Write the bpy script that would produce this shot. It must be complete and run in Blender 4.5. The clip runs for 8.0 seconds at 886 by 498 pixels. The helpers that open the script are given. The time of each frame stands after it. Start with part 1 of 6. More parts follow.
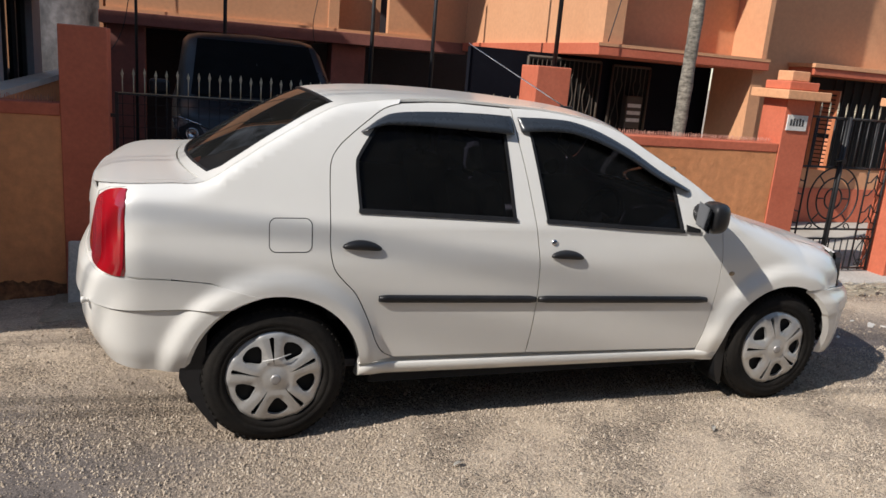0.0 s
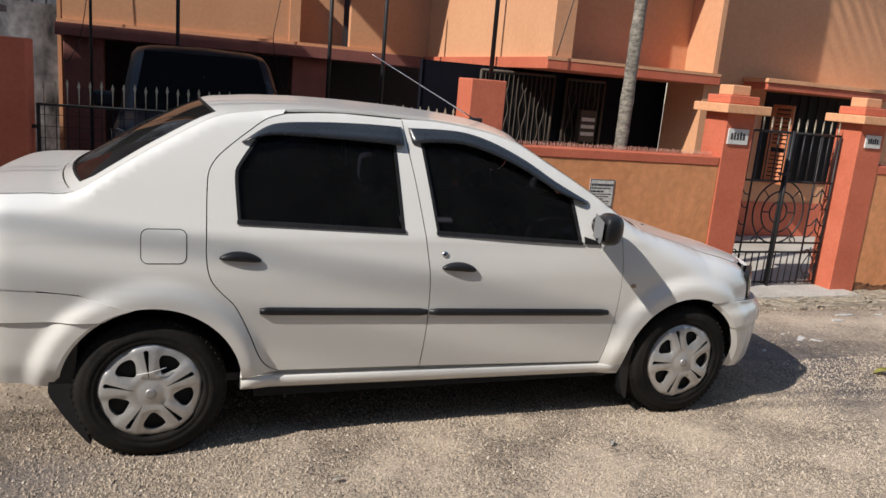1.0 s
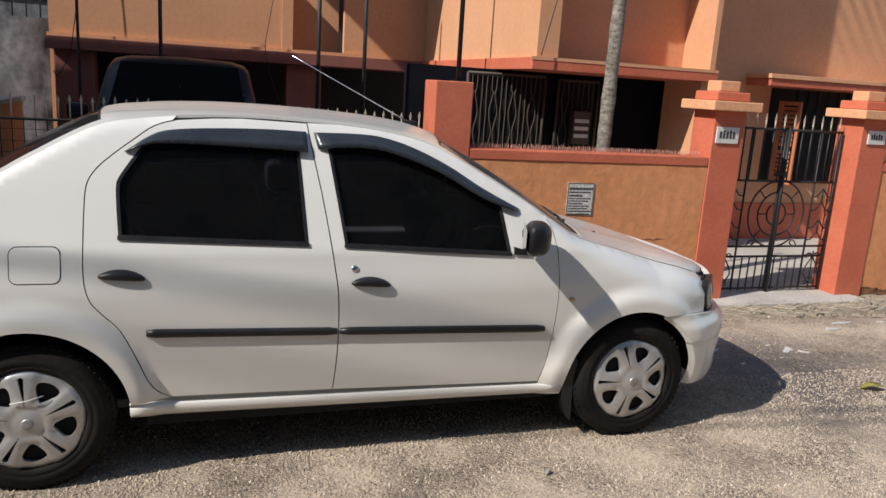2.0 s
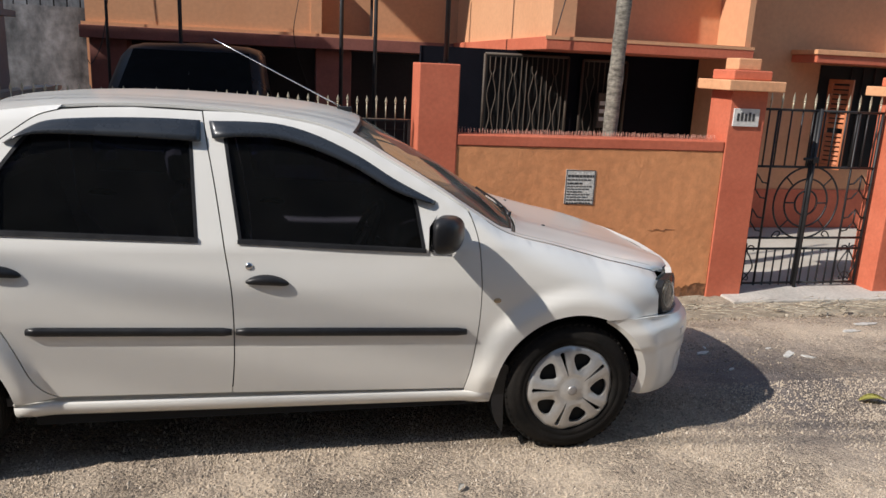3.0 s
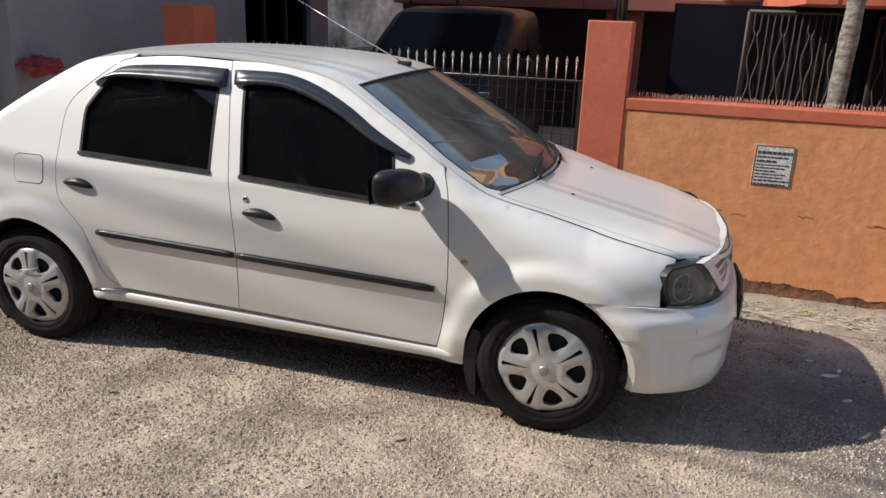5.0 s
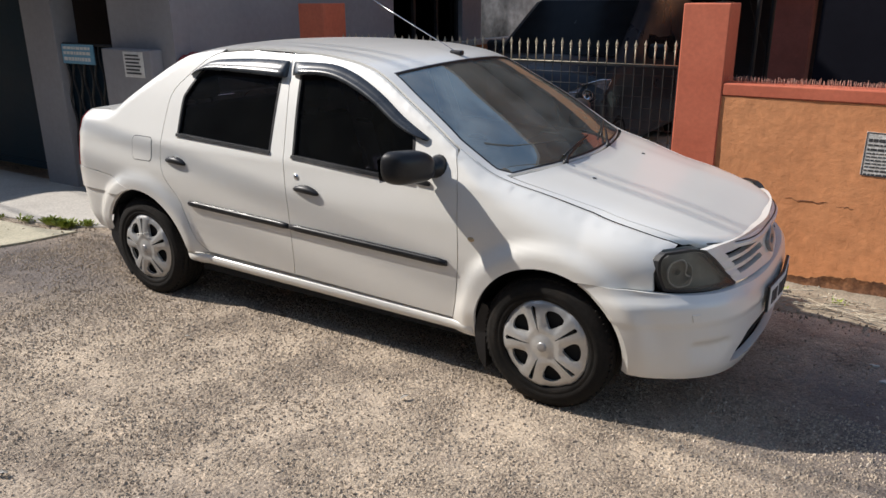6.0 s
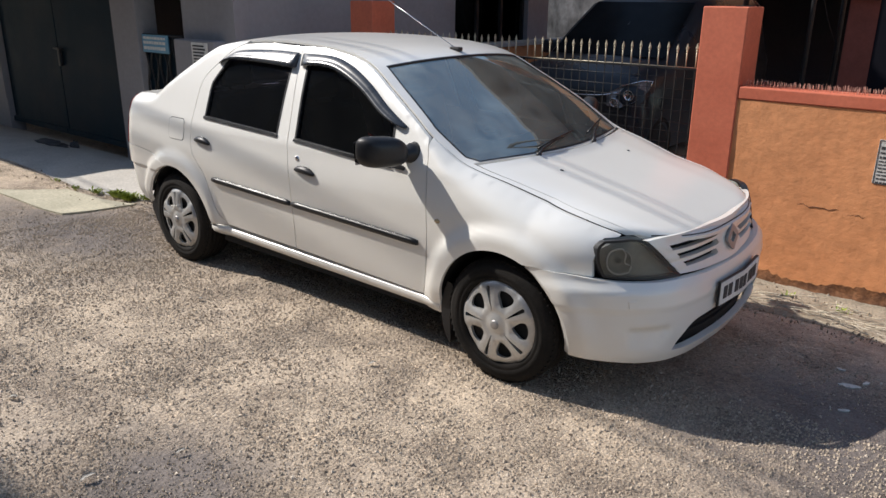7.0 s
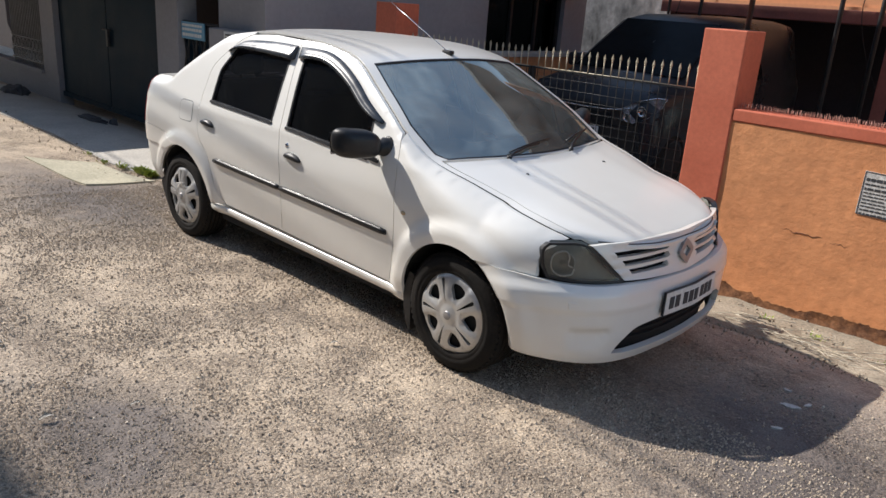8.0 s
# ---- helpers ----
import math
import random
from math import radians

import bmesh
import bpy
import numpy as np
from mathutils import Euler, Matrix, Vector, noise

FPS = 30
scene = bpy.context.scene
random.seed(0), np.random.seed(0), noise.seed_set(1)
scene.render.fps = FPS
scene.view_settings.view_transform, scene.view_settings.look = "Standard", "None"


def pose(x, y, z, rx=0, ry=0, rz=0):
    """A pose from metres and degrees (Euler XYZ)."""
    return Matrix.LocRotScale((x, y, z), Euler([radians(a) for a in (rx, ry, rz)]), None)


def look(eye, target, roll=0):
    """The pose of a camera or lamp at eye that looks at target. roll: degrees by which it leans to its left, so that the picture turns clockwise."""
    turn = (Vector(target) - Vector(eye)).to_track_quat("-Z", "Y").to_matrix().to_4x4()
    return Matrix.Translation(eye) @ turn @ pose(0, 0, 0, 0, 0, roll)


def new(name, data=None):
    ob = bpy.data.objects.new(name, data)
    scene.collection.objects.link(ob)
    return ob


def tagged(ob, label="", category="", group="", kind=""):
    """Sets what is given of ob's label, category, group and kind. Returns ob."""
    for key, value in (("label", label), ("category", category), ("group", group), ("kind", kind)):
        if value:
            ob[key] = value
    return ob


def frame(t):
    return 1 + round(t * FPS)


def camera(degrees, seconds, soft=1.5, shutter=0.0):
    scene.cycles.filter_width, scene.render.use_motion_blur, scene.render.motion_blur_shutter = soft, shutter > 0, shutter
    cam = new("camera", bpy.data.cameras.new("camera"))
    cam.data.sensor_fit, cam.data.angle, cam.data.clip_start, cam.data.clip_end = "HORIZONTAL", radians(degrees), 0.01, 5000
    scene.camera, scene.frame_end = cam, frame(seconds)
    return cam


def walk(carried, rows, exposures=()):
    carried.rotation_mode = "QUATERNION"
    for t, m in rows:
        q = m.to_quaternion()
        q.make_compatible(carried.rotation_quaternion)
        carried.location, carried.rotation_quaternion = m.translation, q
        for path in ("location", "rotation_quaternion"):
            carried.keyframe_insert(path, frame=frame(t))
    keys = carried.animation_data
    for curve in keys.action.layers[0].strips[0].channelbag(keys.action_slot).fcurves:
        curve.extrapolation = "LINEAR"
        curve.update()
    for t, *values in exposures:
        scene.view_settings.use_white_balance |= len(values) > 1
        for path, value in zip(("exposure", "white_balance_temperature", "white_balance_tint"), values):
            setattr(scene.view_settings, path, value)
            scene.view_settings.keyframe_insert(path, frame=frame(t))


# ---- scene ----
cam = camera(61.0, 8.0)
PATH = [
    (0, (-0.384, -2.978, 1.603), (0.281, -1.152, 1.13), 4.8),
    (0.5, (-0.18, -3.046, 1.608), (0.494, -1.216, 1.165), 5.8),
    (1, (0.06, -3.094, 1.621), (0.749, -1.267, 1.187), 5.0),
    (1.5, (0.312, -3.032, 1.622), (0.985, -1.197, 1.201), 4.3),
    (1.7, (0.438, -3.019, 1.625), (1.09, -1.175, 1.206), 4.0),
    (2.8, (1.22, -2.932, 1.639), (1.679, -1.041, 1.18), 2.7),
    (3, (1.376, -2.923, 1.661), (1.792, -1.026, 1.184), 2.7),
    (3.5, (1.809, -2.921, 1.658), (2.095, -1.006, 1.16), 2.5),
    (4, (2.209, -2.898, 1.653), (2.337, -0.973, 1.127), 3.0),
    (4.5, (2.615, -2.897, 1.651), (2.43, -0.986, 1.09), 3.0),
    (5, (3.014, -2.851, 1.681), (2.473, -1.022, 1.081), 2.1),
    (5.2, (3.167, -2.806, 1.663), (2.498, -1.022, 1.054), 1.5),
    (6.3, (4.048, -2.702, 1.713), (2.98, -1.139, 1.069), -0.1),
    (6.5, (4.172, -2.673, 1.689), (3.076, -1.132, 1.037), 0.3),
    (7, (4.463, -2.621, 1.708), (3.256, -1.158, 1.072), 0.6),
    (7.5, (4.741, -2.577, 1.72), (3.45, -1.178, 1.104), 2.2),
    (8, (4.885, -2.496, 1.717), (3.588, -1.108, 1.091), 4.2),
]
EXPOSURES = ((0.0, 0.10), (1.5, 0.08), (3.5, 0.18), (5.0, 0.26), (6.5, 0.33), (8.0, 0.39))
walk(cam, [(t, look(eye, target, roll)) for t, eye, target, roll in PATH], exposures=EXPOSURES)

# ---- world and sun ----
SUN = Vector((1.13, 0.365, -1.0)).normalized()
world = bpy.data.worlds.new("sky")
scene.world = world
world.use_nodes = True
wn = world.node_tree.nodes
sky = wn.new("ShaderNodeTexSky")
sky.sky_type = "NISHITA"
sky.sun_disc = False
sky.sun_elevation = math.asin(-SUN.z)
sky.sun_rotation = math.atan2(-SUN.x, -SUN.y)
sky.dust_density = 0.3
sky.ozone_density = 2.5
sky.air_density = 1.2
wn["Background"].inputs["Strength"].default_value = 0.125
wl = world.node_tree.links
# thin broken cloud in the blue
wc = wn.new("ShaderNodeTexCoord")
wt = wn.new("ShaderNodeTexNoise")
wt.inputs["Scale"].default_value, wt.inputs["Detail"].default_value, wt.inputs["Roughness"].default_value = 2.6, 6.0, 0.6
wr = wn.new("ShaderNodeValToRGB")
wr.color_ramp.elements[0].position, wr.color_ramp.elements[1].position = 0.46, 0.74
wr.color_ramp.elements[1].color = (0.55, 0.55, 0.55, 1)
wm = wn.new("ShaderNodeMix")
wm.data_type = "RGBA"
wm.inputs[7].default_value = (6.0, 7.8, 10.5, 1)
wl.new(wc.outputs["Generated"], wt.inputs["Vector"])
wl.new(wt.outputs["Fac"], wr.inputs["Fac"])
wl.new(wr.outputs[0], wm.inputs[0])
wl.new(sky.outputs[0], wm.inputs[6])
wl.new(wm.outputs[2], wn["Background"].inputs["Color"])
sun = new("sun", bpy.data.lights.new("sun", "SUN"))
sun.data.energy, sun.data.angle, sun.data.color = 5.0, radians(0.6), (1.0, 0.938, 0.868)
sun.rotation_euler = SUN.to_track_quat("-Z", "Y").to_euler()
scene.view_settings.exposure = 0.0

# ---- materials ----


def nodes_of(name):
    m = bpy.data.materials.new(name)
    m.use_nodes = True
    return m, m.node_tree.nodes, m.node_tree.links, m.node_tree.nodes["Principled BSDF"]


def tex(nd, ln, kind, scale, detail=4.0, coord=None, rough=0.6):
    n = nd.new(kind)
    n.inputs["Scale"].default_value = scale
    if kind == "ShaderNodeTexNoise":
        n.inputs["Detail"].default_value = detail
        n.inputs["Roughness"].default_value = rough
    ln.new(coord, n.inputs["Vector"])
    return n


def ramp(nd, ln, src, stops):
    r = nd.new("ShaderNodeValToRGB")
    e = r.color_ramp.elements
    while len(e) < len(stops):
        e.new(0.5)
    for k, (p, c) in zip(e, stops):
        k.position = p
        k.color = (*c, 1) if len(c) == 3 else c
    ln.new(src, r.inputs["Fac"])
    return r


def mixc(nd, ln, fac, a, b, mode="MIX"):
    m = nd.new("ShaderNodeMix")
    m.data_type, m.blend_type = "RGBA", mode
    for sock, val in ((m.inputs[0], fac), (m.inputs[6], a), (m.inputs[7], b)):
        if isinstance(val, (int, float)):
            sock.default_value = val
        elif isinstance(val, tuple):
            sock.default_value = (*val, 1)
        else:
            ln.new(val, sock)
    return m.outputs[2]


def surf(name, c1, c2, scale=3.0, fine=60.0, rough=0.7, metal=0.0, bump=0.0, bscale=80.0, coat=0.0, spread=0.1, streak=None, vary=0.0, rvar=0.08, spec=0.5):
    """A painted, metal or stone surface: two colours mixed by coarse and fine noise, with relief."""
    m, nd, ln, p = nodes_of(name)
    co = nd.new("ShaderNodeTexCoord").outputs["Object"]
    if streak:
        mp = nd.new("ShaderNodeMapping")
        mp.inputs["Scale"].default_value = streak
        ln.new(co, mp.inputs["Vector"])
        cs = mp.outputs[0]
    else:
        cs = co
    a = tex(nd, ln, "ShaderNodeTexNoise", scale, 5, cs)
    b = tex(nd, ln, "ShaderNodeTexNoise", fine, 3, co)
    fa = ramp(nd, ln, a.outputs["Fac"], [(0.3, (0, 0, 0)), (0.72, (1, 1, 1))]).outputs[0]
    col = mixc(nd, ln, fa, c1, c2)
    fb = ramp(nd, ln, b.outputs["Fac"], [(0.3, (1 - spread,) * 3), (0.7, (1 + spread * 0.6,) * 3)]).outputs[0]
    col = mixc(nd, ln, 1.0, col, fb, "MULTIPLY")
    if vary:
        oi = nd.new("ShaderNodeObjectInfo")
        fv = ramp(nd, ln, oi.outputs["Random"], [(0, (1 - vary,) * 3), (1, (1 + vary * 0.5,) * 3)]).outputs[0]
        col = mixc(nd, ln, 1.0, col, fv, "MULTIPLY")
    ln.new(col, p.inputs["Base Color"])
    p.inputs["Metallic"].default_value = metal
    rr = ramp(nd, ln, a.outputs["Fac"], [(0.3, (max(rough - rvar, 0.02),) * 3), (0.7, (min(rough + rvar, 1),) * 3)])
    ln.new(rr.outputs[0], p.inputs["Roughness"])
    p.inputs["Specular IOR Level"].default_value = spec
    p.inputs["Coat Weight"].default_value = coat
    p.inputs["Coat Roughness"].default_value = 0.06
    if bump:
        c = tex(nd, ln, "ShaderNodeTexNoise", bscale, 6, co, 0.7)
        bp = nd.new("ShaderNodeBump")
        bp.inputs["Strength"].default_value = bump
        bp.inputs["Distance"].default_value = 0.01
        ln.new(c.outputs["Fac"], bp.inputs["Height"])
        ln.new(bp.outputs[0], p.inputs["Normal"])
    return m


def glass(name, tint, ior=1.5, rough=0.0, dust=0.0):
    m, nd, ln, p = nodes_of(name)
    nd.remove(p)
    out = nd["Material Output"]
    tr, gl, fr, mx = nd.new("ShaderNodeBsdfTransparent"), nd.new("ShaderNodeBsdfGlossy"), nd.new("ShaderNodeFresnel"), nd.new("ShaderNodeMixShader")
    tr.inputs["Color"].default_value = (*tint, 1)
    gl.inputs["Roughness"].default_value = rough
    gl.inputs["Color"].default_value = (0.95, 0.97, 1, 1)
    fr.inputs["IOR"].default_value = ior
    ln.new(fr.outputs[0], mx.inputs[0])
    ln.new(tr.outputs[0], mx.inputs[1])
    ln.new(gl.outputs[0], mx.inputs[2])
    last = mx.outputs[0]
    if dust:
        co = nd.new("ShaderNodeTexCoord").outputs["Object"]
        n = tex(nd, ln, "ShaderNodeTexNoise", 5.0, 5, co)
        f = ramp(nd, ln, n.outputs["Fac"], [(0.3, (dust * 0.4,) * 3), (0.75, (dust * 1.5,) * 3)])
        d, m2 = nd.new("ShaderNodeBsdfDiffuse"), nd.new("ShaderNodeMixShader")
        d.inputs["Color"].default_value = (0.40, 0.40, 0.36, 1)
        ln.new(f.outputs[0], m2.inputs[0])
        ln.new(last, m2.inputs[1])
        ln.new(d.outputs[0], m2.inputs[2])
        last = m2.outputs[0]
    ln.new(last, out.inputs["Surface"])
    return m


def asphalt_material():
    """Worn tarred road: grey grit, pale dust in broad patches, dark tarred patches with car shade painted in,
    shade-dark pits.
    """
    m, nd, ln, p = nodes_of("worn_asphalt")
    co = nd.new("ShaderNodeTexCoord").outputs["Object"]
    big = tex(nd, ln, "ShaderNodeTexNoise", 0.55, 7, co, 0.62)
    mid = tex(nd, ln, "ShaderNodeTexNoise", 3.2, 9, co, 0.75)
    clump = tex(nd, ln, "ShaderNodeTexNoise", 13.0, 6, co, 0.7)
    grit = tex(nd, ln, "ShaderNodeTexVoronoi", 75.0, 0, co)
    fine = tex(nd, ln, "ShaderNodeTexNoise", 115.0, 6, co, 0.8)
    pits = tex(nd, ln, "ShaderNodeTexNoise", 34.0, 5, co, 0.68)
    bare = tex(nd, ln, "ShaderNodeTexNoise", 1.9, 7, co, 0.68)
    old = tex(nd, ln, "ShaderNodeTexNoise", 0.95, 6, co, 0.62)
    fb = ramp(nd, ln, big.outputs["Fac"], [(0.34, (0, 0, 0)), (0.45, (0.6, 0.6, 0.6)), (0.60, (1, 1, 1))]).outputs[0]
    base = mixc(nd, ln, fb, (0.405, 0.332, 0.262), (0.525, 0.424, 0.316))
    fm = ramp(nd, ln, mid.outputs["Fac"], [(0.30, (0.66, 0.65, 0.66)), (0.46, (0.94, 0.94, 0.94)), (0.56, (1.04, 1.04, 1.03)), (0.72, (1.22, 1.20, 1.17))]).outputs[0]
    base = mixc(nd, ln, 1.0, base, fm, "MULTIPLY")
    sp = nd.new("ShaderNodeSeparateColor")
    ln.new(grit.outputs["Color"], sp.inputs[0])
    fg = ramp(nd, ln, sp.outputs[0], [(0.0, (0.40, 0.40, 0.41)), (0.22, (0.86, 0.86, 0.86)), (0.85, (1.08, 1.07, 1.05)), (1.0, (1.45, 1.42, 1.38))]).outputs[0]
    # bare grit shows where the dust is worn off
    worn = ramp(nd, ln, bare.outputs["Fac"], [(0.40, (0.35,) * 3), (0.62, (1.0,) * 3)]).outputs[0]
    base = mixc(nd, ln, worn, base, mixc(nd, ln, 1.0, base, (0.88, 0.87, 0.88), "MULTIPLY"))
    base = mixc(nd, ln, worn, base, mixc(nd, ln, 1.0, base, fg, "MULTIPLY"))
    # dark tarred patches; the one ahead of the car paints its shadow darker
    tar_shade = ramp(nd, ln, old.outputs["Fac"], [(0.60, (0, 0, 0)), (0.76, (0.35,) * 3)]).outputs[0]
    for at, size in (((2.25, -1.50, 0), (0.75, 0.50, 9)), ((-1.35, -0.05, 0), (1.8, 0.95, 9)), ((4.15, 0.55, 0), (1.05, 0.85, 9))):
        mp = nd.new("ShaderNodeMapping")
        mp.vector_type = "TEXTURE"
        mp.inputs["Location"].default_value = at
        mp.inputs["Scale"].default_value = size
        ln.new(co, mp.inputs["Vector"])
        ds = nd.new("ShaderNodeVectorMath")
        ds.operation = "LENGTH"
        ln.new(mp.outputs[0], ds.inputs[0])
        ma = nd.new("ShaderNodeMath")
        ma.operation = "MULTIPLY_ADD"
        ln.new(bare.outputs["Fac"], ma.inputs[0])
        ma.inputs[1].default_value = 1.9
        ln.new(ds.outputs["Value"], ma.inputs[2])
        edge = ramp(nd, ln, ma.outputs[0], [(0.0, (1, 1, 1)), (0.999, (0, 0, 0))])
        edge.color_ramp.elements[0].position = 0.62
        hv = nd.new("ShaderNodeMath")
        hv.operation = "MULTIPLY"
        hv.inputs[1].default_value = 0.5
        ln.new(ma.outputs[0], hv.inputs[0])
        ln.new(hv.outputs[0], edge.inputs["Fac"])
        tar_shade = mixc(nd, ln, 1.0, tar_shade, edge.outputs[0], "SCREEN")
    # the cool tint also turns that painted shadow bluish
    base = mixc(nd, ln, tar_shade, base, mixc(nd, ln, 1.0, base, (0.35, 0.365, 0.43), "MULTIPLY"))
    ff = ramp(nd, ln, fine.outputs["Fac"], [(0.32, (0.46,) * 3), (0.68, (1.52,) * 3)]).outputs[0]
    base = mixc(nd, ln, 1.0, base, ff, "MULTIPLY")
    # pits carry the shade inside them as dark colour
    fp = ramp(nd, ln, pits.outputs["Fac"], [(0.30, (0.36, 0.34, 0.34)), (0.37, (1.0, 1.0, 1.0))]).outputs[0]
    holed = ramp(nd, ln, bare.outputs["Fac"], [(0.46, (0.12,) * 3), (0.58, (1.0,) * 3)]).outputs[0]
    base = mixc(nd, ln, holed, base, fp, "MULTIPLY")
    ln.new(base, p.inputs["Base Color"])
    p.inputs["Roughness"].default_value = 0.9
    h = fine.outputs["Fac"]
    for src, w in ((clump.outputs["Fac"], 1.6), (pits.outputs["Fac"], 2.4), (grit.outputs["Distance"], -0.9)):
        add = nd.new("ShaderNodeMath")
        add.operation = "MULTIPLY_ADD"
        ln.new(src, add.inputs[0])
        add.inputs[1].default_value = w
        ln.new(h, add.inputs[2])
        h = add.outputs[0]
    bp = nd.new("ShaderNodeBump")
    ln.new(worn, bp.inputs["Strength"])
    bp.inputs["Distance"].default_value = 0.014
    ln.new(h, bp.inputs["Height"])
    ln.new(bp.outputs[0], p.inputs["Normal"])
    return m


def grit_material(name, dark, mid_, pale):
    """Loose stones, each with a shade of its own."""
    m, nd, ln, p = nodes_of(name)
    isl = nd.new("ShaderNodeNewGeometry").outputs["Random Per Island"]
    co = nd.new("ShaderNodeTexCoord").outputs["Object"]
    col = ramp(nd, ln, isl, [(0.0, dark), (0.35, mid_), (0.85, mid_), (1.0, pale)]).outputs[0]
    f = tex(nd, ln, "ShaderNodeTexNoise", 120.0, 4, co)
    ff = ramp(nd, ln, f.outputs["Fac"], [(0.3, (0.7,) * 3), (0.7, (1.2,) * 3)]).outputs[0]
    ln.new(mixc(nd, ln, 1.0, col, ff, "MULTIPLY"), p.inputs["Base Color"])
    p.inputs["Roughness"].default_value = 0.92
    return m


ASPHALT = asphalt_material()
GRAVEL = grit_material("road_grit", (0.24, 0.20, 0.162), (0.44, 0.362, 0.278), (0.62, 0.54, 0.445))
RUBBLE = grit_material("verge_rubble", (0.14, 0.11, 0.08), (0.34, 0.28, 0.205), (0.60, 0.55, 0.46))
DIRT = surf("verge_dirt", (0.21, 0.17, 0.12), (0.42, 0.36, 0.275), 4, 70, 0.95, bump=0.8, bscale=45, spread=0.35)
CONCRETE = surf("apron_concrete", (0.40, 0.375, 0.34), (0.54, 0.51, 0.46), 2.2, 50, 0.9, bump=0.35, bscale=60, spread=0.2)
YARD = surf("yard_concrete", (0.36, 0.33, 0.28), (0.48, 0.45, 0.40), 1.6, 50, 0.9, bump=0.2, spread=0.1)
ORANGE = surf("orange_wall_paint", (0.63, 0.258, 0.106), (0.73, 0.325, 0.143), 1.1, 13, 0.8, bump=0.55, bscale=15, spread=0.14)
BASE_STAIN = surf("bare_wall_render", (0.12, 0.055, 0.032), (0.38, 0.175, 0.080), 9, 40, 0.95, bump=1.0, bscale=24, spread=0.4)
# darker copy of the red paint, with the left wing's shade in it
MAROON_SHADE = surf("maroon_shade_paint", (0.20, 0.075, 0.060), (0.27, 0.105, 0.085), 3, 30, 0.75, bump=0.15, bscale=24)
RED = surf("red_oxide_paint", (0.50, 0.120, 0.062), (0.60, 0.165, 0.090), 3, 30, 0.72, bump=0.15, bscale=24, spread=0.10)
CREAM = surf("pale_orange_paint", (0.66, 0.325, 0.165), (0.74, 0.39, 0.21), 3, 30, 0.75, bump=0.25, bscale=30)
HOUSE = surf("house_plaster", (0.60, 0.300, 0.155), (0.67, 0.355, 0.195), 0.9, 18, 0.85, bump=0.2, bscale=22, spread=0.07)
GREY_WALL = surf("grey_house_paint", (0.23, 0.225, 0.24), (0.30, 0.293, 0.305), 0.8, 16, 0.8, bump=0.2, bscale=20, spread=0.07)
MOULDY = surf("mouldy_plaster", (0.010, 0.014, 0.020), (0.33, 0.35, 0.38), 1.5, 9, 0.95, bump=0.5, bscale=12, spread=0.3, streak=(1.5, 1.5, 0.7))
SPIKE = surf("weathered_spikes", (0.42, 0.13, 0.085), (0.60, 0.36, 0.28), 30, 120, 0.6, spread=0.2)
IRON = surf("black_iron_paint", (0.012, 0.013, 0.015), (0.03, 0.03, 0.032), 8, 60, 0.5, metal=0.2, bump=0.1)
GOLD = surf("faded_gilt_paint", (0.42, 0.37, 0.26), (0.58, 0.53, 0.41), 20, 90, 0.5, metal=0.3)
TEAL = surf("dark_green_gate_paint", (0.003, 0.013, 0.024), (0.006, 0.021, 0.034), 1.6, 20, 0.6, bump=0.12, bscale=6, spec=0.12)
BARK = surf("palm_bark", (0.075, 0.065, 0.052), (0.37, 0.335, 0.275), 14, 40, 0.95, bump=0.8, bscale=40, spread=0.3, streak=(1, 1, 3))
WOOD = surf("shutter_paint", (0.42, 0.13, 0.05), (0.55, 0.20, 0.08), 5, 40, 0.65, bump=0.15)
GRILLE = surf("window_grille_paint", (0.065, 0.05, 0.04), (0.10, 0.078, 0.058), 9, 50, 0.7)
PALE_IRON = surf("pale_grey_iron_paint", (0.20, 0.19, 0.18), (0.30, 0.29, 0.27), 9, 50, 0.7)
SLAB = surf("mossy_slab_concrete", (0.35, 0.325, 0.235), (0.49, 0.45, 0.34), 3.0, 45, 0.92, bump=0.4, bscale=50, spread=0.25)
# near-black base colour puts the rooms' shade into the plaster
ROOM_SHADE = surf("room_shade_plaster", (0.045, 0.038, 0.044), (0.065, 0.053, 0.058), 2, 20, 0.9)
NOTICE = surf("weathered_print_paper", (0.52, 0.50, 0.46), (0.76, 0.74, 0.70), 45, 110, 0.9, spread=0.4)
# stands in for the porch's shade, not for a paint
PORCH_SHADE = surf("porch_shade_paint", (0.006, 0.0065, 0.011), (0.010, 0.011, 0.017), 2, 20, 0.9, spec=0.1)
PAPER = surf("white_paper", (0.60, 0.59, 0.56), (0.74, 0.73, 0.70), 12, 60, 0.85, spread=0.15)
PRINT = surf("black_print", (0.03, 0.03, 0.035), (0.07, 0.07, 0.07), 30, 90, 0.8)
BLUE_SIGN = surf("blue_sign_print", (0.10, 0.28, 0.42), (0.16, 0.36, 0.50), 10, 60, 0.6)
LEAF_YELLOW = surf("fallen_leaf", (0.42, 0.42, 0.10), (0.55, 0.48, 0.14), 30, 90, 0.7)
LEAF_DRY = surf("dry_leaf", (0.42, 0.36, 0.26), (0.58, 0.52, 0.42), 30, 90, 0.8)
WEED = surf("weed_green", (0.17, 0.23, 0.03), (0.38, 0.42, 0.08), 25, 90, 0.65)
SPLASH = surf("lime_splash", (0.46, 0.44, 0.40), (0.62, 0.60, 0.56), 20, 60, 0.9, spread=0.3)

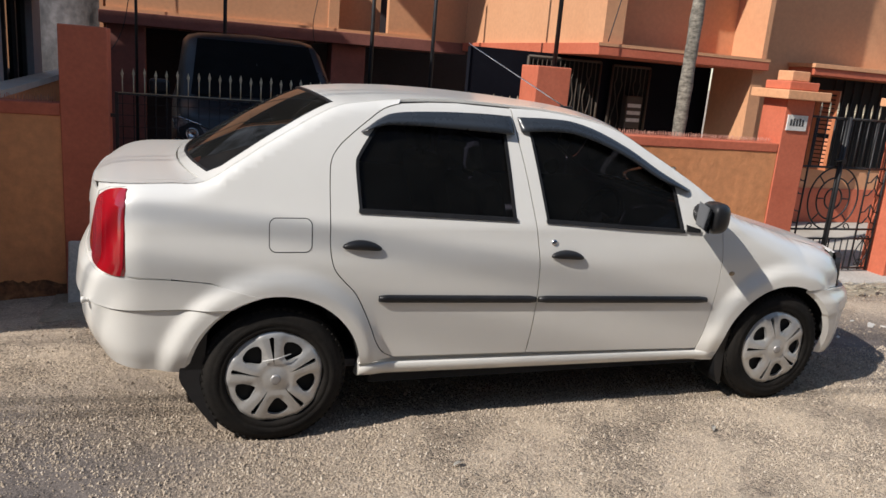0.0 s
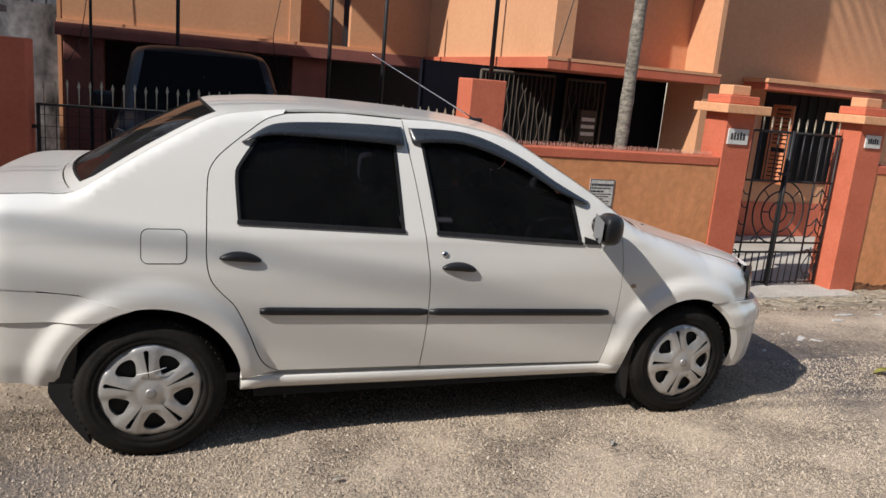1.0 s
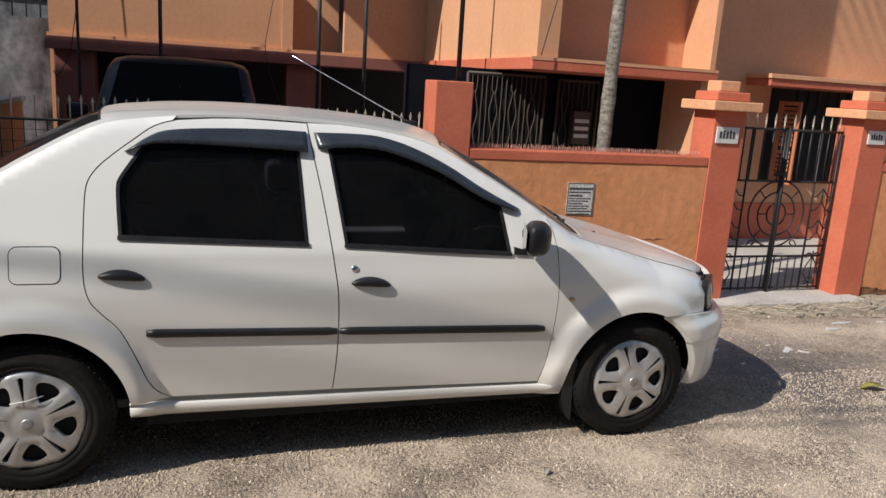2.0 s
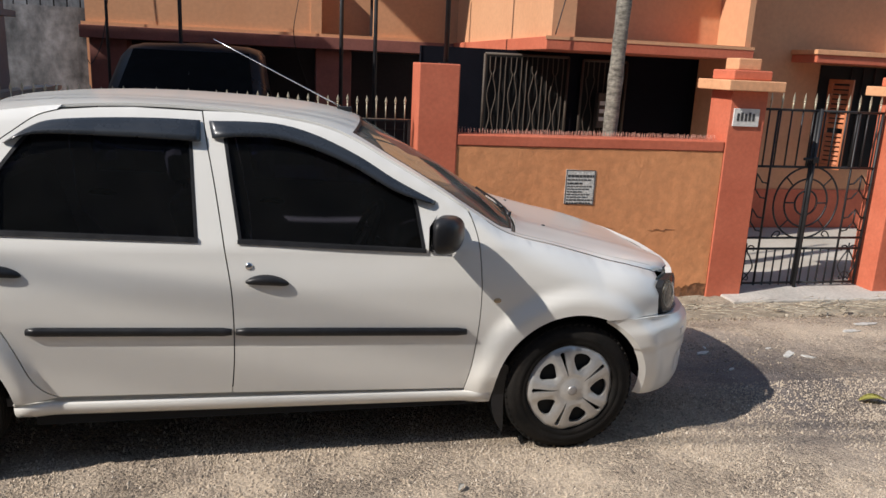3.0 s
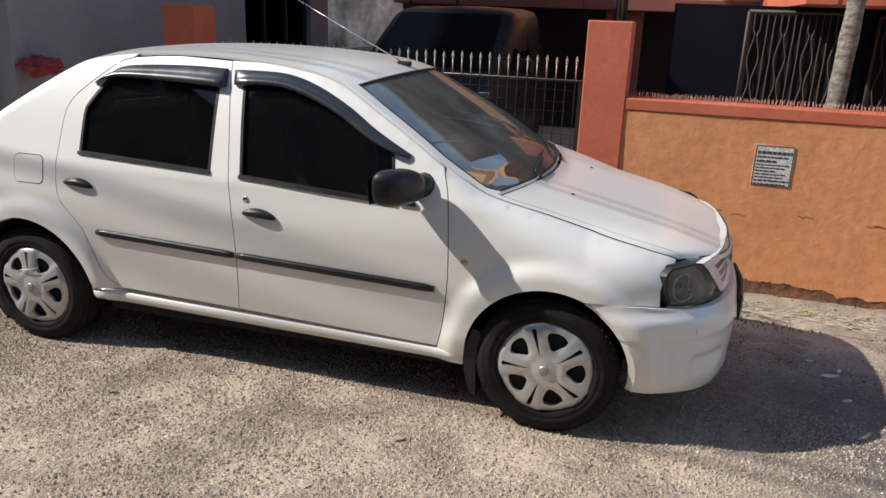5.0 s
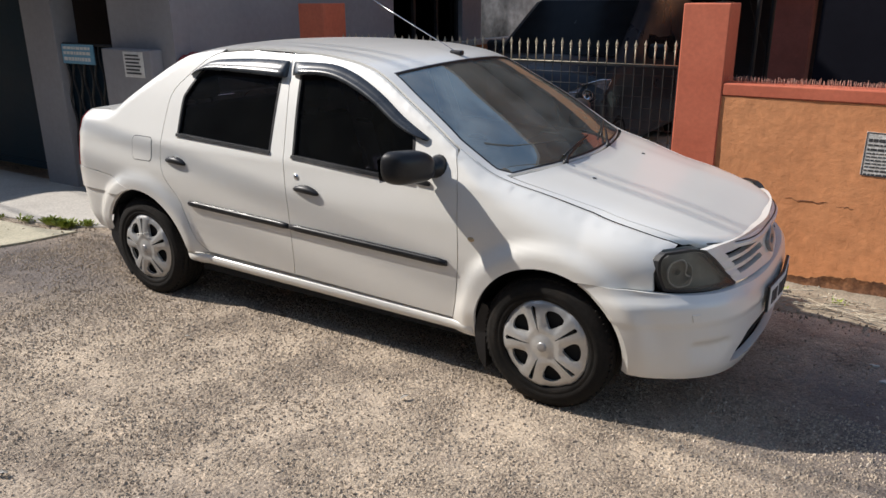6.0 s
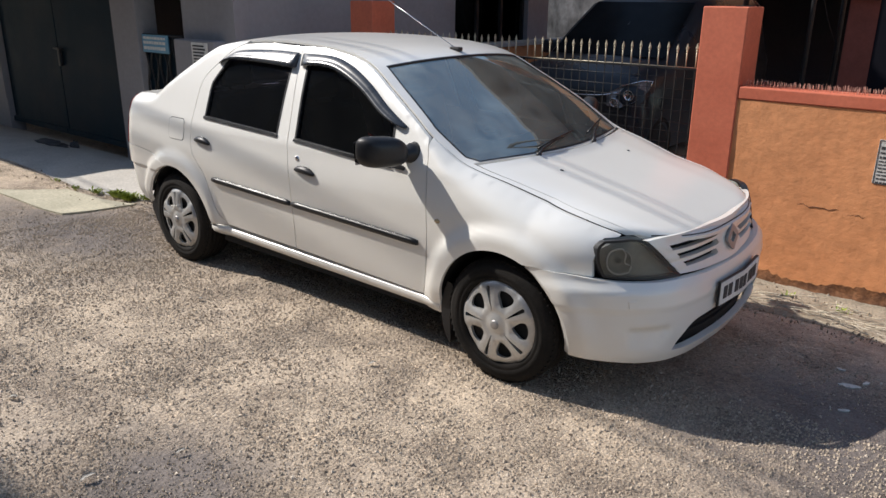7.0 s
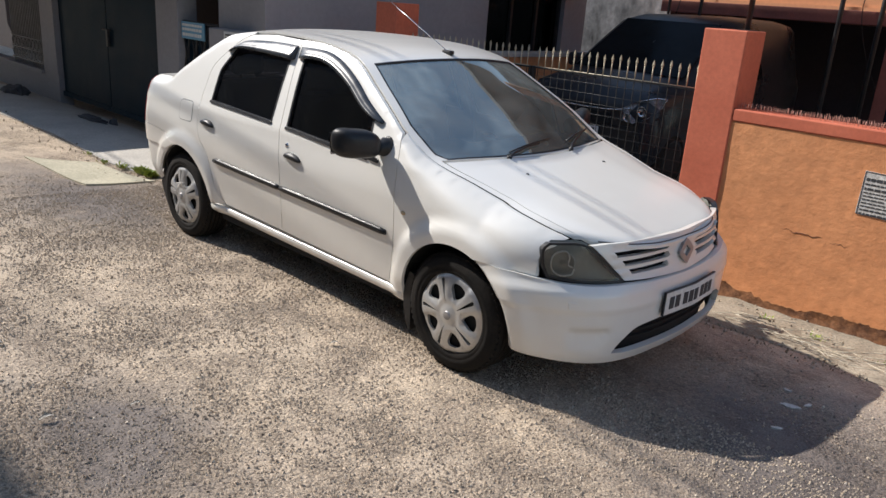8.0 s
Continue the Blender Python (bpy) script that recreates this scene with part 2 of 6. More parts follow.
PAINT = surf("white_car_paint", (0.715, 0.70, 0.655), (0.75, 0.735, 0.69), 1.2, 9, 0.42, coat=1.0, spread=0.008, rvar=0.01)
PAINT.node_tree.nodes["Principled BSDF"].inputs["Coat Roughness"].default_value = 0.19
BLACK_TRIM = surf("black_plastic", (0.014, 0.014, 0.015), (0.022, 0.022, 0.024), 10, 80, 0.38, spread=0.1, spec=0.32)
RUBBER = surf("tyre_rubber", (0.007, 0.0068, 0.0065), (0.021, 0.018, 0.0155), 9, 60, 0.85, bump=0.25, bscale=90, spread=0.25, spec=0.2)
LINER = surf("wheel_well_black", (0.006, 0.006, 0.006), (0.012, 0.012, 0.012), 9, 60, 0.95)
SILVER = surf("silver_wheel_cover", (0.46, 0.455, 0.44), (0.56, 0.555, 0.54), 9, 70, 0.36, metal=0.55, spread=0.06)
EMBLEM = surf("dull_emblem_metal", (0.30, 0.29, 0.29), (0.38, 0.37, 0.36), 20, 90, 0.45, metal=0.5)
CHROME = surf("chrome", (0.55, 0.55, 0.56), (0.62, 0.62, 0.63), 9, 80, 0.14, metal=1.0)
# low base colour stands in for a dark reflection in the mirror
MIRROR = surf("darkened_mirror", (0.16, 0.17, 0.20), (0.19, 0.20, 0.23), 9, 80, 0.06, metal=1.0, spread=0.02)
VISOR = surf("smoked_acrylic", (0.018, 0.021, 0.025), (0.028, 0.031, 0.036), 6, 60, 0.28, coat=0.15, spread=0.05)
SIDE_GLASS = glass("tinted_side_glass", (0.15, 0.15, 0.22), 1.32, dust=0.009)
SCREEN_GLASS = glass("windscreen_glass", (0.40, 0.48, 0.46), 4.6, dust=0.20)
SCREEN_GLASS.node_tree.nodes["Glossy BSDF"].inputs["Color"].default_value = (0.98, 1.0, 0.90, 1)
REAR_GLASS = glass("tinted_rear_glass", (0.09, 0.085, 0.11), 1.4, dust=0.02)
LAMP_GLASS = glass("headlamp_lens", (0.86, 0.87, 0.85), 1.45, 0.03, dust=0.12)
LAMP_GREY = surf("lamp_housing", (0.17, 0.17, 0.15), (0.27, 0.27, 0.24), 9, 60, 0.4)
TAIL_RED = surf("tail_lamp_red", (0.30, 0.004, 0.010), (0.38, 0.007, 0.015), 9, 60, 0.10, coat=1.0, spread=0.03)
AMBER = surf("amber_lens", (0.40, 0.30, 0.18), (0.5, 0.36, 0.2), 9, 60, 0.2)
RED_CLOTH = surf("red_cloth", (0.20, 0.025, 0.035), (0.34, 0.05, 0.06), 14, 80, 0.85, spread=0.2)
SEAT_CLOTH = surf("seat_cloth", (0.05, 0.05, 0.055), (0.08, 0.08, 0.085), 9, 80, 0.9)
DASH = surf("dashboard_plastic", (0.09, 0.085, 0.08), (0.14, 0.13, 0.12), 9, 80, 0.6)
SUV_PAINT = surf("black_suv_paint", (0.014, 0.016, 0.020), (0.020, 0.023, 0.028), 2, 20, 0.32, spread=0.03, spec=0.28)
SUV_LAMP = surf("suv_lamp_housing", (0.10, 0.105, 0.115), (0.30, 0.31, 0.33), 26, 90, 0.25, spec=0.5, spread=0.25)
SUV_TINT = surf("suv_tinted_glass", (0.010, 0.012, 0.014), (0.016, 0.018, 0.020), 4, 40, 0.16, spread=0.05, spec=0.08)
SUV_GLASS = glass("suv_glass", (0.10, 0.11, 0.12), 1.25)

# ---- building tools ----
from mathutils.geometry import delaunay_2d_cdt

ORIGIN = {}


def thing(name, at, label, category, group="", kind=""):
    ob = new(name)
    ob.location = at
    ob.empty_display_size = 0.1
    ORIGIN[ob.name] = Vector(at)
    return tagged(ob, label, category, group, kind)


def mesh_of(name, bm, mats):
    me = bpy.data.meshes.new(name)
    bm.to_mesh(me)
    bm.free()
    for m in mats if isinstance(mats, (list, tuple)) else [mats]:
        me.materials.append(m)
    return me


def part(name, bm, material, parent, label=""):
    """One mesh under a thing or under a part; bm is in world places."""
    o = ORIGIN[parent.name]
    bmesh.ops.translate(bm, verts=bm.verts, vec=-o)
    ob = new(name, mesh_of(name, bm, material))
    ob.parent = parent
    ORIGIN[ob.name] = o
    return tagged(ob, label)


def whole(name, bm, material, label, category, group="", kind=""):
    """A thing of one mesh, in world places."""
    ob = new(name, mesh_of(name, bm, material))
    ORIGIN[ob.name] = Vector((0, 0, 0))
    return tagged(ob, label, category, group, kind)


def bx(bm, x0, x1, y0, y1, z0, z1, bevel=0.0, seg=2):
    made = bmesh.ops.create_cube(bm, size=1.0, matrix=Matrix.Translation(((x0 + x1) / 2, (y0 + y1) / 2, (z0 + z1) / 2)) @ Matrix.Diagonal((x1 - x0, y1 - y0, z1 - z0, 1)))
    if bevel:
        edges = list({e for v in made["verts"] for e in v.link_edges})
        bmesh.ops.bevel(bm, geom=edges, offset=bevel, segments=seg, affect="EDGES", profile=0.5)
    return bm


def box(*a, **k):
    return bx(bmesh.new(), *a, **k)


def rod(bm, a, b, r, n=8, r2=None):
    """A round bar from a to b."""
    a, b = Vector(a), Vector(b)
    d = b - a
    m = Matrix.Translation((a + b) / 2) @ d.to_track_quat("Z", "Y").to_matrix().to_4x4()
    made = bmesh.ops.create_cone(bm, cap_ends=True, segments=n, radius1=r, radius2=r if r2 is None else r2, depth=d.length, matrix=m)
    for v in made["verts"]:
        for f in v.link_faces:
            f.smooth = len(f.verts) == 4
    return bm


def tube(bm, pts, r, n=6):
    """A bar bent along points."""
    pts = [Vector(p) for p in pts]
    rings = []
    for i, p in enumerate(pts):
        d = (pts[min(i + 1, len(pts) - 1)] - pts[max(i - 1, 0)]).normalized()
        q = d.to_track_quat("Z", "Y").to_matrix()
        rad = r[i] if isinstance(r, (list, tuple)) else r
        rings.append([bm.verts.new(p + q @ Vector((rad * math.cos(k * math.tau / n), rad * math.sin(k * math.tau / n), 0))) for k in range(n)])
    for i in range(len(rings) - 1):
        a, b = rings[i], rings[i + 1]
        # keep neighbouring rings in step
        s = min(range(n), key=lambda k: (a[0].co - b[k].co).length)
        b = rings[i + 1] = b[s:] + b[:s]
        for k in range(n):
            f = bm.faces.new((a[k], a[(k + 1) % n], b[(k + 1) % n], b[k]))
            f.smooth = True
    bm.faces.new(rings[0][::-1])
    bm.faces.new(rings[-1])
    return bm


def lathe(bm, profile, m, n=48):
    """Turns (radius, height) points round the local z axis, placed by m."""
    rings = []
    for r, h in profile:
        rings.append([bm.verts.new(m @ Vector((r * math.cos(k * math.tau / n), r * math.sin(k * math.tau / n), h))) for k in range(n)])
    for a, b in zip(rings, rings[1:]):
        for k in range(n):
            f = bm.faces.new((a[k], a[(k + 1) % n], b[(k + 1) % n], b[k]))
            f.smooth = True
    return bm


def curve(pts, n=8):
    """Catmull-Rom through points."""
    out = []
    p = [pts[0], *pts, pts[-1]]
    for i in range(1, len(p) - 2):
        a, b, c, d = (np.array(q, float) for q in p[i - 1:i + 3])
        for k in range(n):
            t = k / n
            out.append(tuple(0.5 * (2 * b + (c - a) * t + (2 * a - 5 * b + 4 * c - d) * t * t + (3 * b - a - 3 * c + d) * t ** 3)))
    out.append(tuple(pts[-1]))
    return out


def table(tab, x):
    return float(np.interp(x, [p[0] for p in tab], [p[1] for p in tab]))


def smooth_table(pts, n=10):
    c = curve(pts, n)
    return [p[0] for p in c], [p[1] for p in c]


def dense(poly, step):
    out = []
    for a, b in zip(poly, poly[1:] + poly[:1]):
        n = max(1, int(math.dist(a, b) / step + 0.5))
        out += [(a[0] + (b[0] - a[0]) * k / n, a[1] + (b[1] - a[1]) * k / n) for k in range(n)]
    return out


def inside(poly, x, y):
    px, py = poly
    qx, qy = np.roll(px, -1), np.roll(py, -1)
    cut = (py > y) != (qy > y)
    with np.errstate(divide="ignore", invalid="ignore"):
        xs = px + (y - py) * (qx - px) / (qy - py)
    return bool(np.count_nonzero(cut & (x < xs)) % 2)


def inset(poly, d):
    """Moves an outline inwards by d."""
    area = sum(a[0] * b[1] - b[0] * a[1] for a, b in zip(poly, poly[1:] + poly[:1]))
    s = 1 if area > 0 else -1
    out, n = [], len(poly)
    for i in range(n):
        a, b, c = poly[i - 1], poly[i], poly[(i + 1) % n]
        e1, e2 = (b[0] - a[0], b[1] - a[1]), (c[0] - b[0], c[1] - b[1])
        l1, l2 = math.hypot(*e1) or 1e-9, math.hypot(*e2) or 1e-9
        nx, ny = -e1[1] / l1 - e2[1] / l2, e1[0] / l1 + e2[0] / l2
        l = math.hypot(nx, ny) or 1e-9
        k = min(2.0, 2 / max(l, 0.5)) * 0.5 * 2
        out.append((b[0] + s * d * nx / l * min(k, 1.6), b[1] + s * d * ny / l * min(k, 1.6)))
    return out


def panel(bm, outline, place, step=0.03, lip=0.014, holes=(), scale=(1.0, 1.0), inward=None, lip_on_holes=True):
    """A skin cut to an outline in (u, v) and bent by place(u, v); its rims are turned inwards by lip."""
    su, sv = scale
    loops = [dense([(a * su, b * sv) for a, b in outline], step)] + [dense([(a * su, b * sv) for a, b in h], step) for h in holes]
    arrs = [(np.array([p[0] for p in l]), np.array([p[1] for p in l])) for l in loops]
    pts, edges = [], []
    for l in loops:
        k = len(pts)
        pts += l
        edges += [(k + i, k + (i + 1) % len(l)) for i in range(len(l))]
    allx, ally = np.array([p[0] for p in pts]), np.array([p[1] for p in pts])
    rim = len(pts)
    x0, x1, y0, y1 = arrs[0][0].min(), arrs[0][0].max(), arrs[0][1].min(), arrs[0][1].max()
    nx, ny = int((x1 - x0) / step) + 1, int((y1 - y0) / step) + 1
    for i in range(nx):
        for j in range(ny):
            x, y = x0 + (i + 0.5) * step, y0 + (j + 0.5) * step
            if inside(arrs[0], x, y) and not any(inside(h, x, y) for h in arrs[1:]) and ((allx[:rim] - x) ** 2 + (ally[:rim] - y) ** 2).min() > (0.45 * step) ** 2:
                pts.append((x, y))
    vs, es, fs, *_ = delaunay_2d_cdt([Vector(p) for p in pts], edges, [], 0, 1e-6)
    made = [bm.verts.new(place(v.x / su, v.y / sv)) for v in vs]
    faces = []
    for f in fs:
        cx, cy = sum(vs[i].x for i in f) / len(f), sum(vs[i].y for i in f) / len(f)
        p0, p1, p2 = (vs[i] for i in f[:3])
        if abs((p1.x - p0.x) * (p2.y - p0.y) - (p2.x - p0.x) * (p1.y - p0.y)) < 0.002 * step * step:
            continue
        if inside(arrs[0], cx, cy) and not any(inside(h, cx, cy) for h in arrs[1:]):
            nf = bm.faces.new([made[i] for i in f])
            nf.smooth = True
            faces.append(nf)
    for v in made:
        if not v.link_faces:
            bm.verts.remove(v)
    bmesh.ops.recalc_face_normals(bm, faces=faces)
    if inward is not None:
        s = sum(1 if f.normal.dot(inward(f.calc_center_median())) > 0 else -1 for f in faces)
        if s > 0:
            bmesh.ops.reverse_faces(bm, faces=faces)
    if lip:
        rims = {e for f in faces for e in f.edges if len(e.link_faces) == 1}
        low = {}
        for e in rims:
            e.smooth = False
            for v in e.verts:
                if v not in low:
                    d = inward(v.co) if inward else Vector((0, 0, -1))
                    low[v] = bm.verts.new(v.co + d * lip)
        for e in rims:
            a, b = e.link_loops[0].vert, e.link_loops[0].link_loop_next.vert
            bm.faces.new((b, a, low[a], low[b]))
    return bm

# ---- ground ----


def sstep(a, b, x):
    t = min(1.0, max(0.0, (x - a) / (b - a)))
    return t * t * (3 - 2 * t)


def ground_z(x, y):
    z = -0.020 - 0.185 * sstep(1.25, 2.45, y) - 0.10 * sstep(-1.0, -2.4, x) * sstep(-0.7, 0.3, y)
    z -= 0.03 * sstep(-2.5, -5, y)
    return z


def wavy(x, y):
    return 0.007 * noise.noise(Vector((x * 1.1, y * 1.1, 3.0))) + 0.003 * noise.noise(Vector((x * 5, y * 5, 9.0))) + 0.0035 * noise.noise(Vector((x * 13, y * 13, 2.0))) + 0.0022 * noise.noise(Vector((x * 27, y * 27, 4.0)))


def build_ground():
    xs = np.concatenate([-np.geomspace(400, 9, 14), np.arange(-8, -1.99, 0.08), np.arange(-1.97, 5.4, 0.026), np.arange(5.42, 9.01, 0.08), np.geomspace(10, 400, 14)])
    ys = np.concatenate([-np.geomspace(400, 6, 14), np.arange(-5, -2.2, 0.08), np.arange(-2.18, 1.3, 0.026), np.arange(1.32, 2.81, 0.08), np.arange(3.1, 10, 0.5), np.geomspace(11, 400, 14)])
    bm = bmesh.new()
    rows = [[bm.verts.new((x, y, ground_z(x, y) + (wavy(x, y) if abs(x) < 9 and -6 < y < 3 else 0))) for x in xs] for y in ys]
    for a, b in zip(rows, rows[1:]):
        for k in range(len(xs) - 1):
            bm.faces.new((a[k], a[k + 1], b[k + 1], b[k])).smooth = True
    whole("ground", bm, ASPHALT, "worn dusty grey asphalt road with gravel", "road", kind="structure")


build_ground()

# dirt and rubble along the foot of the wall
bm = bmesh.new()
rows = []
for x in np.arange(-1.2, 10.0, 0.06):
    row = []
    edge = 2.02 + 0.10 * noise.noise(Vector((x * 1.3, 0, 5))) + 0.05 * noise.noise(Vector((x * 6, 0, 2)))
    for k in range(13):
        y = edge + (2.74 - edge) * k / 12
        h = 0.035 * math.sin(min(1.0, k / 7) * math.pi) ** 0.8 if k < 7 else 0.012
        row.append(bm.verts.new((x, y, ground_z(x, y) + 0.002 + (h + 0.02 * noise.noise(Vector((x * 9, y * 9, 1)))) * (k > 0))))
    rows.append(row)
for a, b in zip(rows, rows[1:]):
    for k in range(12):
        bm.faces.new((a[k], b[k], b[k + 1], a[k + 1])).smooth = True
whole("verge", bm, DIRT, "strip of dirt and rubble along the wall foot", "verge", kind="structure")

# concrete aprons before the grey house
for nm, pts in (("apron_upper", [(-9.5, 0.46), (-4.6, 0.74), (-2.9, 0.64), (-1.55, 0.80), (-1.5, 2.0), (-9.5, 2.0)]), ("apron_lower", [(-3.4, 0.02), (-1.95, 0.06), (-1.75, 0.62), (-2.9, 0.54)])):
    bm = bmesh.new()
    panel(bm, pts, lambda u, v: Vector((u, v, ground_z(u, v) + 0.014 + 0.004 * noise.noise(Vector((u * 3, v * 3, 0))))), 0.12, 0.05)
    whole(nm, bm, CONCRETE if nm == "apron_upper" else SLAB, "cracked pale concrete apron slab", "pavement", kind="structure")

# ---- boundary wall, pillars and gates ----
YW = 2.715


def wall_run(x0, x1, name):
    w = thing(name, ((x0 + x1) / 2, YW + 0.06, -0.25), "orange plastered boundary wall with red coping", "wall", kind="structure")
    bm = bmesh.new()
    # sound plaster above, a ragged foot of bare render below
    nx = max(2, int((x1 - x0) / 0.016))
    xs = [x0 + (x1 - x0) * i / nx for i in range(nx + 1)]
    foot = [-0.105 + 0.06 * noise.noise(Vector((x * 1.7, 7, 0))) + 0.025 * noise.noise(Vector((x * 9, 7, 1))) + 0.02 * noise.noise(Vector((x * 31, 2, 5))) for x in xs]
    for lo, hi, n, idx in ((-0.30, None, 10, 1), (None, 1.06, 26, 0)):
        grid = []
        for k in range(n + 1):
            row = []
            for x, f in zip(xs, foot):
                a, b = (lo if lo is not None else f), (hi if hi is not None else f)
                z = a + (b - a) * k / n
                y = YW + 0.004 * noise.noise(Vector((x, 0, z)) * 2.6) + 0.0012 * noise.noise(Vector((x, 3, z)) * 14)
                if idx:
                    y += 0.004 * min(1.0, (n - k) / 1.5) + 0.007 * noise.noise(Vector((x * 16, 3, z * 16)))
                row.append(bm.verts.new((x, y, z)))
            grid.append(row)
        for a, b in zip(grid, grid[1:]):
            for i in range(nx):
                f = bm.faces.new((a[i], a[i + 1], b[i + 1], b[i]))
                f.smooth = True
                f.material_index = idx
    bx(bm, x0, x1, YW + 0.026, YW + 0.15, -0.30, 1.06)
    part("plaster", bm, [ORANGE, BASE_STAIN], w)
    bm = bmesh.new()
    bx(bm, x0, x1, YW - 0.008, YW + 0.17, 1.061, 1.148, 0.010, 2)
    part("coping", bm, RED, w, "red painted coping")
    bm = bmesh.new()
    random.seed(int(x0 * 100) + 7)
    for row in range(4):
        for k in range(int((x1 - x0 - 0.04) / 0.023)):
            x = x0 + 0.02 + (k + 0.25 * row) * 0.023 + random.uniform(-0.004, 0.004)
            y = YW + 0.016 + row * 0.030 + random.uniform(-0.004, 0.004)
            h = 0.030 + random.random() * 0.020
            rod(bm, (x, y, 1.14), (x + random.uniform(-0.006, 0.006), y + random.uniform(-0.006, 0.006), 1.148 + h), 0.0021, 4, 0.001)
    tagged(part("spikes", bm, SPIKE, w, "rows of small weathered pale red spikes"), kind="stuff")
    return w


front_wall = wall_run(2.68, 4.95, "wall_front")
# cracks in the plaster
for x, z, l, seed in ((3.17, 0.40, 0.26, 1), (3.48, 0.385, 0.13, 6), (4.35, 0.40, 0.25, 2), (3.92, 0.415, 0.12, 3)):
    pts = [(x + l * k / 14, YW - 0.0005 + 0.003 * noise.noise(Vector((k * 1.3, seed, 0))), z + 0.018 * noise.noise(Vector((k * 0.35, seed, 4))) + 0.006 * noise.noise(Vector((k * 1.7, seed, 8)))) for k in range(15)]
    part("crack", tube(bmesh.new(), pts, [0.0008 + 0.0026 * math.sin(math.pi * k / 14) for k in range(15)], 5), BASE_STAIN, front_wall)
wall_run(6.96, 10.5, "wall_right")
wall_run(-2.2, -1.13, "wall_left")


def pillar(x0, x1, top_z, capped, name):
    p = thing(name, ((x0 + x1) / 2, YW + 0.15, -0.25), "red painted masonry gate pillar", "pillar", "gate pillars")
    y0, y1 = YW - 0.012, YW + 0.30
    bm = box(x0, x1, y0, y1, -0.30, top_z, 0.008, 2)
    part("shaft", bm, RED, p)
    if capped:
        part("cap_slab", box(x0 - 0.09, x1 + 0.09, y0 - 0.09, y1 + 0.09, top_z + 0.001, top_z + 0.085, 0.008), CREAM, p, "cream cap slab")
        part("cap_step", box(x0 - 0.01, x1 + 0.01, y0 - 0.005, y1 + 0.005, top_z + 0.086, top_z + 0.165, 0.010), RED, p)
        part("cap_top", box(x0 + 0.06, x1 - 0.06, y0 + 0.06, y1 - 0.06, top_z + 0.166, top_z + 0.26, 0.008), CREAM, p, "cream top block")
    return p


pillar(-1.13, -0.83, 1.665, False, "gate_pillar")
pillar(2.37, 2.68, 1.665, False, "gate_pillar")
pillar(4.955, 5.285, 1.560, True, "gate_pillar")
pillar(6.63, 6.96, 1.560, True, "gate_pillar")

# plaques on the capped pillars; plain marks stand for the writing
for x, z, w, h in ((4.985, 1.275, 0.235, 0.145), (6.70, 1.325, 0.21, 0.13)):
    pq = thing("pillar_plaque", (x + w / 2, YW - 0.02, z), "small white plaque with dark marks on a pillar", "plaque")
    part("board", box(x, x + w, YW - 0.026, YW - 0.0125, z, z + h, 0.003), PAPER, pq)
    random.seed(3)
    for k in range(5):
        bx0 = x + 0.03 + k * (w - 0.06) / 5
        part("mark", box(bx0, bx0 + (w - 0.06) / 5 * 0.62, YW - 0.0285, YW - 0.0255, z + 0.045, z + h - 0.04 + 0.01 * (k % 2)), PRINT, pq)

# paper notice on the wall, with bars for lines of print
nt = thing("wall_notice", (3.71, YW - 0.02, 0.60), "weathered printed paper notice pasted on the wall", "poster")
bm = bmesh.new()
panel(bm, [(3.585, 0.618), (3.838, 0.606), (3.842, 0.885), (3.588, 0.893)], lambda u, v: Vector((u, YW - 0.0050 + 0.0004 * noise.noise(Vector((u * 9, v * 9, 0))), v)), 0.03, 0.004, inward=lambda p: Vector((0, 1, 0)))
part("sheet", bm, NOTICE, nt)
for x0, x1, z0, z1 in ((3.590, 3.836, 0.884, 0.889), (3.590, 3.836, 0.612, 0.617), (3.590, 3.595, 0.6175, 0.8835), (3.831, 3.836, 0.6175, 0.8835)):
    part("print_border", box(x0, x1, YW - 0.0068, YW - 0.0056, z0, z1), PRINT, nt)
random.seed(11)
z = 0.868
for h, fill in ((0.030, 1.0), (0.016, 0.8), (0.022, 0.55), (0.012, 0.9), (0.012, 0.85), (0.014, 0.6), (0.012, 0.9), (0.012, 0.8), (0.016, 1.0), (0.016, 0.95)):
    z -= h + 0.009
    x = 3.604
    while x < 3.604 + 0.22 * fill:
        w = random.uniform(0.012, 0.035)
        part("print_bar", box(x, min(x + w, 3.826), YW - 0.0068, YW - 0.0056, z + h * 0.08, z + h * 0.72), PRINT, nt)
        x += w + 0.006


def spear(bm, x, y, z0, z1, r=0.0046, head=0.055):
    rod(bm, (x, y, z0), (x, y, z1 - head), r, 6)
    c = z1 - head
    for a, b, ra, rb in ((c, c + 0.018, r, 0.0125), (c + 0.018, z1, 0.0125, 0.0008)):
        m = Matrix.Translation((x, y, (a + b) / 2)) @ Matrix.Diagonal((1, 0.45, 1, 1))
        bmesh.ops.create_cone(bm, cap_ends=True, segments=6, radius1=ra, radius2=rb, depth=b - a, matrix=m)
    rod(bm, (x, y, c - 0.008), (x, y, c + 0.004), r * 1.5, 6)


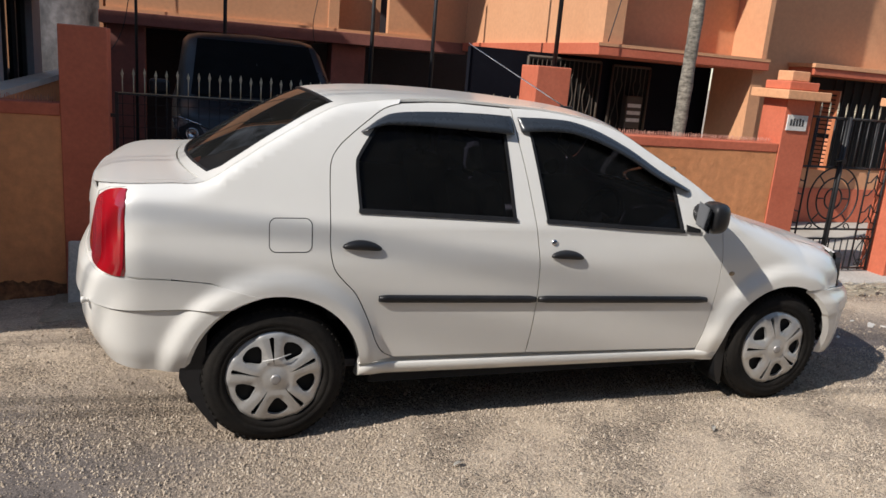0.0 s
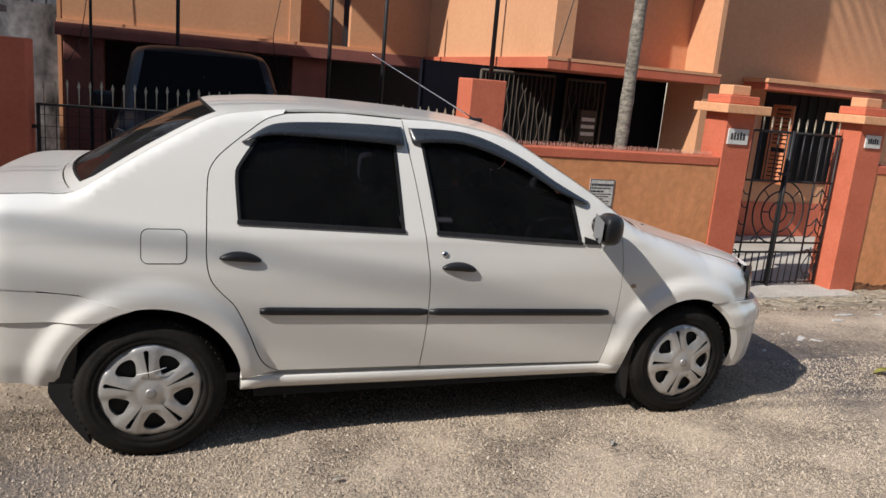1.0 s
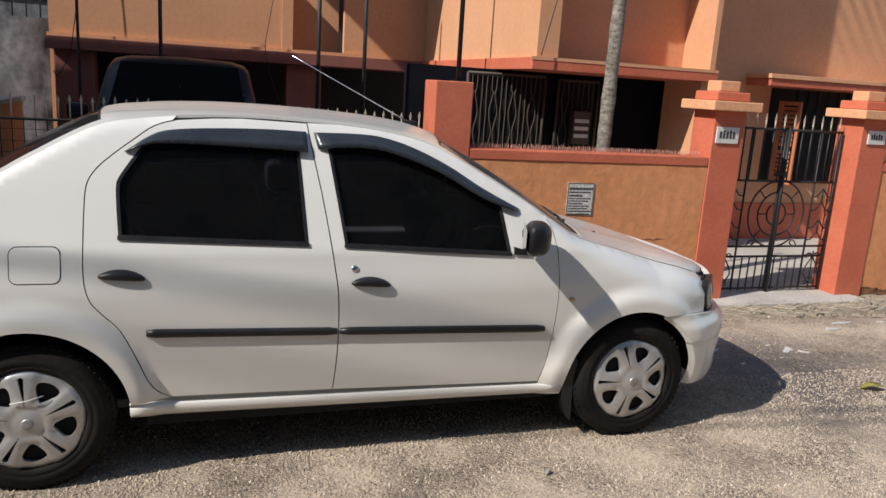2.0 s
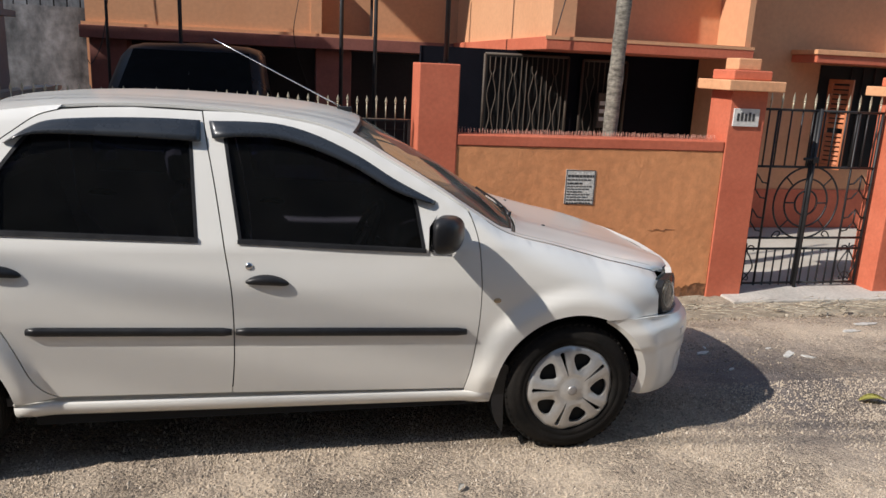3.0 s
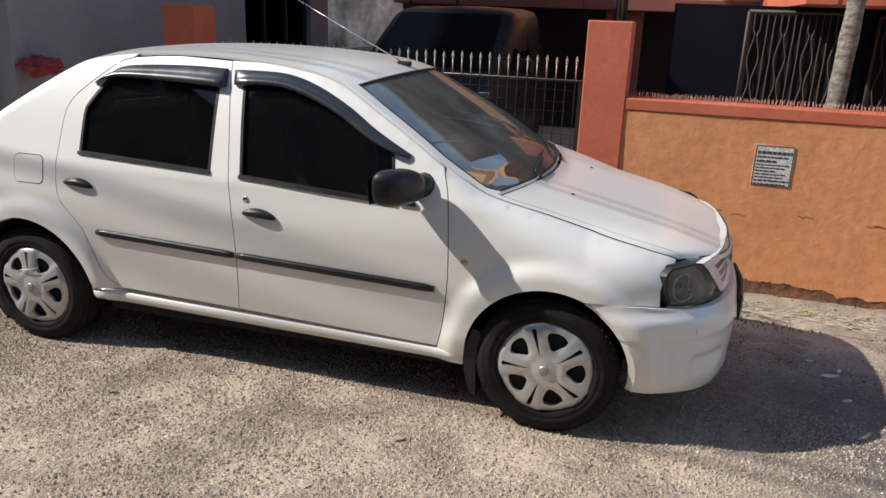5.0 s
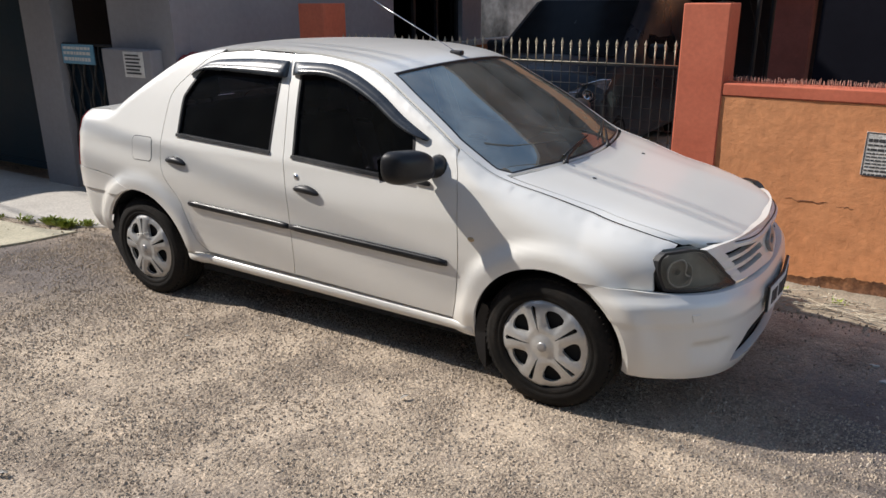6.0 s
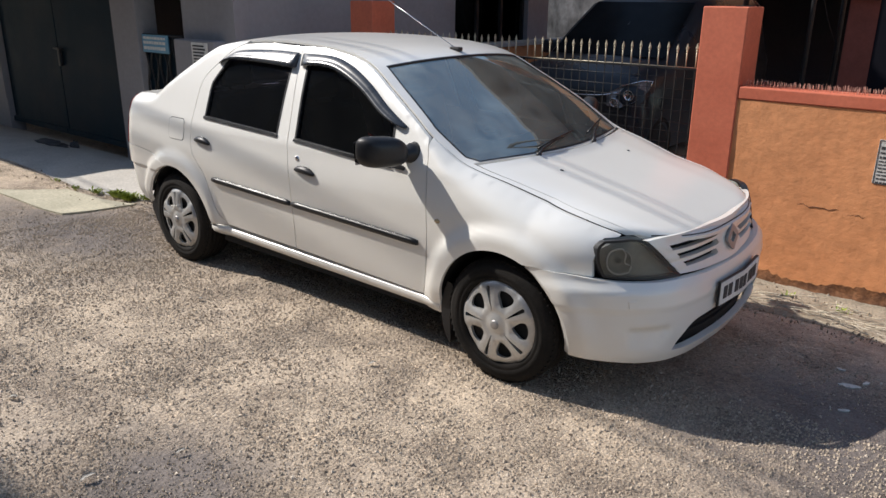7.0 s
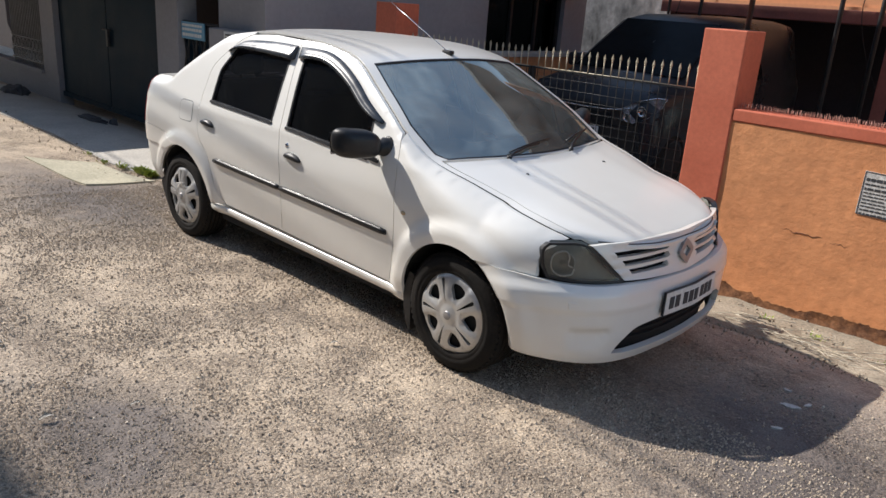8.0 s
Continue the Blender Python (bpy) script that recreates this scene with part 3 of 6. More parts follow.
# wide vehicle gate: two leaves of bars and wire mesh with gilt spears
vg = thing("vehicle_gate", (0.77, 2.87, -0.2), "black iron double gate with wire mesh and gilt spear tops", "gate")
YG = 2.87
for x0, x1 in ((-0.80, 0.765), (0.785, 2.345)):
    bm = bmesh.new()
    for z in (1.224, -0.12, 0.52):
        bx(bm, x0, x1, YG - 0.008, YG + 0.008, z - 0.006, z + 0.006)
    for x in (x0, x1 - 0.022):
        bx(bm, x, x + 0.022, YG - 0.015, YG + 0.015, -0.15, 1.235)
    part("leaf_frame", bm, IRON, vg)
    part("top_strip", rod(bmesh.new(), (x0, YG, 1.234), (x1, YG, 1.234), 0.0032, 6), GOLD, vg, "faded gilt strip under the spears")
    n = 21
    for k in range(n):
        x = x0 + 0.05 + (x1 - x0 - 0.10) * k / (n - 1)
        bm = bmesh.new()
        spear(bm, x, YG, 1.235, 1.405 + 0.006 * ((k * 7) % 3 - 1))
        part("spear", bm, GOLD, vg, "faded gilt spear head")
    for k in range(n):
        x = x0 + 0.05 + (x1 - x0 - 0.10) * k / (n - 1)
        part("bar", rod(bmesh.new(), (x, YG, -0.12), (x, YG, 1.225), 0.0032, 6), LINER, vg)
    for k in range(16):
        z = -0.05 + k * 0.0805
        part("mesh_wire", rod(bmesh.new(), (x0, YG - 0.007, z), (x1, YG - 0.007, z + 0.006 * math.sin(k * 2.1)), 0.0020, 5), IRON, vg)
part("latch", box(-0.845, -0.79, YG - 0.02, YG + 0.01, 1.06, 1.085), IRON, vg)


def arc3(cx, cz, r, a0, a1, y, n=20):
    return [(cx + r * math.cos(radians(a0 + (a1 - a0) * k / n)), y, cz + r * math.sin(radians(a0 + (a1 - a0) * k / n))) for k in range(n + 1)]


# small ornamental gate
sg = thing("footpath_gate", (5.96, 2.90, -0.17), "black wrought iron garden gate with ring pattern, closed", "gate")
YS, L, R_, B_, T_ = 2.90, 5.30, 6.60, -0.155, 1.415
mid = (L + R_) / 2
for x0, x1, s in ((L, mid - 0.008, 1), (mid + 0.008, R_, -1)):
    bm = bmesh.new()
    for z in (T_, 0.925, 0.285, 0.185, B_ + 0.02):
        rod(bm, (x0, YS, z), (x1, YS, z), 0.011, 6)
    for x in (x0 + 0.01, x1 - 0.01):
        rod(bm, (x, YS, B_), (x, YS, T_), 0.013, 6)
    xm = x0 + (x1 - x0) * (0.38 if s > 0 else 0.62)
    rod(bm, (xm, YS, B_), (xm, YS, T_), 0.010, 6)
    part("leaf_frame", bm, IRON, sg)
    for k in range(6):
        x = x0 + 0.05 + (x1 - x0 - 0.10) * k / 5
        part("upper_bar", rod(bmesh.new(), (x, YS, 0.925), (x, YS, T_), 0.0075, 6), IRON, sg)
        bm = bmesh.new()
        spear(bm, x, YS, T_, T_ + 0.15, 0.007, 0.075)
        part("spear", bm, GOLD, sg, "faded gilt spear head")
    for k in range(4):
        x = xm + ((x1 - 0.02 if s > 0 else x0 + 0.02) - xm) * (k + 1) / 4.4
        part("lower_bar", rod(bmesh.new(), (x, YS, B_), (x, YS, 0.185), 0.0075, 6), IRON, sg)
    # rings about the gate's middle, half on each leaf
    a0, a1 = (92, 268) if s > 0 else (-88, 88)
    for r in (0.325, 0.215, 0.11):
        part("half_ring", tube(bmesh.new(), arc3(mid, 0.605, r, a0, a1, YS), 0.0085, 6), IRON, sg)
    for a, r0, r1 in ((135, 0.215, 0.325), (180, 0.11, 0.215), (225, 0.215, 0.325)) if s > 0 else ((45, 0.215, 0.325), (0, 0.11, 0.215), (-45, 0.215, 0.325)):
        c, q = math.cos(radians(a)), math.sin(radians(a))
        part("ray", rod(bmesh.new(), (mid + r0 * c, YS, 0.605 + r0 * q), (mid + r1 * c, YS, 0.605 + r1 * q), 0.007, 6), IRON, sg)
    # chevrons beside the rings
    xc = (x0 + xm) / 2 if s > 0 else (x1 + xm) / 2
    hw_ = abs(xm - (x0 if s > 0 else x1)) / 2 - 0.015
    for z in (0.86, 0.725, 0.55, 0.43):
        bm = bmesh.new()
        tube(bm, [(xc - hw_, YS, z - 0.082), (xc - hw_ * 0.6, YS, z - 0.075), (xc - hw_ * 0.25, YS, z - 0.03), (xc, YS, z), (xc + hw_ * 0.25, YS, z - 0.03), (xc + hw_ * 0.6, YS, z - 0.075), (xc + hw_, YS, z - 0.082)], 0.0075, 6)
        part("chevron", bm, IRON, sg)
    for z0, z1 in ((0.715, 0.85), (0.42, 0.54)):
        part("stem", rod(bmesh.new(), (xc, YS, z0), (xc, YS, z1), 0.0075, 6), IRON, sg)
    # lyre scroll below
    for q in (-1, 1):
        pts = [(xc + q * w, YS, B_ + 0.02 + h) for w, h in curve([(0.005, 0.03), (0.06, 0.10), (0.085, 0.16), (0.05, 0.24), (0.012, 0.30), (0.03, 0.345), (0.07, 0.34), (0.075, 0.30)], 4)]
        part("scroll", tube(bmesh.new(), pts, 0.0065, 6), IRON, sg)
        pts = [(xc + q * w, YS, B_ + 0.02 + h) for w, h in curve([(0.004, 0.10), (0.03, 0.085), (0.055, 0.055), (0.05, 0.03), (0.03, 0.035)], 4)]
        part("scroll", tube(bmesh.new(), pts, 0.0055, 6), IRON, sg)
    part("stem", rod(bmesh.new(), (xc, YS, B_), (xc, YS, 0.235), 0.007, 6), IRON, sg)
    pts = [(mid - s * w, YS, 0.285 + h) for w, h in curve([(0.30, 0.0), (0.27, 0.05), (0.23, 0.06), (0.215, 0.03), (0.24, 0.015)], 4)]
    part("scroll", tube(bmesh.new(), pts, 0.006, 6), IRON, sg)
part("bolt", rod(bmesh.new(), (mid, YS - 0.02, B_ - 0.02), (mid, YS - 0.02, T_ + 0.02), 0.016, 8), IRON, sg)
bm = bmesh.new()
rod(bm, (mid - 0.11, YS - 0.03, 1.00), (mid + 0.02, YS - 0.03, 1.00), 0.012, 8)
bx(bm, mid - 0.03, mid + 0.03, YS - 0.045, YS - 0.015, 0.965, 1.02, 0.006)
part("hasp", bm, IRON, sg)
whole("threshold", box(5.10, 6.85, 2.50, 3.06, -0.30, -0.172, 0.012), CONCRETE, "pale concrete threshold under the gate", "threshold", kind="structure")
whole("driveway", box(-1.74, 1.99, 3.03, 9.3, -0.30, -0.012), YARD, "raised concrete driveway behind the gate", "floor", kind="structure")
whole("yard_floor", box(2.0, 12.0, 3.03, 9.3, -0.30, -0.165), YARD, "pale concrete yard floor", "floor", kind="structure")

# ---- the orange house ----
hs = thing("orange_house", (3.5, 7.0, -0.3), "orange plastered two-storey house with red slab edges", "house")
# bay over the porch: front and sun-facing left return
YB = 4.62
part("bay_parapet", box(4.30, 6.24, YB + 0.55, YB + 0.69, 1.985, 3.3), HOUSE, hs)
part("bay_pier", box(4.05, 4.299, YB - 0.004, YB + 0.69, 1.985, 3.799), HOUSE, hs)
part("bay_pier", box(6.241, 6.31, YB - 0.004, YB + 0.69, 1.985, 3.799), HOUSE, hs)
part("bay_return", box(4.051, 4.19, YB + 0.691, 9.0, 1.985, 3.3), HOUSE, hs)
part("bay_wall", box(4.05, 6.31, YB, YB + 0.69, 3.80, 6.0), HOUSE, hs)
part("bay_slab", box(3.985, 6.33, YB - 0.055, 9.0, 1.855, 1.984, 0.006), RED, hs, "red painted slab edge")
part("bay_drip", box(3.975, 6.33, YB - 0.06, YB - 0.0555, 1.955, 1.99), HOUSE, hs)
part("right_wall", box(6.331, 12.5, 5.38, 5.58, -0.3, 4.6), HOUSE, hs)
part("bay_side", box(6.16, 6.33, YB + 0.01, 5.37, -0.3, 1.854), HOUSE, hs)
# recessed left wing with its long balcony
YL = 9.0
for x0, x1, y in ((-1.33, 1.80, YL), (1.961, 2.749, YL + 0.55), (2.75, 4.05, YL)):
    part("balcony_parapet", box(x0, x1, y, y + 0.14, 1.975, 3.05), HOUSE, hs)
part("parapet_border", box(1.801, 1.96, YL - 0.025, YL + 0.69, 1.975, 3.05), HOUSE, hs)
# same red edge as the bay's, with shade put into its colour
part("balcony_slab", box(-1.42, 4.05, YL - 0.10, YL + 1.6, 1.80, 1.974, 0.008), MAROON_SHADE, hs, "red painted slab edge, darkened in colour for shade")
part("balcony_drip", box(-1.40, 3.98, YL - 0.05, YL - 0.001, 1.9745, 2.02), HOUSE, hs)
for x0, x1 in ((-1.33, -0.82), (1.88, 2.42)):
    part("porch_column", box(x0, x1, YL + 0.05, YL + 0.45, -0.3, 1.80, 0.01), MAROON_SHADE, hs)
# back wall with the porch's shade in its colour
part("porch_back", box(-1.4, 6.4, 10.6, 10.75, -0.3, 5.0), ROOM_SHADE, hs)
# wall out of view, coloured dark for the windscreen's reflection
part("upper_wall", box(-1.4, 6.62, 10.55, 10.599, 1.98, 6.219), ROOM_SHADE, hs)
# slab out of view, added to darken part of the windscreen's reflection
part("unseen_roof_slab", box(-1.3, 4.19, 6.9, 10.6, 6.22, 6.4), GREY_WALL, hs)
part("bay_upper", box(4.2, 6.62, 6.2, 6.35, 3.3, 6.0), HOUSE, hs)
part("roof", box(4.1, 12.6, 6.1, 12.0, 4.6, 4.75), CREAM, hs)
part("side_wall", box(-1.45, -1.40, YL + 0.45, 10.6, -0.3, 6.2), HOUSE, hs)
# porch wall under the bay, its shade put into the colour, with grille windows
part("porch_wall", box(2.9, 6.33, 5.62, 5.75, -0.3, 1.854), PORCH_SHADE, hs)


def grille_window(x0, x1, z0, z1, y, seed):
    w = thing("grille_window", ((x0 + x1) / 2, y, z0), "wrought iron window grille in a dark opening", "window", "porch windows")
    part("pane", box(x0, x1, y + 0.03, y + 0.05, z0, z1), LINER, w)
    bm = bmesh.new()
    for a, b in (((x0, y, z0), (x1, y, z0)), ((x0, y, z1), (x1, y, z1)), ((x0, y, z0), (x0, y, z1)), ((x1, y, z0), (x1, y, z1))):
        rod(bm, a, b, 0.016, 6)
    part("grille_frame", bm, GRILLE, w)
    n = max(3, int((x1 - x0) / 0.062))
    for k in range(1, n):
        x = x0 + (x1 - x0) * k / n
        ph = (k + seed) % 2 * math.pi
        pts = [(x + 0.020 * math.sin(ph + t * 2.2 * math.tau) * ((1 if 0.15 < t < 0.8 else 0.1) if k % 4 in (1, 2) else 0.12), y, z0 + (z1 - z0) * t) for t in np.linspace(0, 1, 25)]
        part("wavy_bar", tube(bmesh.new(), pts, 0.007, 5), GRILLE, w)
    return w


grille_window(3.62, 4.62, 0.75, 1.80, 5.56, 0)
grille_window(4.80, 5.35, 0.75, 1.78, 5.56, 1)
nb = thing("letter_box", (5.08, 5.45, 1.0), "pale wooden letter box hung on the porch grille", "box")
part("case", box(4.97, 5.20, 5.42, 5.53, 1.02, 1.42, 0.01), GRILLE, nb)
for k in range(3):
    part("slat", box(4.99, 5.18, 5.408, 5.419, 1.10 + k * 0.09, 1.145 + k * 0.09), PAPER, nb)

# window of the right wall: hood and open louvred shutter
hw1 = thing("window_hood", (8.6, 5.1, 1.9), "red edged concrete window hood", "hood")
part("slab", box(7.38, 9.9, 4.92, 5.379, 1.875, 1.965, 0.006), RED, hw1)
part("drip", box(7.36, 9.92, 4.90, 5.379, 1.966, 2.02, 0.004), CREAM, hw1)
win = thing("shutter_window", (8.5, 5.36, 0.7), "dark window with orange louvred shutters standing open", "window")
part("opening", box(7.80, 9.6, 5.365, 5.379, 0.62, 1.86), LINER, win)
bm = bmesh.new()
m = Matrix.Translation((7.93, 5.34, -0.04)) @ Matrix.Rotation(radians(-63), 4, "Z")
bx(bm, 0, 0.05, -0.02, 0.02, 0.66, 1.74)
bx(bm, 0.25, 0.29, -0.02, 0.02, 0.66, 1.74)
for z in (0.66, 1.16, 1.69):
    bx(bm, 0.05, 0.25, -0.018, 0.018, z, z + 0.05)
bmesh.ops.transform(bm, matrix=m, verts=bm.verts)
sh = part("shutter", bm, WOOD, win)
for k in range(17):
    z = 0.735 + k * 0.057
    if 1.13 < z < 1.20:
        continue
    b2 = bmesh.new()
    bx(b2, 0.05, 0.25, -0.022, 0.022, -0.004, 0.004)
    bmesh.ops.transform(b2, matrix=m @ Matrix.Translation((0, 0, z)) @ Matrix.Rotation(radians(58), 4, "X"), verts=b2.verts)
    part("louvre", b2, WOOD, sh)
for k in range(6):
    part("bar", rod(bmesh.new(), (8.22 + k * 0.17, 5.35, 0.63), (8.22 + k * 0.17, 5.35, 1.85), 0.009, 6), IRON, win)
part("foot_band", box(6.34, 12.4, 5.36, 5.379, -0.16, 0.33), RED, hs, "red painted foot band")

# palm trunk behind the wall
bm = bmesh.new()
pts, rad = [], []
for k in range(86):
    z = -0.2 + k * 0.1
    pts.append((4.08 + 0.045 * (z - 1.0) + 0.006 * math.sin(z * 2), 3.08 + 0.04 * (z - 1), z))
    rad.append(0.064 - 0.003 * z + (0.004 if k % 3 == 0 else 0) + 0.002 * math.sin(k * 5.3))
tube(bm, pts, rad, 20)
pt = thing("palm_tree", (3.9, 3.15, -0.2), "slender ringed grey palm trunk behind the wall", "tree")
part("trunk", bm, BARK, pt)
random.seed(5)
for f in range(12):
    bm = bmesh.new()
    a = f * math.tau / 12 + random.uniform(-0.2, 0.2)
    top_ = Vector(pts[-1])
    mid_pts = []
    for k in range(12):
        t = k / 11
        mid_pts.append(top_ + Vector((math.cos(a) * 1.5 * t, math.sin(a) * 1.5 * t, 0.55 * t - 0.95 * t * t)))
    tube(bm, mid_pts, [0.014 * (1 - 0.8 * k / 11) for k in range(12)], 5)
    for k in range(2, 12):
        for q in (-1, 1):
            p = mid_pts[k]
            d = Vector((-math.sin(a) * q, math.cos(a) * q, -0.35)) * 0.42 + Vector((math.cos(a), math.sin(a), 0)) * 0.18
            w = Vector((math.cos(a), math.sin(a), 0)) * 0.02
            bm.faces.new([bm.verts.new(p - w), bm.verts.new(p + w), bm.verts.new(p + d)])
    part("frond", bm, WEED, pt)

# dark steel posts in the yard
for x, y, z0, r in ((2.60, 2.87, 1.66, 0.019), (2.36, 5.46, -0.16, 0.022), (2.15, 7.54, -0.2, 0.028), (0.17, 7.04, -0.2, 0.024), (-0.9, 8.2, -0.2, 0.02)):
    bm = bmesh.new()
    rod(bm, (x, y, z0), (x, y, 4.2), r, 10)
    bx(bm, x - 0.05, x + 0.05, y - 0.05, y + 0.05, z0, z0 + 0.012)
    whole("steel_post", bm, IRON, "thin black steel post standing upright", "post", "yard posts")

# ---- grey house ----
gh = thing("grey_house", (-5.0, 4.0, -0.3), "grey painted house with a dark green gate", "house")
YF = 1.92
part("front_wall", box(-2.85, -1.95, YF + 0.02, YF + 0.2, -0.3, 5.2), GREY_WALL, gh)
part("pilaster", box(-4.20, -3.66, YF - 0.05, YF + 0.2, -0.3, 5.2, 0.01), GREY_WALL, gh)
part("over_gate", box(-7.65, -4.20, YF + 0.06, YF + 0.2, 2.15, 5.2), GREY_WALL, gh)
part("recess_head", box(-3.66, -2.85, YF + 0.05, YF + 0.2, 1.75, 5.2), GREY_WALL, gh)
part("left_wall", box(-14.0, -7.65, YF, YF + 0.2, -0.3, 0.22), GREY_WALL, gh)
part("left_pier", box(-8.20, -7.65, YF - 0.01, YF + 0.2, 0.221, 5.2), GREY_WALL, gh)
part("left_upper", box(-14.0, -8.20, YF, YF + 0.2, 2.2, 5.2), GREY_WALL, gh)
part("side_wall", box(-2.15, -1.95, YF + 0.201, 5.35, -0.3, 5.2), GREY_WALL, gh)
part("side_wall_back", box(-2.15, -1.95, 7.05, 7.6, -0.3, 5.2), GREY_WALL, gh)
part("side_under_window", box(-2.15, -1.95, 5.351, 7.049, -0.3, 0.55), GREY_WALL, gh)
part("side_over_window", box(-2.15, -1.95, 5.351, 7.049, 1.95, 5.2), GREY_WALL, gh)
part("side_window_glass", box(-2.07, -2.06, 5.35, 7.05, 0.55, 1.95), SUV_GLASS, gh)
for y in (5.35, 5.9, 6.46, 7.0):
    part("window_frame", box(-2.08, -2.02, y, y + 0.05, 0.55, 1.95), IRON, gh)
part("window_hood", box(-1.949, -1.70, 5.2, 7.2, 1.97, 2.04), GREY_WALL, gh)
# unseen inner wall in the same shade-dark plaster
part("inner_wall", box(-14.0, -2.16, 4.9, 5.0, -0.3, 5.2), ROOM_SHADE, gh)
part("roof", box(-14.0, -1.9, YF - 0.02, 7.65, 5.2, 5.4), GREY_WALL, gh)
# slabs out of view, added to shade the grey front and the apron
part("unseen_slab_end", box(-3.619, -1.95, 1.25, YF, 2.42, 2.58), GREY_WALL, gh)
part("unseen_slab", box(-14.0, -6.4, -0.25, YF, 2.42, 2.58), GREY_WALL, gh, "unseen slab added to shade the apron")
part("unseen_slab", box(-6.399, -3.62, 0.72, YF, 2.42, 2.58), GREY_WALL, gh, "unseen slab added to shade the apron")
# added dark sheet standing for the gloom behind the bars
part("room_shade", box(-14.0, -8.2, YF + 0.75, YF + 0.85, 0.2, 2.2), ROOM_SHADE, gh)
# dark green sheet gate
gg = thing("sheet_gate", (-5.9, YF + 0.08, -0.15), "dark green sheet metal gate, closed", "gate")
for x0, x1 in ((-7.62, -5.93), (-5.91, -4.23)):
    bm = box(x0, x1, YF + 0.07, YF + 0.10, -0.10, 2.12, 0.004)
    lf = part("gate_leaf", bm, TEAL, gg)
    part("bottom_rail", box(x0, x1, YF + 0.04, YF + 0.069, -0.10, -0.03), TEAL, lf)
bm = bmesh.new()
rod(bm, (-5.95, YF + 0.03, 1.02), (-5.70, YF + 0.03, 1.02), 0.014, 8)
bx(bm, -5.86, -5.80, YF + 0.02, YF + 0.06, 0.80, 1.02, 0.01)
part("bolt", bm, IRON, gg)
# ornamental side gate with a blue sign
og = thing("side_gate", (-3.25, YF + 0.02, -0.15), "black ornamental iron gate leaf", "gate")
for z in (-0.1, 1.28):
    part("gate_rail", rod(bmesh.new(), (-3.65, YF + 0.02, z), (-2.86, YF + 0.02, z), 0.014, 6), IRON, og)
for k in range(9):
    x = -3.62 + k * 0.093
    pts = [(x + 0.025 * math.sin(t * 3 * math.tau + k * 3.1), YF + 0.02, -0.1 + 1.38 * t) for t in np.linspace(0, 1, 25)]
    part("wavy_bar", tube(bmesh.new(), pts, 0.012, 5), IRON, og)
part("gate_sheet", box(-3.65, -2.86, YF + 0.045, YF + 0.05, -0.1, 1.28), TEAL, og)
sgn = thing("blue_sign", (-3.38, YF - 0.02, 1.1), "pale blue printed sign hung on the side gate", "sign")
part("board", box(-3.63, -3.11, YF - 0.018, YF - 0.004, 1.095, 1.285, 0.003), BLUE_SIGN, sgn)
random.seed(2)
for z, h in ((1.235, 0.026), (1.185, 0.03), (1.125, 0.034)):
    x = -3.60
    while x < -3.16:
        w = random.uniform(0.02, 0.06)
        part("print_bar", box(x, min(x + w, -3.13), YF - 0.0215, YF - 0.0175, z, z + h), PAPER, sgn)
        x += w + 0.014
ebx = thing("meter_box", (-2.5, YF, 0.75), "grey steel meter cabinet with a pasted notice", "box")
part("case", box(-2.83, -2.12, YF - 0.12, YF + 0.019, 0.60, 1.27, 0.012), GREY_WALL, ebx)
part("notice", box(-2.50, -2.22, YF - 0.128, YF - 0.1215, 1.02, 1.25), PAPER, ebx, "white printed notice")
for k in range(6):
    part("print_bar", box(-2.47, -2.26 - 0.02 * (k % 2), YF - 0.1315, YF - 0.1275, 1.05 + k * 0.032, 1.066 + k * 0.032), PRINT, ebx)
# barred window at the far end
gwn = thing("barred_window", (-9.5, YF, 0.2), "barred grey window of the grey house", "window")
for k in range(20):
    x = -9.75 + k * 0.078
    part("bar", rod(bmesh.new(), (x, YF + 0.05, 0.22), (x, YF + 0.05, 2.2), 0.010, 6), PALE_IRON, gwn)
for z in (0.30, 0.48, 0.66):
    part("cross_bar", rod(bmesh.new(), (-9.8, YF + 0.04, z), (-8.2, YF + 0.04, z), 0.012, 6), PALE_IRON, gwn)
for k in range(9):
    for z in (0.39, 0.57):
        part("ring", tube(bmesh.new(), arc3(-9.67 + k * 0.17, z, 0.072, 0, 360, YF + 0.035, 12), 0.007, 5), PALE_IRON, gwn)
part("sill", box(-9.9, -8.2, YF - 0.06, YF - 0.011, 0.17, 0.225), GREY_WALL, gwn)

# weathered wall and railing at the end of the yard
mw = thing("weathered_wall", (-4.0, 10.2, -0.3), "mould-streaked old plaster wall", "wall", kind="structure")
part("plaster", box(-9.0, -1.46, 10.1, 10.3, -0.3, 2.25), MOULDY, mw)
for k in range(40):
    part("rail_bar", rod(bmesh.new(), (-8.9 + k * 0.19, 10.2, 2.25), (-8.9 + k * 0.19, 10.2, 2.75), 0.012, 5), IRON, mw)
part("top_rail", rod(bmesh.new(), (-9, 10.2, 2.75), (-1.5, 10.2, 2.75), 0.02, 6), IRON, mw)
lw = thing("low_wall", (-1.6, 5.0, -0.3), "low orange wall with pale coping in the yard", "wall", kind="structure")
part("plaster", box(-1.93, -1.75, 3.1, 9.0, -0.3, 1.06), ORANGE, lw)
part("coping", box(-1.945, -1.72, 3.08, 9.0, 1.061, 1.12), CONCRETE, lw)

# dark house beyond the weathered wall
bh = thing("back_house", (-5.5, 15.0, -0.3), "dark weathered house beyond the old wall", "house")
part("wall_block", box(-12.0, -1.5, 12.6, 18.0, -0.3, 7.5), MOULDY, bh)
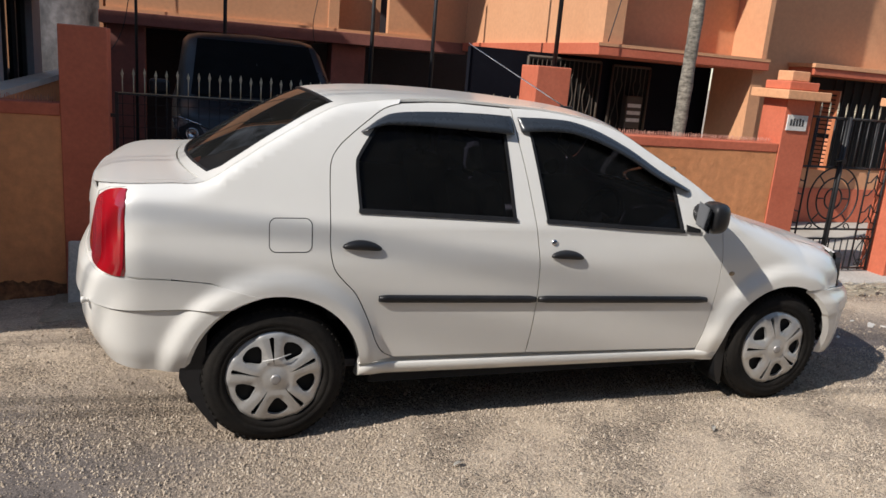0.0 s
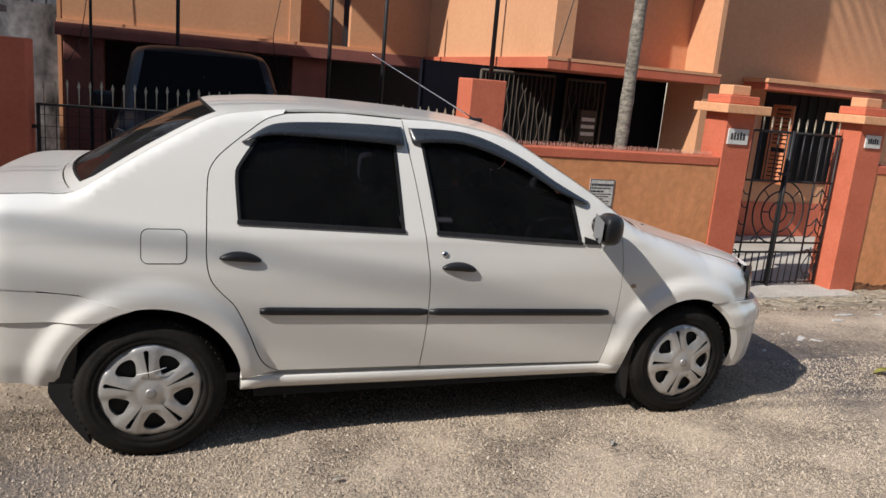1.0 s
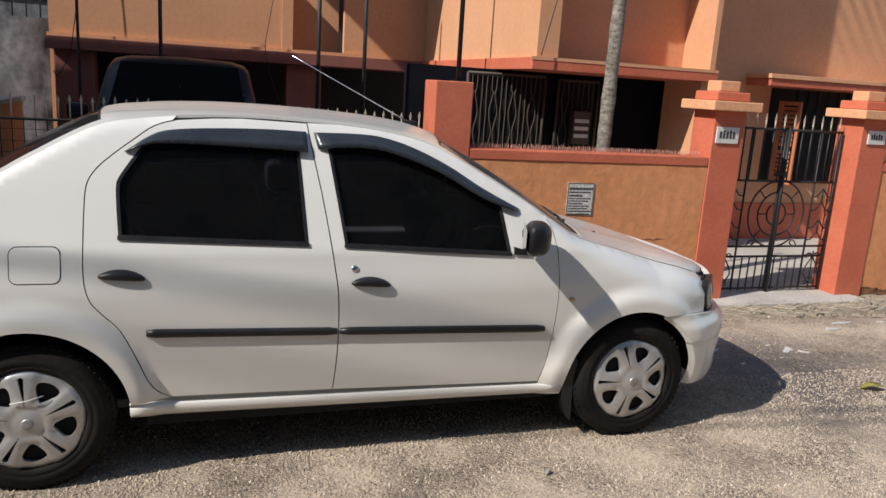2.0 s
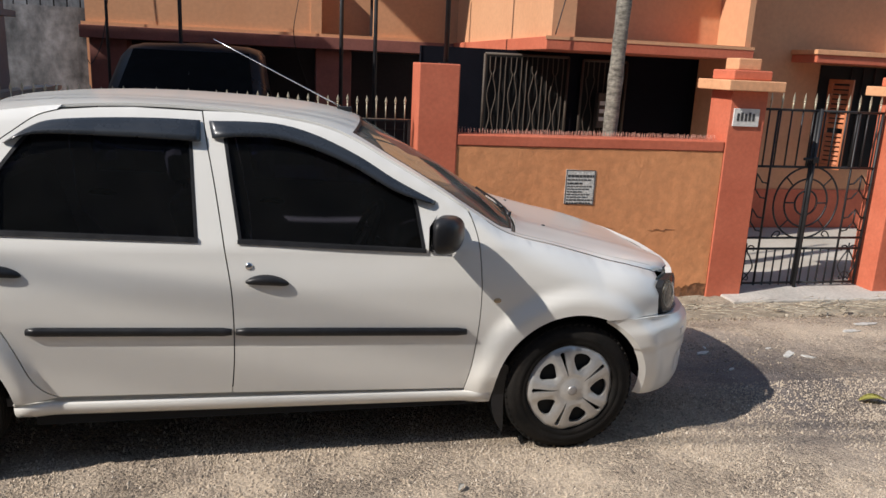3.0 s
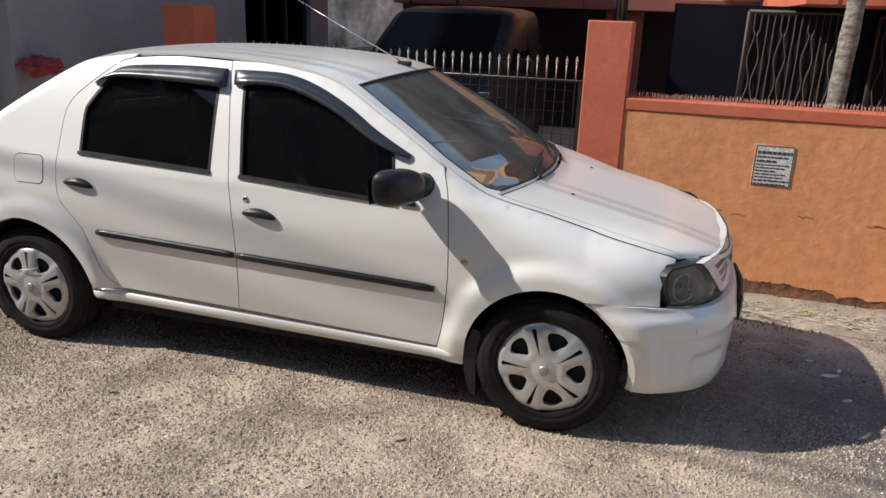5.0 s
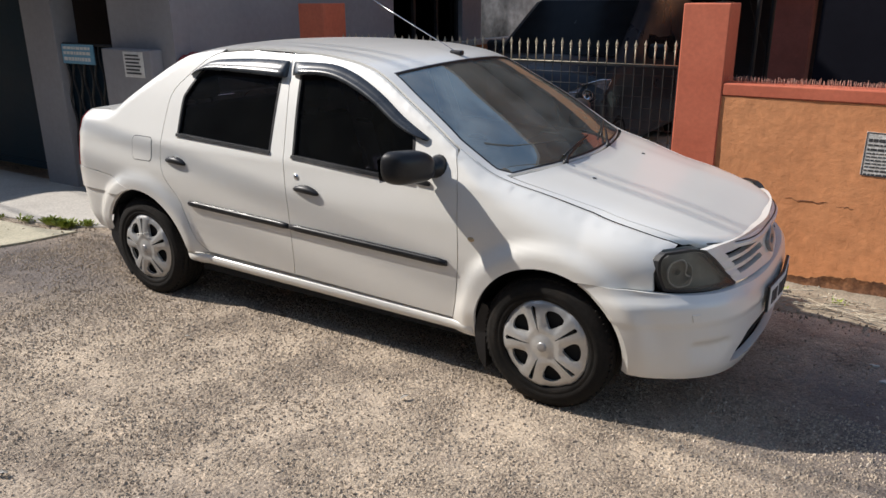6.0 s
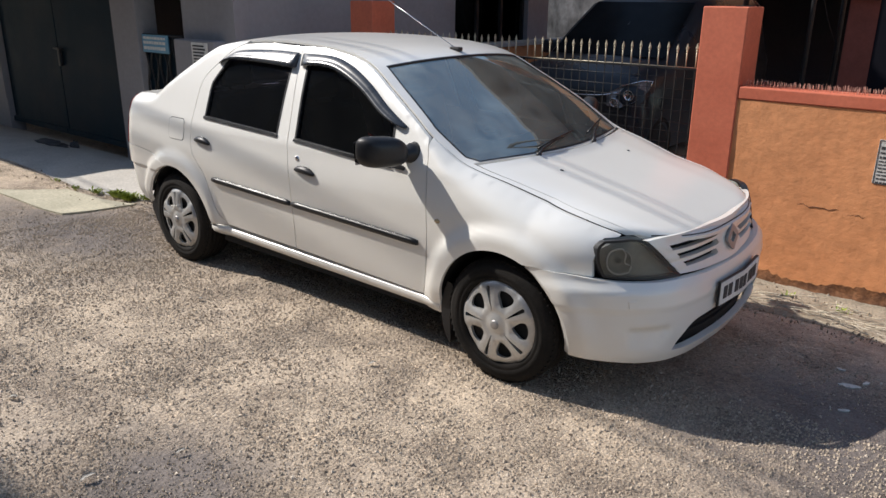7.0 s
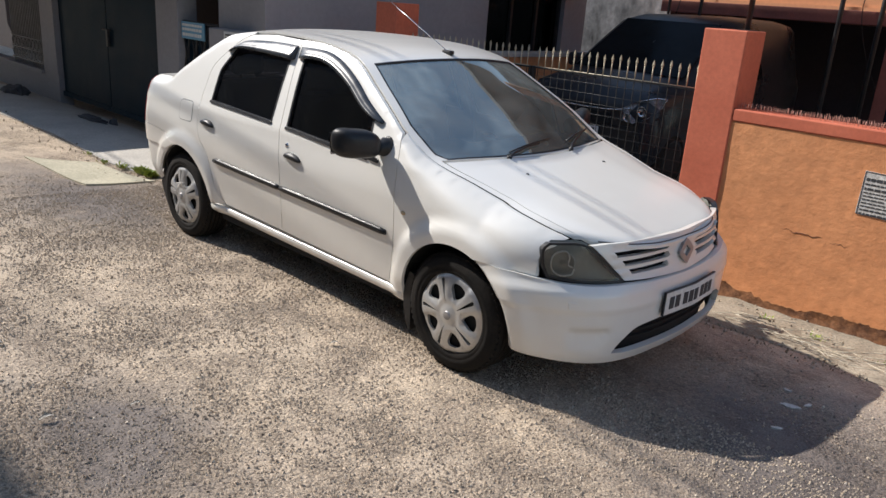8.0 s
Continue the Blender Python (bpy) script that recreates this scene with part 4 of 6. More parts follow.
for x in (-8.5, -5.6, -3.2):
    part("window", box(x, x + 1.2, 12.56, 12.599, 2.7, 4.2), LINER, bh, "dark unlit window")
# unseen house blocks across the road, behind the walk
# the first shades the road corner, the second darkens the side-glass reflections
for nm, x0, x1, y0, y1, h, mat in (("shade_house", -18.0, -6.5, -12.0, -5.05, 8.5, GREY_WALL), ("reflected_house", -6.4, 15.0, -20.0, -9.0, 11.5, GREY_WALL), ("far_house", 24.0, 32.0, -14.0, -6.5, 4.6, CONCRETE), ("west_house", -34.0, -22.0, -3.0, 6.0, 8.0, HOUSE)):
    h_ = thing(nm, ((x0 + x1) / 2, (y0 + y1) / 2, -0.1), "unseen plain house block across the lane", "house")
    part("wall_block", box(x0, x1, y0, y1, -0.2, h), mat, h_)
    part("parapet", box(x0 - 0.1, x1 + 0.1, y0 - 0.1, y1 + 0.1, h + 0.001, h + 0.12), GREY_WALL, h_)

# overhead cables along the lane
for y, z, r in ((-2.15, 5.5, 0.016), (-2.30, 5.52, 0.013), (-1.41, 5.5, 0.0095), (-1.29, 5.5, 0.008)):
    bm = bmesh.new()
    tube(bm, [(x, y - 0.095 * x, z + 0.0006 * (x + 3) ** 2) for x in np.linspace(-26, 30, 40)], r, 5)
    whole("overhead_cable", bm, IRON, "black cable slung along the lane", "cable", "overhead cables")

# ---- the white saloon car ----
CY = 0.87
PROF = smooth_table([(0.10, 0.790), (0.18, 0.810), (0.30, 0.835), (0.45, 0.853), (0.60, 0.8655), (0.73, 0.8715), (0.785, 0.870), (0.87, 0.8575), (0.95, 0.838), (1.02, 0.812), (1.2, 0.738), (1.38, 0.652), (1.52, 0.575)])
EDGE = smooth_table([(-0.80, 0.92), (-0.755, 0.980), (-0.71, 1.018), (-0.64, 1.047), (-0.55, 1.060), (-0.42, 1.067), (-0.29, 1.078), (-0.16, 1.158), (0.02, 1.272), (0.242, 1.394), (0.40, 1.427), (0.55, 1.444), (0.78, 1.456), (1.06, 1.450), (1.35, 1.430), (1.60, 1.378), (1.83, 1.258), (2.02, 1.150), (2.18, 1.050), (2.33, 0.967), (2.55, 0.907), (2.78, 0.840), (2.93, 0.805), (3.03, 0.776), (3.085, 0.757), (3.2, 0.70)])
ROUND = [(-0.8, 0.07), (-0.4, 0.07), (-0.2, 0.03), (0.2, 0.028), (1.6, 0.028), (2.1, 0.03), (2.4, 0.10), (2.75, 0.18), (3.1, 0.13)]
CROWN = [(-0.74, 0.0), (-0.3, 0.006), (0.0, 0.035), (0.3, 0.035), (0.8, 0.022), (1.3, 0.024), (1.65, 0.04), (2.25, 0.03), (2.55, 0.05), (2.85, 0.062), (3.0, 0.035), (3.085, 0.002)]
BOW = [(-0.74, -0.012), (-0.29, -0.10), (0.27, -0.05), (0.8, 0.0), (1.3, 0.03), (1.64, 0.09), (2.25, 0.13), (2.6, 0.14), (3.085, 0.228)]
NOSE = [(0.15, 3.37), (0.22, 3.385), (0.32, 3.395), (0.45, 3.395), (0.53, 3.38), (0.60, 3.352), (0.70, 3.338), (0.77, 3.315), (0.9, 3.25)]
TAIL = [(0.25, -0.70), (0.33, -0.75), (0.45, -0.80), (0.58, -0.815), (0.70, -0.80), (0.76, -0.755), (1.0, -0.745), (1.08, -0.715)]
XA, NF = 2.70, 2.6
XR, NR = -0.48, 2.7
WHEELS = {"front": (2.63, 0.28), "rear": (0.0, 0.275)}
ARCH = 0.352


def edge_z(x):
    return float(np.interp(x, *EDGE))


def shoulder(x, z):
    """How far the side draws in where it rounds over into the top."""
    R = table(ROUND, x)
    d = edge_z(x) - z
    if d >= R:
        return 0.0
    k = min(1.0, (R - max(d, 0)) / R)
    return R * (1 - math.sqrt(max(0.0, 1 - k * k)))


def flare(r, z):
    """The raised band round a wheel arch."""
    return 0.034 * (1 - sstep(0.405, 0.482, r)) * min(1, max(0, (z - 0.15) / 0.2))


def flank(x, z):
    """Half the car's width at a place of its side."""
    w = float(np.interp(z, *PROF))
    if x > XA:
        t = min(1.0, (x - XA) / (table(NOSE, z) - XA))
        w *= max(0.0, 1 - t ** NF) ** (1 / NF)
    if x < XR:
        t = min(1.0, (XR - x) / (XR - table(TAIL, z)))
        w *= max(0.0, 1 - t ** NR) ** (1 / NR)
    for cx, cz in WHEELS.values():
        r = math.hypot(x - cx, z - cz)
        w += flare(r, z)
    # a soft waist line below the windows
    w += 0.005 * math.exp(-((z - 0.925) / 0.025) ** 2)
    return w - shoulder(x, z)


def side(s, out=0.0):
    return lambda x, z: Vector((x, CY - s * (flank(x, z) + out), z))


HOOD = smooth_table([(2.30, 0.985), (2.40, 0.962), (2.5, 0.937), (2.78, 0.872), (2.95, 0.832), (3.08, 0.797), (3.2, 0.760), (3.29, 0.733), (3.35, 0.715)])


def top(x, v, lift=0.0):
    """The upper skin: x along the flank's edge, v from -1 to 1 across."""
    w = flank(x, edge_z(x))
    c = 1 - abs(v) ** 2.2
    k = sstep(2.5, 3.05, x)
    px = x + table(BOW, x) * (1 - abs(v) ** (2 + 1.6 * k))
    z = edge_z(x) + table(CROWN, x) * c
    h = sstep(2.22, 2.42, x)
    if h > 0:
        z = z * (1 - h) + h * (edge_z(x) + (float(np.interp(px, *HOOD)) - edge_z(x)) * (1 - abs(v) ** 2.6))
    return Vector((px, CY + v * w, z + lift))


def front(a, z, out=0.0):
    """Round the nose: a in degrees, 0 on the near flank, 180 on the far one."""
    r = radians(min(max(a, 0.0), 180.0))
    w = float(np.interp(z, *PROF))
    c, s = math.cos(r), math.sin(r)
    y = w * math.copysign(abs(c) ** (2 / NF), c)
    x = XA + (table(NOSE, z) - XA) * s ** (2 / NF)
    n = Vector((s ** 1.2, -math.copysign(abs(c) ** 1.2, c), 0)).normalized()
    return Vector((x, CY - y, z)) + n * out


def back(a, z, out=0.0):
    """Round the tail; below 0 or above 180 it runs on along the flanks, 5 mm a degree."""
    if a < 0 or a > 180:
        s = 1 if a < 0 else -1
        x = XR + 0.005 * (-a if a < 0 else a - 180)
        return Vector((x, CY - s * (flank(x, z) + out), z))
    r = radians(a)
    w = float(np.interp(z, *PROF))
    c, s = math.cos(r), math.sin(r)
    x = XR - (XR - table(TAIL, z)) * s ** (2 / NR)
    y = w * math.copysign(abs(c) ** (2 / NR), c)
    y -= math.copysign(min(abs(y), shoulder(x, z)), c) * abs(c)
    n = Vector((-s ** 1.2, -math.copysign(abs(c) ** 1.2, c), 0)).normalized()
    return Vector((x, CY - y, z)) + n * out


def inw(p):
    return Vector((0.0, CY - p.y, 0.0)).normalized() if abs(CY - p.y) > 0.05 else Vector((0, 0, -1))


def down(p):
    return Vector((0, 0, -1))


def core(p):
    return (Vector((1.3, CY, 0.5)) - p).normalized()


def mirrored(poly):
    return [(180 - a, b) for a, b in poly[::-1]]


def arc(c, r, a0, a1, n=18):
    return [(c[0] + r * math.cos(radians(a0 + (a1 - a0) * k / n)), c[1] + r * math.sin(radians(a0 + (a1 - a0) * k / n))) for k in range(n + 1)]


FDOOR_FRONT = curve([(2.147, 0.287), (2.172, 0.396), (2.187, 0.529), (2.194, 0.64), (2.192, 0.779), (2.177, 0.945), (2.150, 1.040)], 4)
B_LINE = curve([(1.170, 0.315), (1.181, 0.45), (1.184, 0.60), (1.178, 0.75), (1.160, 0.88), (1.118, 1.14), (1.085, 1.31), (1.064, 1.436)], 4)
RDOOR_REAR = curve([(0.545, 1.428), (0.461, 1.402), (0.381, 1.345), (0.304, 1.284), (0.252, 1.235), (0.220, 1.180), (0.212, 1.10), (0.210, 0.95), (0.211, 0.831), (0.230, 0.748), (0.275, 0.690), (0.330, 0.630), (0.385, 0.520), (0.430, 0.410), (0.468, 0.355), (0.520, 0.328)], 4)
R_WINDOW = curve([(0.340, 0.988), (0.332, 1.10), (0.330, 1.170), (0.342, 1.208), (0.405, 1.300), (0.440, 1.340)], 4) + [(1.020, 1.345), (1.047, 0.960)]
F_WINDOW = [(1.212, 0.955), (1.152, 1.345)] + curve([(1.28, 1.352), (1.42, 1.338), (1.55, 1.300), (1.68, 1.245), (1.83, 1.165), (1.905, 1.120)], 4) + [(1.916, 1.080), (1.943, 0.916)]
A_LINE = [(2.150, 1.040)] + [(x, edge_z(x) - 0.007) for x in np.linspace(2.135, 1.20, 24)] + [(1.064, 1.438)]


def build_car():
    car = thing("saloon_car", (1.3, CY, -0.02), "white four-door saloon car with dark tinted windows, parked on the road", "car")
    for s, sd in ((1, "near"), (-1, "far")):
        # door skins
        gap = 0.0025
        rd = RDOOR_REAR + B_LINE + [(0.80, edge_z(0.80) - 0.012), (0.68, edge_z(0.68) - 0.013)]
        fd = FDOOR_FRONT + A_LINE[1:] + B_LINE[::-1][1:]
        for name, outline, hole, handle_at, out in (("rear_door", rd, R_WINDOW, (0.345, 0.842), 0), ("front_door", fd, F_WINDOW, (1.315, 0.798), 0)):
            bm = bmesh.new()
            panel(bm, inset(outline, gap), side(s), 0.025 if s > 0 else 0.05, 0.02, [hole], inward=inw)
            door = part(name, bm, PAINT, car)
            bm = bmesh.new()
            panel(bm, inset(hole, -0.004), side(s, -0.014), 0.04, 0, inward=inw)
            part("window_glass", bm, SIDE_GLASS, door, "dark tinted window glass")
            bm = bmesh.new()
            panel(bm, inset(hole, -0.007), side(s, 0.0015), 0.03, 0.012, [inset(hole, 0.006)], inward=inw)
            part("window_seal", bm, BLACK_TRIM, door, "black rubber window seal")
            # waist moulding under the glass
            a, b = (hole[0], hole[-1])
            bm = bmesh.new()
            lo = [(a[0] - 0.010, a[1] - 0.010), (b[0] + 0.008, b[1] - 0.010), (b[0] + 0.008, b[1] + 0.005), (a[0] - 0.010, a[1] + 0.005)]
            panel(bm, lo, side(s, 0.008), 0.03, 0.010, inward=inw)
            part("waist_strip", bm, BLACK_TRIM, door, "black waist strip")
            # door handle: a flattened bow over a shallow cup
            hx, hz = handle_at
            bm = bmesh.new()
            bmesh.ops.create_uvsphere(bm, u_segments=28, v_segments=14, radius=1.0)
            for v in bm.verts:
                x, y, z = v.co
                zz = z * 0.021 + 0.012 * (1 - x * x) - 0.006
                px = hx + x * 0.085
                pz = hz + zz - 0.06 * x * 0.08
                v.co = side(s, 0.004 + max(0, -y) * 0.024 - max(0, y) * 0.01)(px, pz)
            for f in bm.faces:
                f.smooth = True
            bmesh.ops.recalc_face_normals(bm, faces=bm.faces)
            part("door_handle", bm, BLACK_TRIM, door, "black plastic pull handle")
            # rubbing strip
            bm = bmesh.new()
            x0, x1 = ((0.428, 1.176) if name == "rear_door" else (1.190, 2.137))
            zc = lambda x: 0.611 - 0.0285 * (x - 0.43)
            h = 0.0175
            n = 22
            xs = [x0 + (x1 - x0) * k / n for k in range(n + 1)]
            prof = [(-1.0, 0.0), (-0.85, 0.012), (-0.3, 0.017), (0.3, 0.017), (0.85, 0.012), (1.0, 0.0)]
            rows = [[bm.verts.new(side(s, o)(x, zc(x) + q * h * (0.72 if (k in (0, n)) else 1))) for q, o in prof] for k, x in enumerate(xs)]
            for r0, r1 in zip(rows, rows[1:]):
                for k in range(len(prof) - 1):
                    f = bm.faces.new((r0[k], r1[k], r1[k + 1], r0[k + 1]))
                    f.smooth = True
            bm.faces.new(rows[0])
            bm.faces.new(rows[-1][::-1])
            bmesh.ops.recalc_face_normals(bm, faces=bm.faces)
            part("rubbing_strip", bm, BLACK_TRIM, door, "black side rubbing strip")
            if name == "front_door":
                bm = bmesh.new()
                q = side(s)(1.245, 0.857)
                lathe(bm, [(0.0001, 0.006), (0.010, 0.006), (0.0145, 0.003), (0.0155, -0.004)], Matrix.Translation(q) @ Matrix.Rotation(radians(90 * s), 4, "X"), 20)
                part("door_lock", bm, CHROME, door, "round metal key lock")
        # rain visors over the windows
        for nm, lower, upper in (
            ("rear_rain_visor", curve([(0.352, 1.300), (0.42, 1.326), (0.50, 1.338), (0.70, 1.336), (0.90, 1.330), (1.062, 1.322)], 5), curve([(0.364, 1.310), (0.44, 1.362), (0.52, 1.389), (0.70, 1.402), (0.90, 1.406), (1.058, 1.402)], 5)),
            ("front_rain_visor", curve([(1.105, 1.335), (1.25, 1.345), (1.38, 1.336), (1.52, 1.296), (1.66, 1.238), (1.83, 1.146), (1.99, 1.095)], 5), curve([(1.090, 1.400), (1.25, 1.402), (1.38, 1.393), (1.52, 1.354), (1.68, 1.281), (1.83, 1.192), (1.998, 1.108)], 5)),
        ):
            bm = bmesh.new()
            n = len(lower)
            prof = [(0.0, 0.026), (0.10, 0.033), (0.42, 0.031), (0.50, 0.023), (0.62, 0.022), (0.9, 0.012), (1.0, 0.003)]
            rows = []
            for k, (a, b) in enumerate(zip(lower, upper)):
                taper = min(1.0, 0.25 + min(k, n - 1 - k) / 3.0) if nm[0] == "f" else min(1.0, 0.2 + k / 4.0, 0.6 + (n - 1 - k) / 2)
                rows.append([bm.verts.new(side(s, 0.004 + o * taper)(a[0] + (b[0] - a[0]) * q, a[1] + (b[1] - a[1]) * q)) for q, o in prof])
                rows[-1].insert(0, bm.verts.new(side(s, -0.004)(a[0], a[1] + 0.004)))
            for r0, r1 in zip(rows, rows[1:]):
                for k in range(len(r0) - 1):
                    f = bm.faces.new((r0[k], r1[k], r1[k + 1], r0[k + 1]))
                    f.smooth = k > 0
            bm.faces.new(rows[0])
            bm.faces.new(rows[-1][::-1])
            bmesh.ops.recalc_face_normals(bm, faces=bm.faces)
            part("rain_visor", bm, VISOR, car, "smoked plastic rain visor")
        # quarter panel with the rear arch
        q_top = [(x, edge_z(x)) for x in np.linspace(-0.69, 0.545, 34)]
        arch_r = arc(WHEELS["rear"], ARCH + 0.012, 2, 103, 22)
        quarter = q_top + RDOOR_REAR[1:] + [(0.47, 0.318), (0.36, 0.312)] + arch_r + [(-0.265, 0.692), (-0.416, 0.711), (-0.574, 0.722), (-0.577, 1.048), (-0.635, 1.036), (-0.685, 1.006)]
        bm = bmesh.new()
        panel(bm, inset(quarter, 0.002), side(s), 0.024 if s > 0 else 0.05, 0.018, inward=inw)
        quarter_ob = part("quarter_panel", bm, PAINT, car)
        # fuel flap
        if s > 0:
            bm = bmesh.new()
            c = (0.048, 0.886)
            fl = []
            for cx, cz, a0 in ((0.084, 0.066, 0), (-0.084, 0.066, 90), (-0.084, -0.066, 180), (0.084, -0.066, 270)):
                r = 0.026
                fl += arc((c[0] + cx - math.copysign(r, cx), c[1] + cz - math.copysign(r, cz)), r, a0, a0 + 90, 5)
            panel(bm, fl, side(s, 0.0022), 0.03, 0.006, inward=inw)
            part("fuel_flap", bm, PAINT, quarter_ob)
            bm = bmesh.new()
            panel(bm, inset(fl, -0.0035), side(s, 0.0008), 0.03, 0, [inset(fl, 0.0005)], inward=inw)
            part("flap_gap", bm, LINER, quarter_ob, "dark gap round the fuel flap")
        # front wing
        w_top = [(x, edge_z(x)) for x in np.linspace(2.142, 3.098, 31)]
        arch_f = arc(WHEELS["front"], ARCH, 62, 172, 22)
        wing = w_top + [(3.088, 0.724), (3.062, 0.706), (3.052, 0.66), (3.058, 0.588), (2.95, 0.600), (2.835, 0.606)] + arch_f[1:] + [(2.268, 0.215), (2.165, 0.218)] + FDOOR_FRONT
        bm = bmesh.new()
        panel(bm, inset(wing, 0.002), side(s), 0.022 if s > 0 else 0.05, 0.018, inward=inw)
        strip = [(2.33, 0.955), (2.6, 0.95), (2.85, 0.945), (2.98, 0.94), (3.06, 0.94), (3.112, 0.93), (3.110, 1.0), (3.03, 1.0), (2.8, 1.0), (2.5, 1.0), (2.22, 1.0), (2.26, 0.96)]
        panel(bm, [(a, -s * b) for a, b in strip], top, 0.02, 0, scale=(1, 0.8), inward=down)
        wing_ob = part("front_wing", bm, PAINT, car)
        bm = bmesh.new()
        bmesh.ops.create_uvsphere(bm, u_segments=16, v_segments=8, radius=1.0)
        for v in bm.verts:
            v.co = side(s, 0.001 - 0.008 * v.co.y)(2.264 + 0.017 * v.co.x, 0.700 + 0.011 * v.co.z)
        part("side_indicator", bm, AMBER, wing_ob, "small clear side indicator")
        # sill
        bm = bmesh.new()
        n = 30
        prof = [(0.330, -0.030), (0.296, -0.030), (0.292, -0.004), (0.284, 0.003), (0.262, 0.006), (0.245, 0.0), (0.232, -0.012), (0.222, -0.035), (0.215, -0.09)]
        rows = []
        for k in range(n + 1):
            x = 0.36 + (2.262 - 0.36) * k / n
            dz = -0.03 * (x - 0.36) / 1.9
            rows.append([bm.verts.new(side(s, o)(x, z + dz + 0.012)) for z, o in prof])
        for r0, r1 in zip(rows, rows[1:]):
            for k in range(len(prof) - 1):
                f = bm.faces.new((r0[k], r1[k], r1[k + 1], r0[k + 1]))
                f.smooth = True
        bm.faces.new(rows[0])
        bm.faces.new(rows[-1])
        bmesh.ops.recalc_face_normals(bm, faces=bm.faces)
        part("sill", bm, PAINT, car)
        # wheel wells and mud flaps
        for cx, cz in WHEELS.values():
            bm = bmesh.new()
            r = ARCH + 0.014
            ys = (CY - s * 0.842, CY - s * 0.55)
            ring = [[bm.verts.new((x, (CY - s * min(0.842, flank(x, z) - 0.015)) if k == 0 else y, z)) for x, z in arc((cx, cz), r, 0, 186, 24)] for k, y in enumerate(ys)]
            for k in range(24):
                bm.faces.new((ring[0][k], ring[0][k + 1], ring[1][k + 1], ring[1][k]))
            bm.faces.new(ring[1])
            part("wheel_well", bm, LINER, car)
            bm = bmesh.new()
            x0 = cx - (0.372 if cx > 1 else 0.40)
            pts = [(x0 + 0.05, 0.40), (x0 + 0.015, 0.28), (x0 + 0.03, 0.15), (x0 + 0.065, 0.085), (x0 + 0.075, 0.10), (x0 + 0.07, 0.26), (x0 + 0.085, 0.38)] if cx > 1 else [(x0 + 0.13, 0.50), (x0 + 0.02, 0.32), (x0 + 0.06, 0.20), (x0 + 0.155, 0.06), (x0 + 0.165, 0.075), (x0 + 0.10, 0.25), (x0 + 0.12, 0.38)]
            pts = curve(pts + pts[:1], 4)[:-1]
            a = [bm.verts.new((x, CY - s * 0.845, z)) for x, z in pts]
            b = [bm.verts.new((x + 0.01, CY - s * 0.66, z)) for x, z in pts]
            bm.faces.new(a)
            bm.faces.new(b[::-1])
            for k in range(len(pts)):
                bm.faces.new((a[k], a[(k + 1) % len(pts)], b[(k + 1) % len(pts)], b[k]))
            bmesh.ops.recalc_face_normals(bm, faces=bm.faces)
            part("mud_flap", bm, BLACK_TRIM, car, "black rubber mud flap")
        # tail lamp
        bm = bmesh.new()
        lamp = [(15, 0.722), (14.6, 0.90)] + curve([(14.8, 1.046), (22, 1.044), (34, 1.026), (43, 0.986), (49, 0.91), (54, 0.84), (56, 0.79), (48, 0.752), (34, 0.730), (18, 0.721)], 4)
        lamp = lamp if s > 0 else mirrored(lamp)
        panel(bm, lamp, lambda a, z: back(a, z, 0.006), 0.03, 0.02, scale=(0.008, 1), inward=core)
        part("tail_lamp", bm, TAIL_RED, car, "tall red tail lamp")
        # headlamp: black bowl, reflector and clear lens
        hl = curve([(31, 0.592), (29, 0.655), (29.3, 0.718), (32.5, 0.750)], 3) + curve([(43, 0.756), (49, 0.740), (56, 0.662), (63.5, 0.574)], 3) + curve([(62, 0.570), (50, 0.575), (38, 0.583)], 3)
        hl2 = hl if s > 0 else mirrored(hl)
        bm = bmesh.new()
        panel(bm, hl2, lambda a, z: front(a, z, -0.045), 0.04, 0, scale=(0.009, 1), inward=core)
        lamp_ob = part("headlamp", bm, LAMP_GREY, car, "clouded headlamp with black surround")
        bm = bmesh.new()
        panel(bm, inset([(a * 0.009, b) for a, b in hl2], 0.006), lambda a, z: front(a / 0.009, z, 0.0), 0.03, 0.0, inward=core)
        part("lens", bm, LAMP_GLASS, lamp_ob, "clouded clear lens")
        bm = bmesh.new()
        rim = [(a * 0.009, b) for a, b in hl2]
        panel(bm, rim, lambda a, z: front(a / 0.009, z, 0.001), 0.03, 0.03, [inset(rim, 0.010)], inward=core)
        part("surround", bm, BLACK_TRIM, lamp_ob)
        for a, z, r in ((37.5, 0.660, 0.054),):
            bm = bmesh.new()
            aa = a if s > 0 else 180 - a
            p0, p1 = front(aa, z, -0.040), front(aa, z, 0.02)
            m = Matrix.Translation(p0) @ (p1 - p0).to_track_quat("Z", "Y").to_matrix().to_4x4()
            lathe(bm, [(0.012, 0.012), (0.014, 0.002), (r * 0.6, 0.006), (r * 0.9, 0.020), (r, 0.032), (r * 1.04, 0.030)], m, 24)
            part("reflector", bm, LAMP_GREY, lamp_ob, "clouded reflector bowl")
            # the main reflector's D-shaped edge glint, laid on in white
            loop = curve([(41.5, 0.612), (37, 0.604), (33.5, 0.625), (32.8, 0.665), (34.5, 0.703), (39, 0.716), (40.5, 0.69), (40.0, 0.655), (42.3, 0.64), (41.5, 0.612)], 3)
            bm = bmesh.new()
            tube(bm, [front(q if s > 0 else 180 - q, h, -0.005) for q, h in loop], 0.0036, 6)
            part("edge_glint", bm, PAPER, lamp_ob, "D-shaped reflector glint drawn in white")
        # door mirror
        bm = bmesh.new()
        bmesh.ops.create_uvsphere(bm, u_segments=32, v_segments=20, radius=1.0)
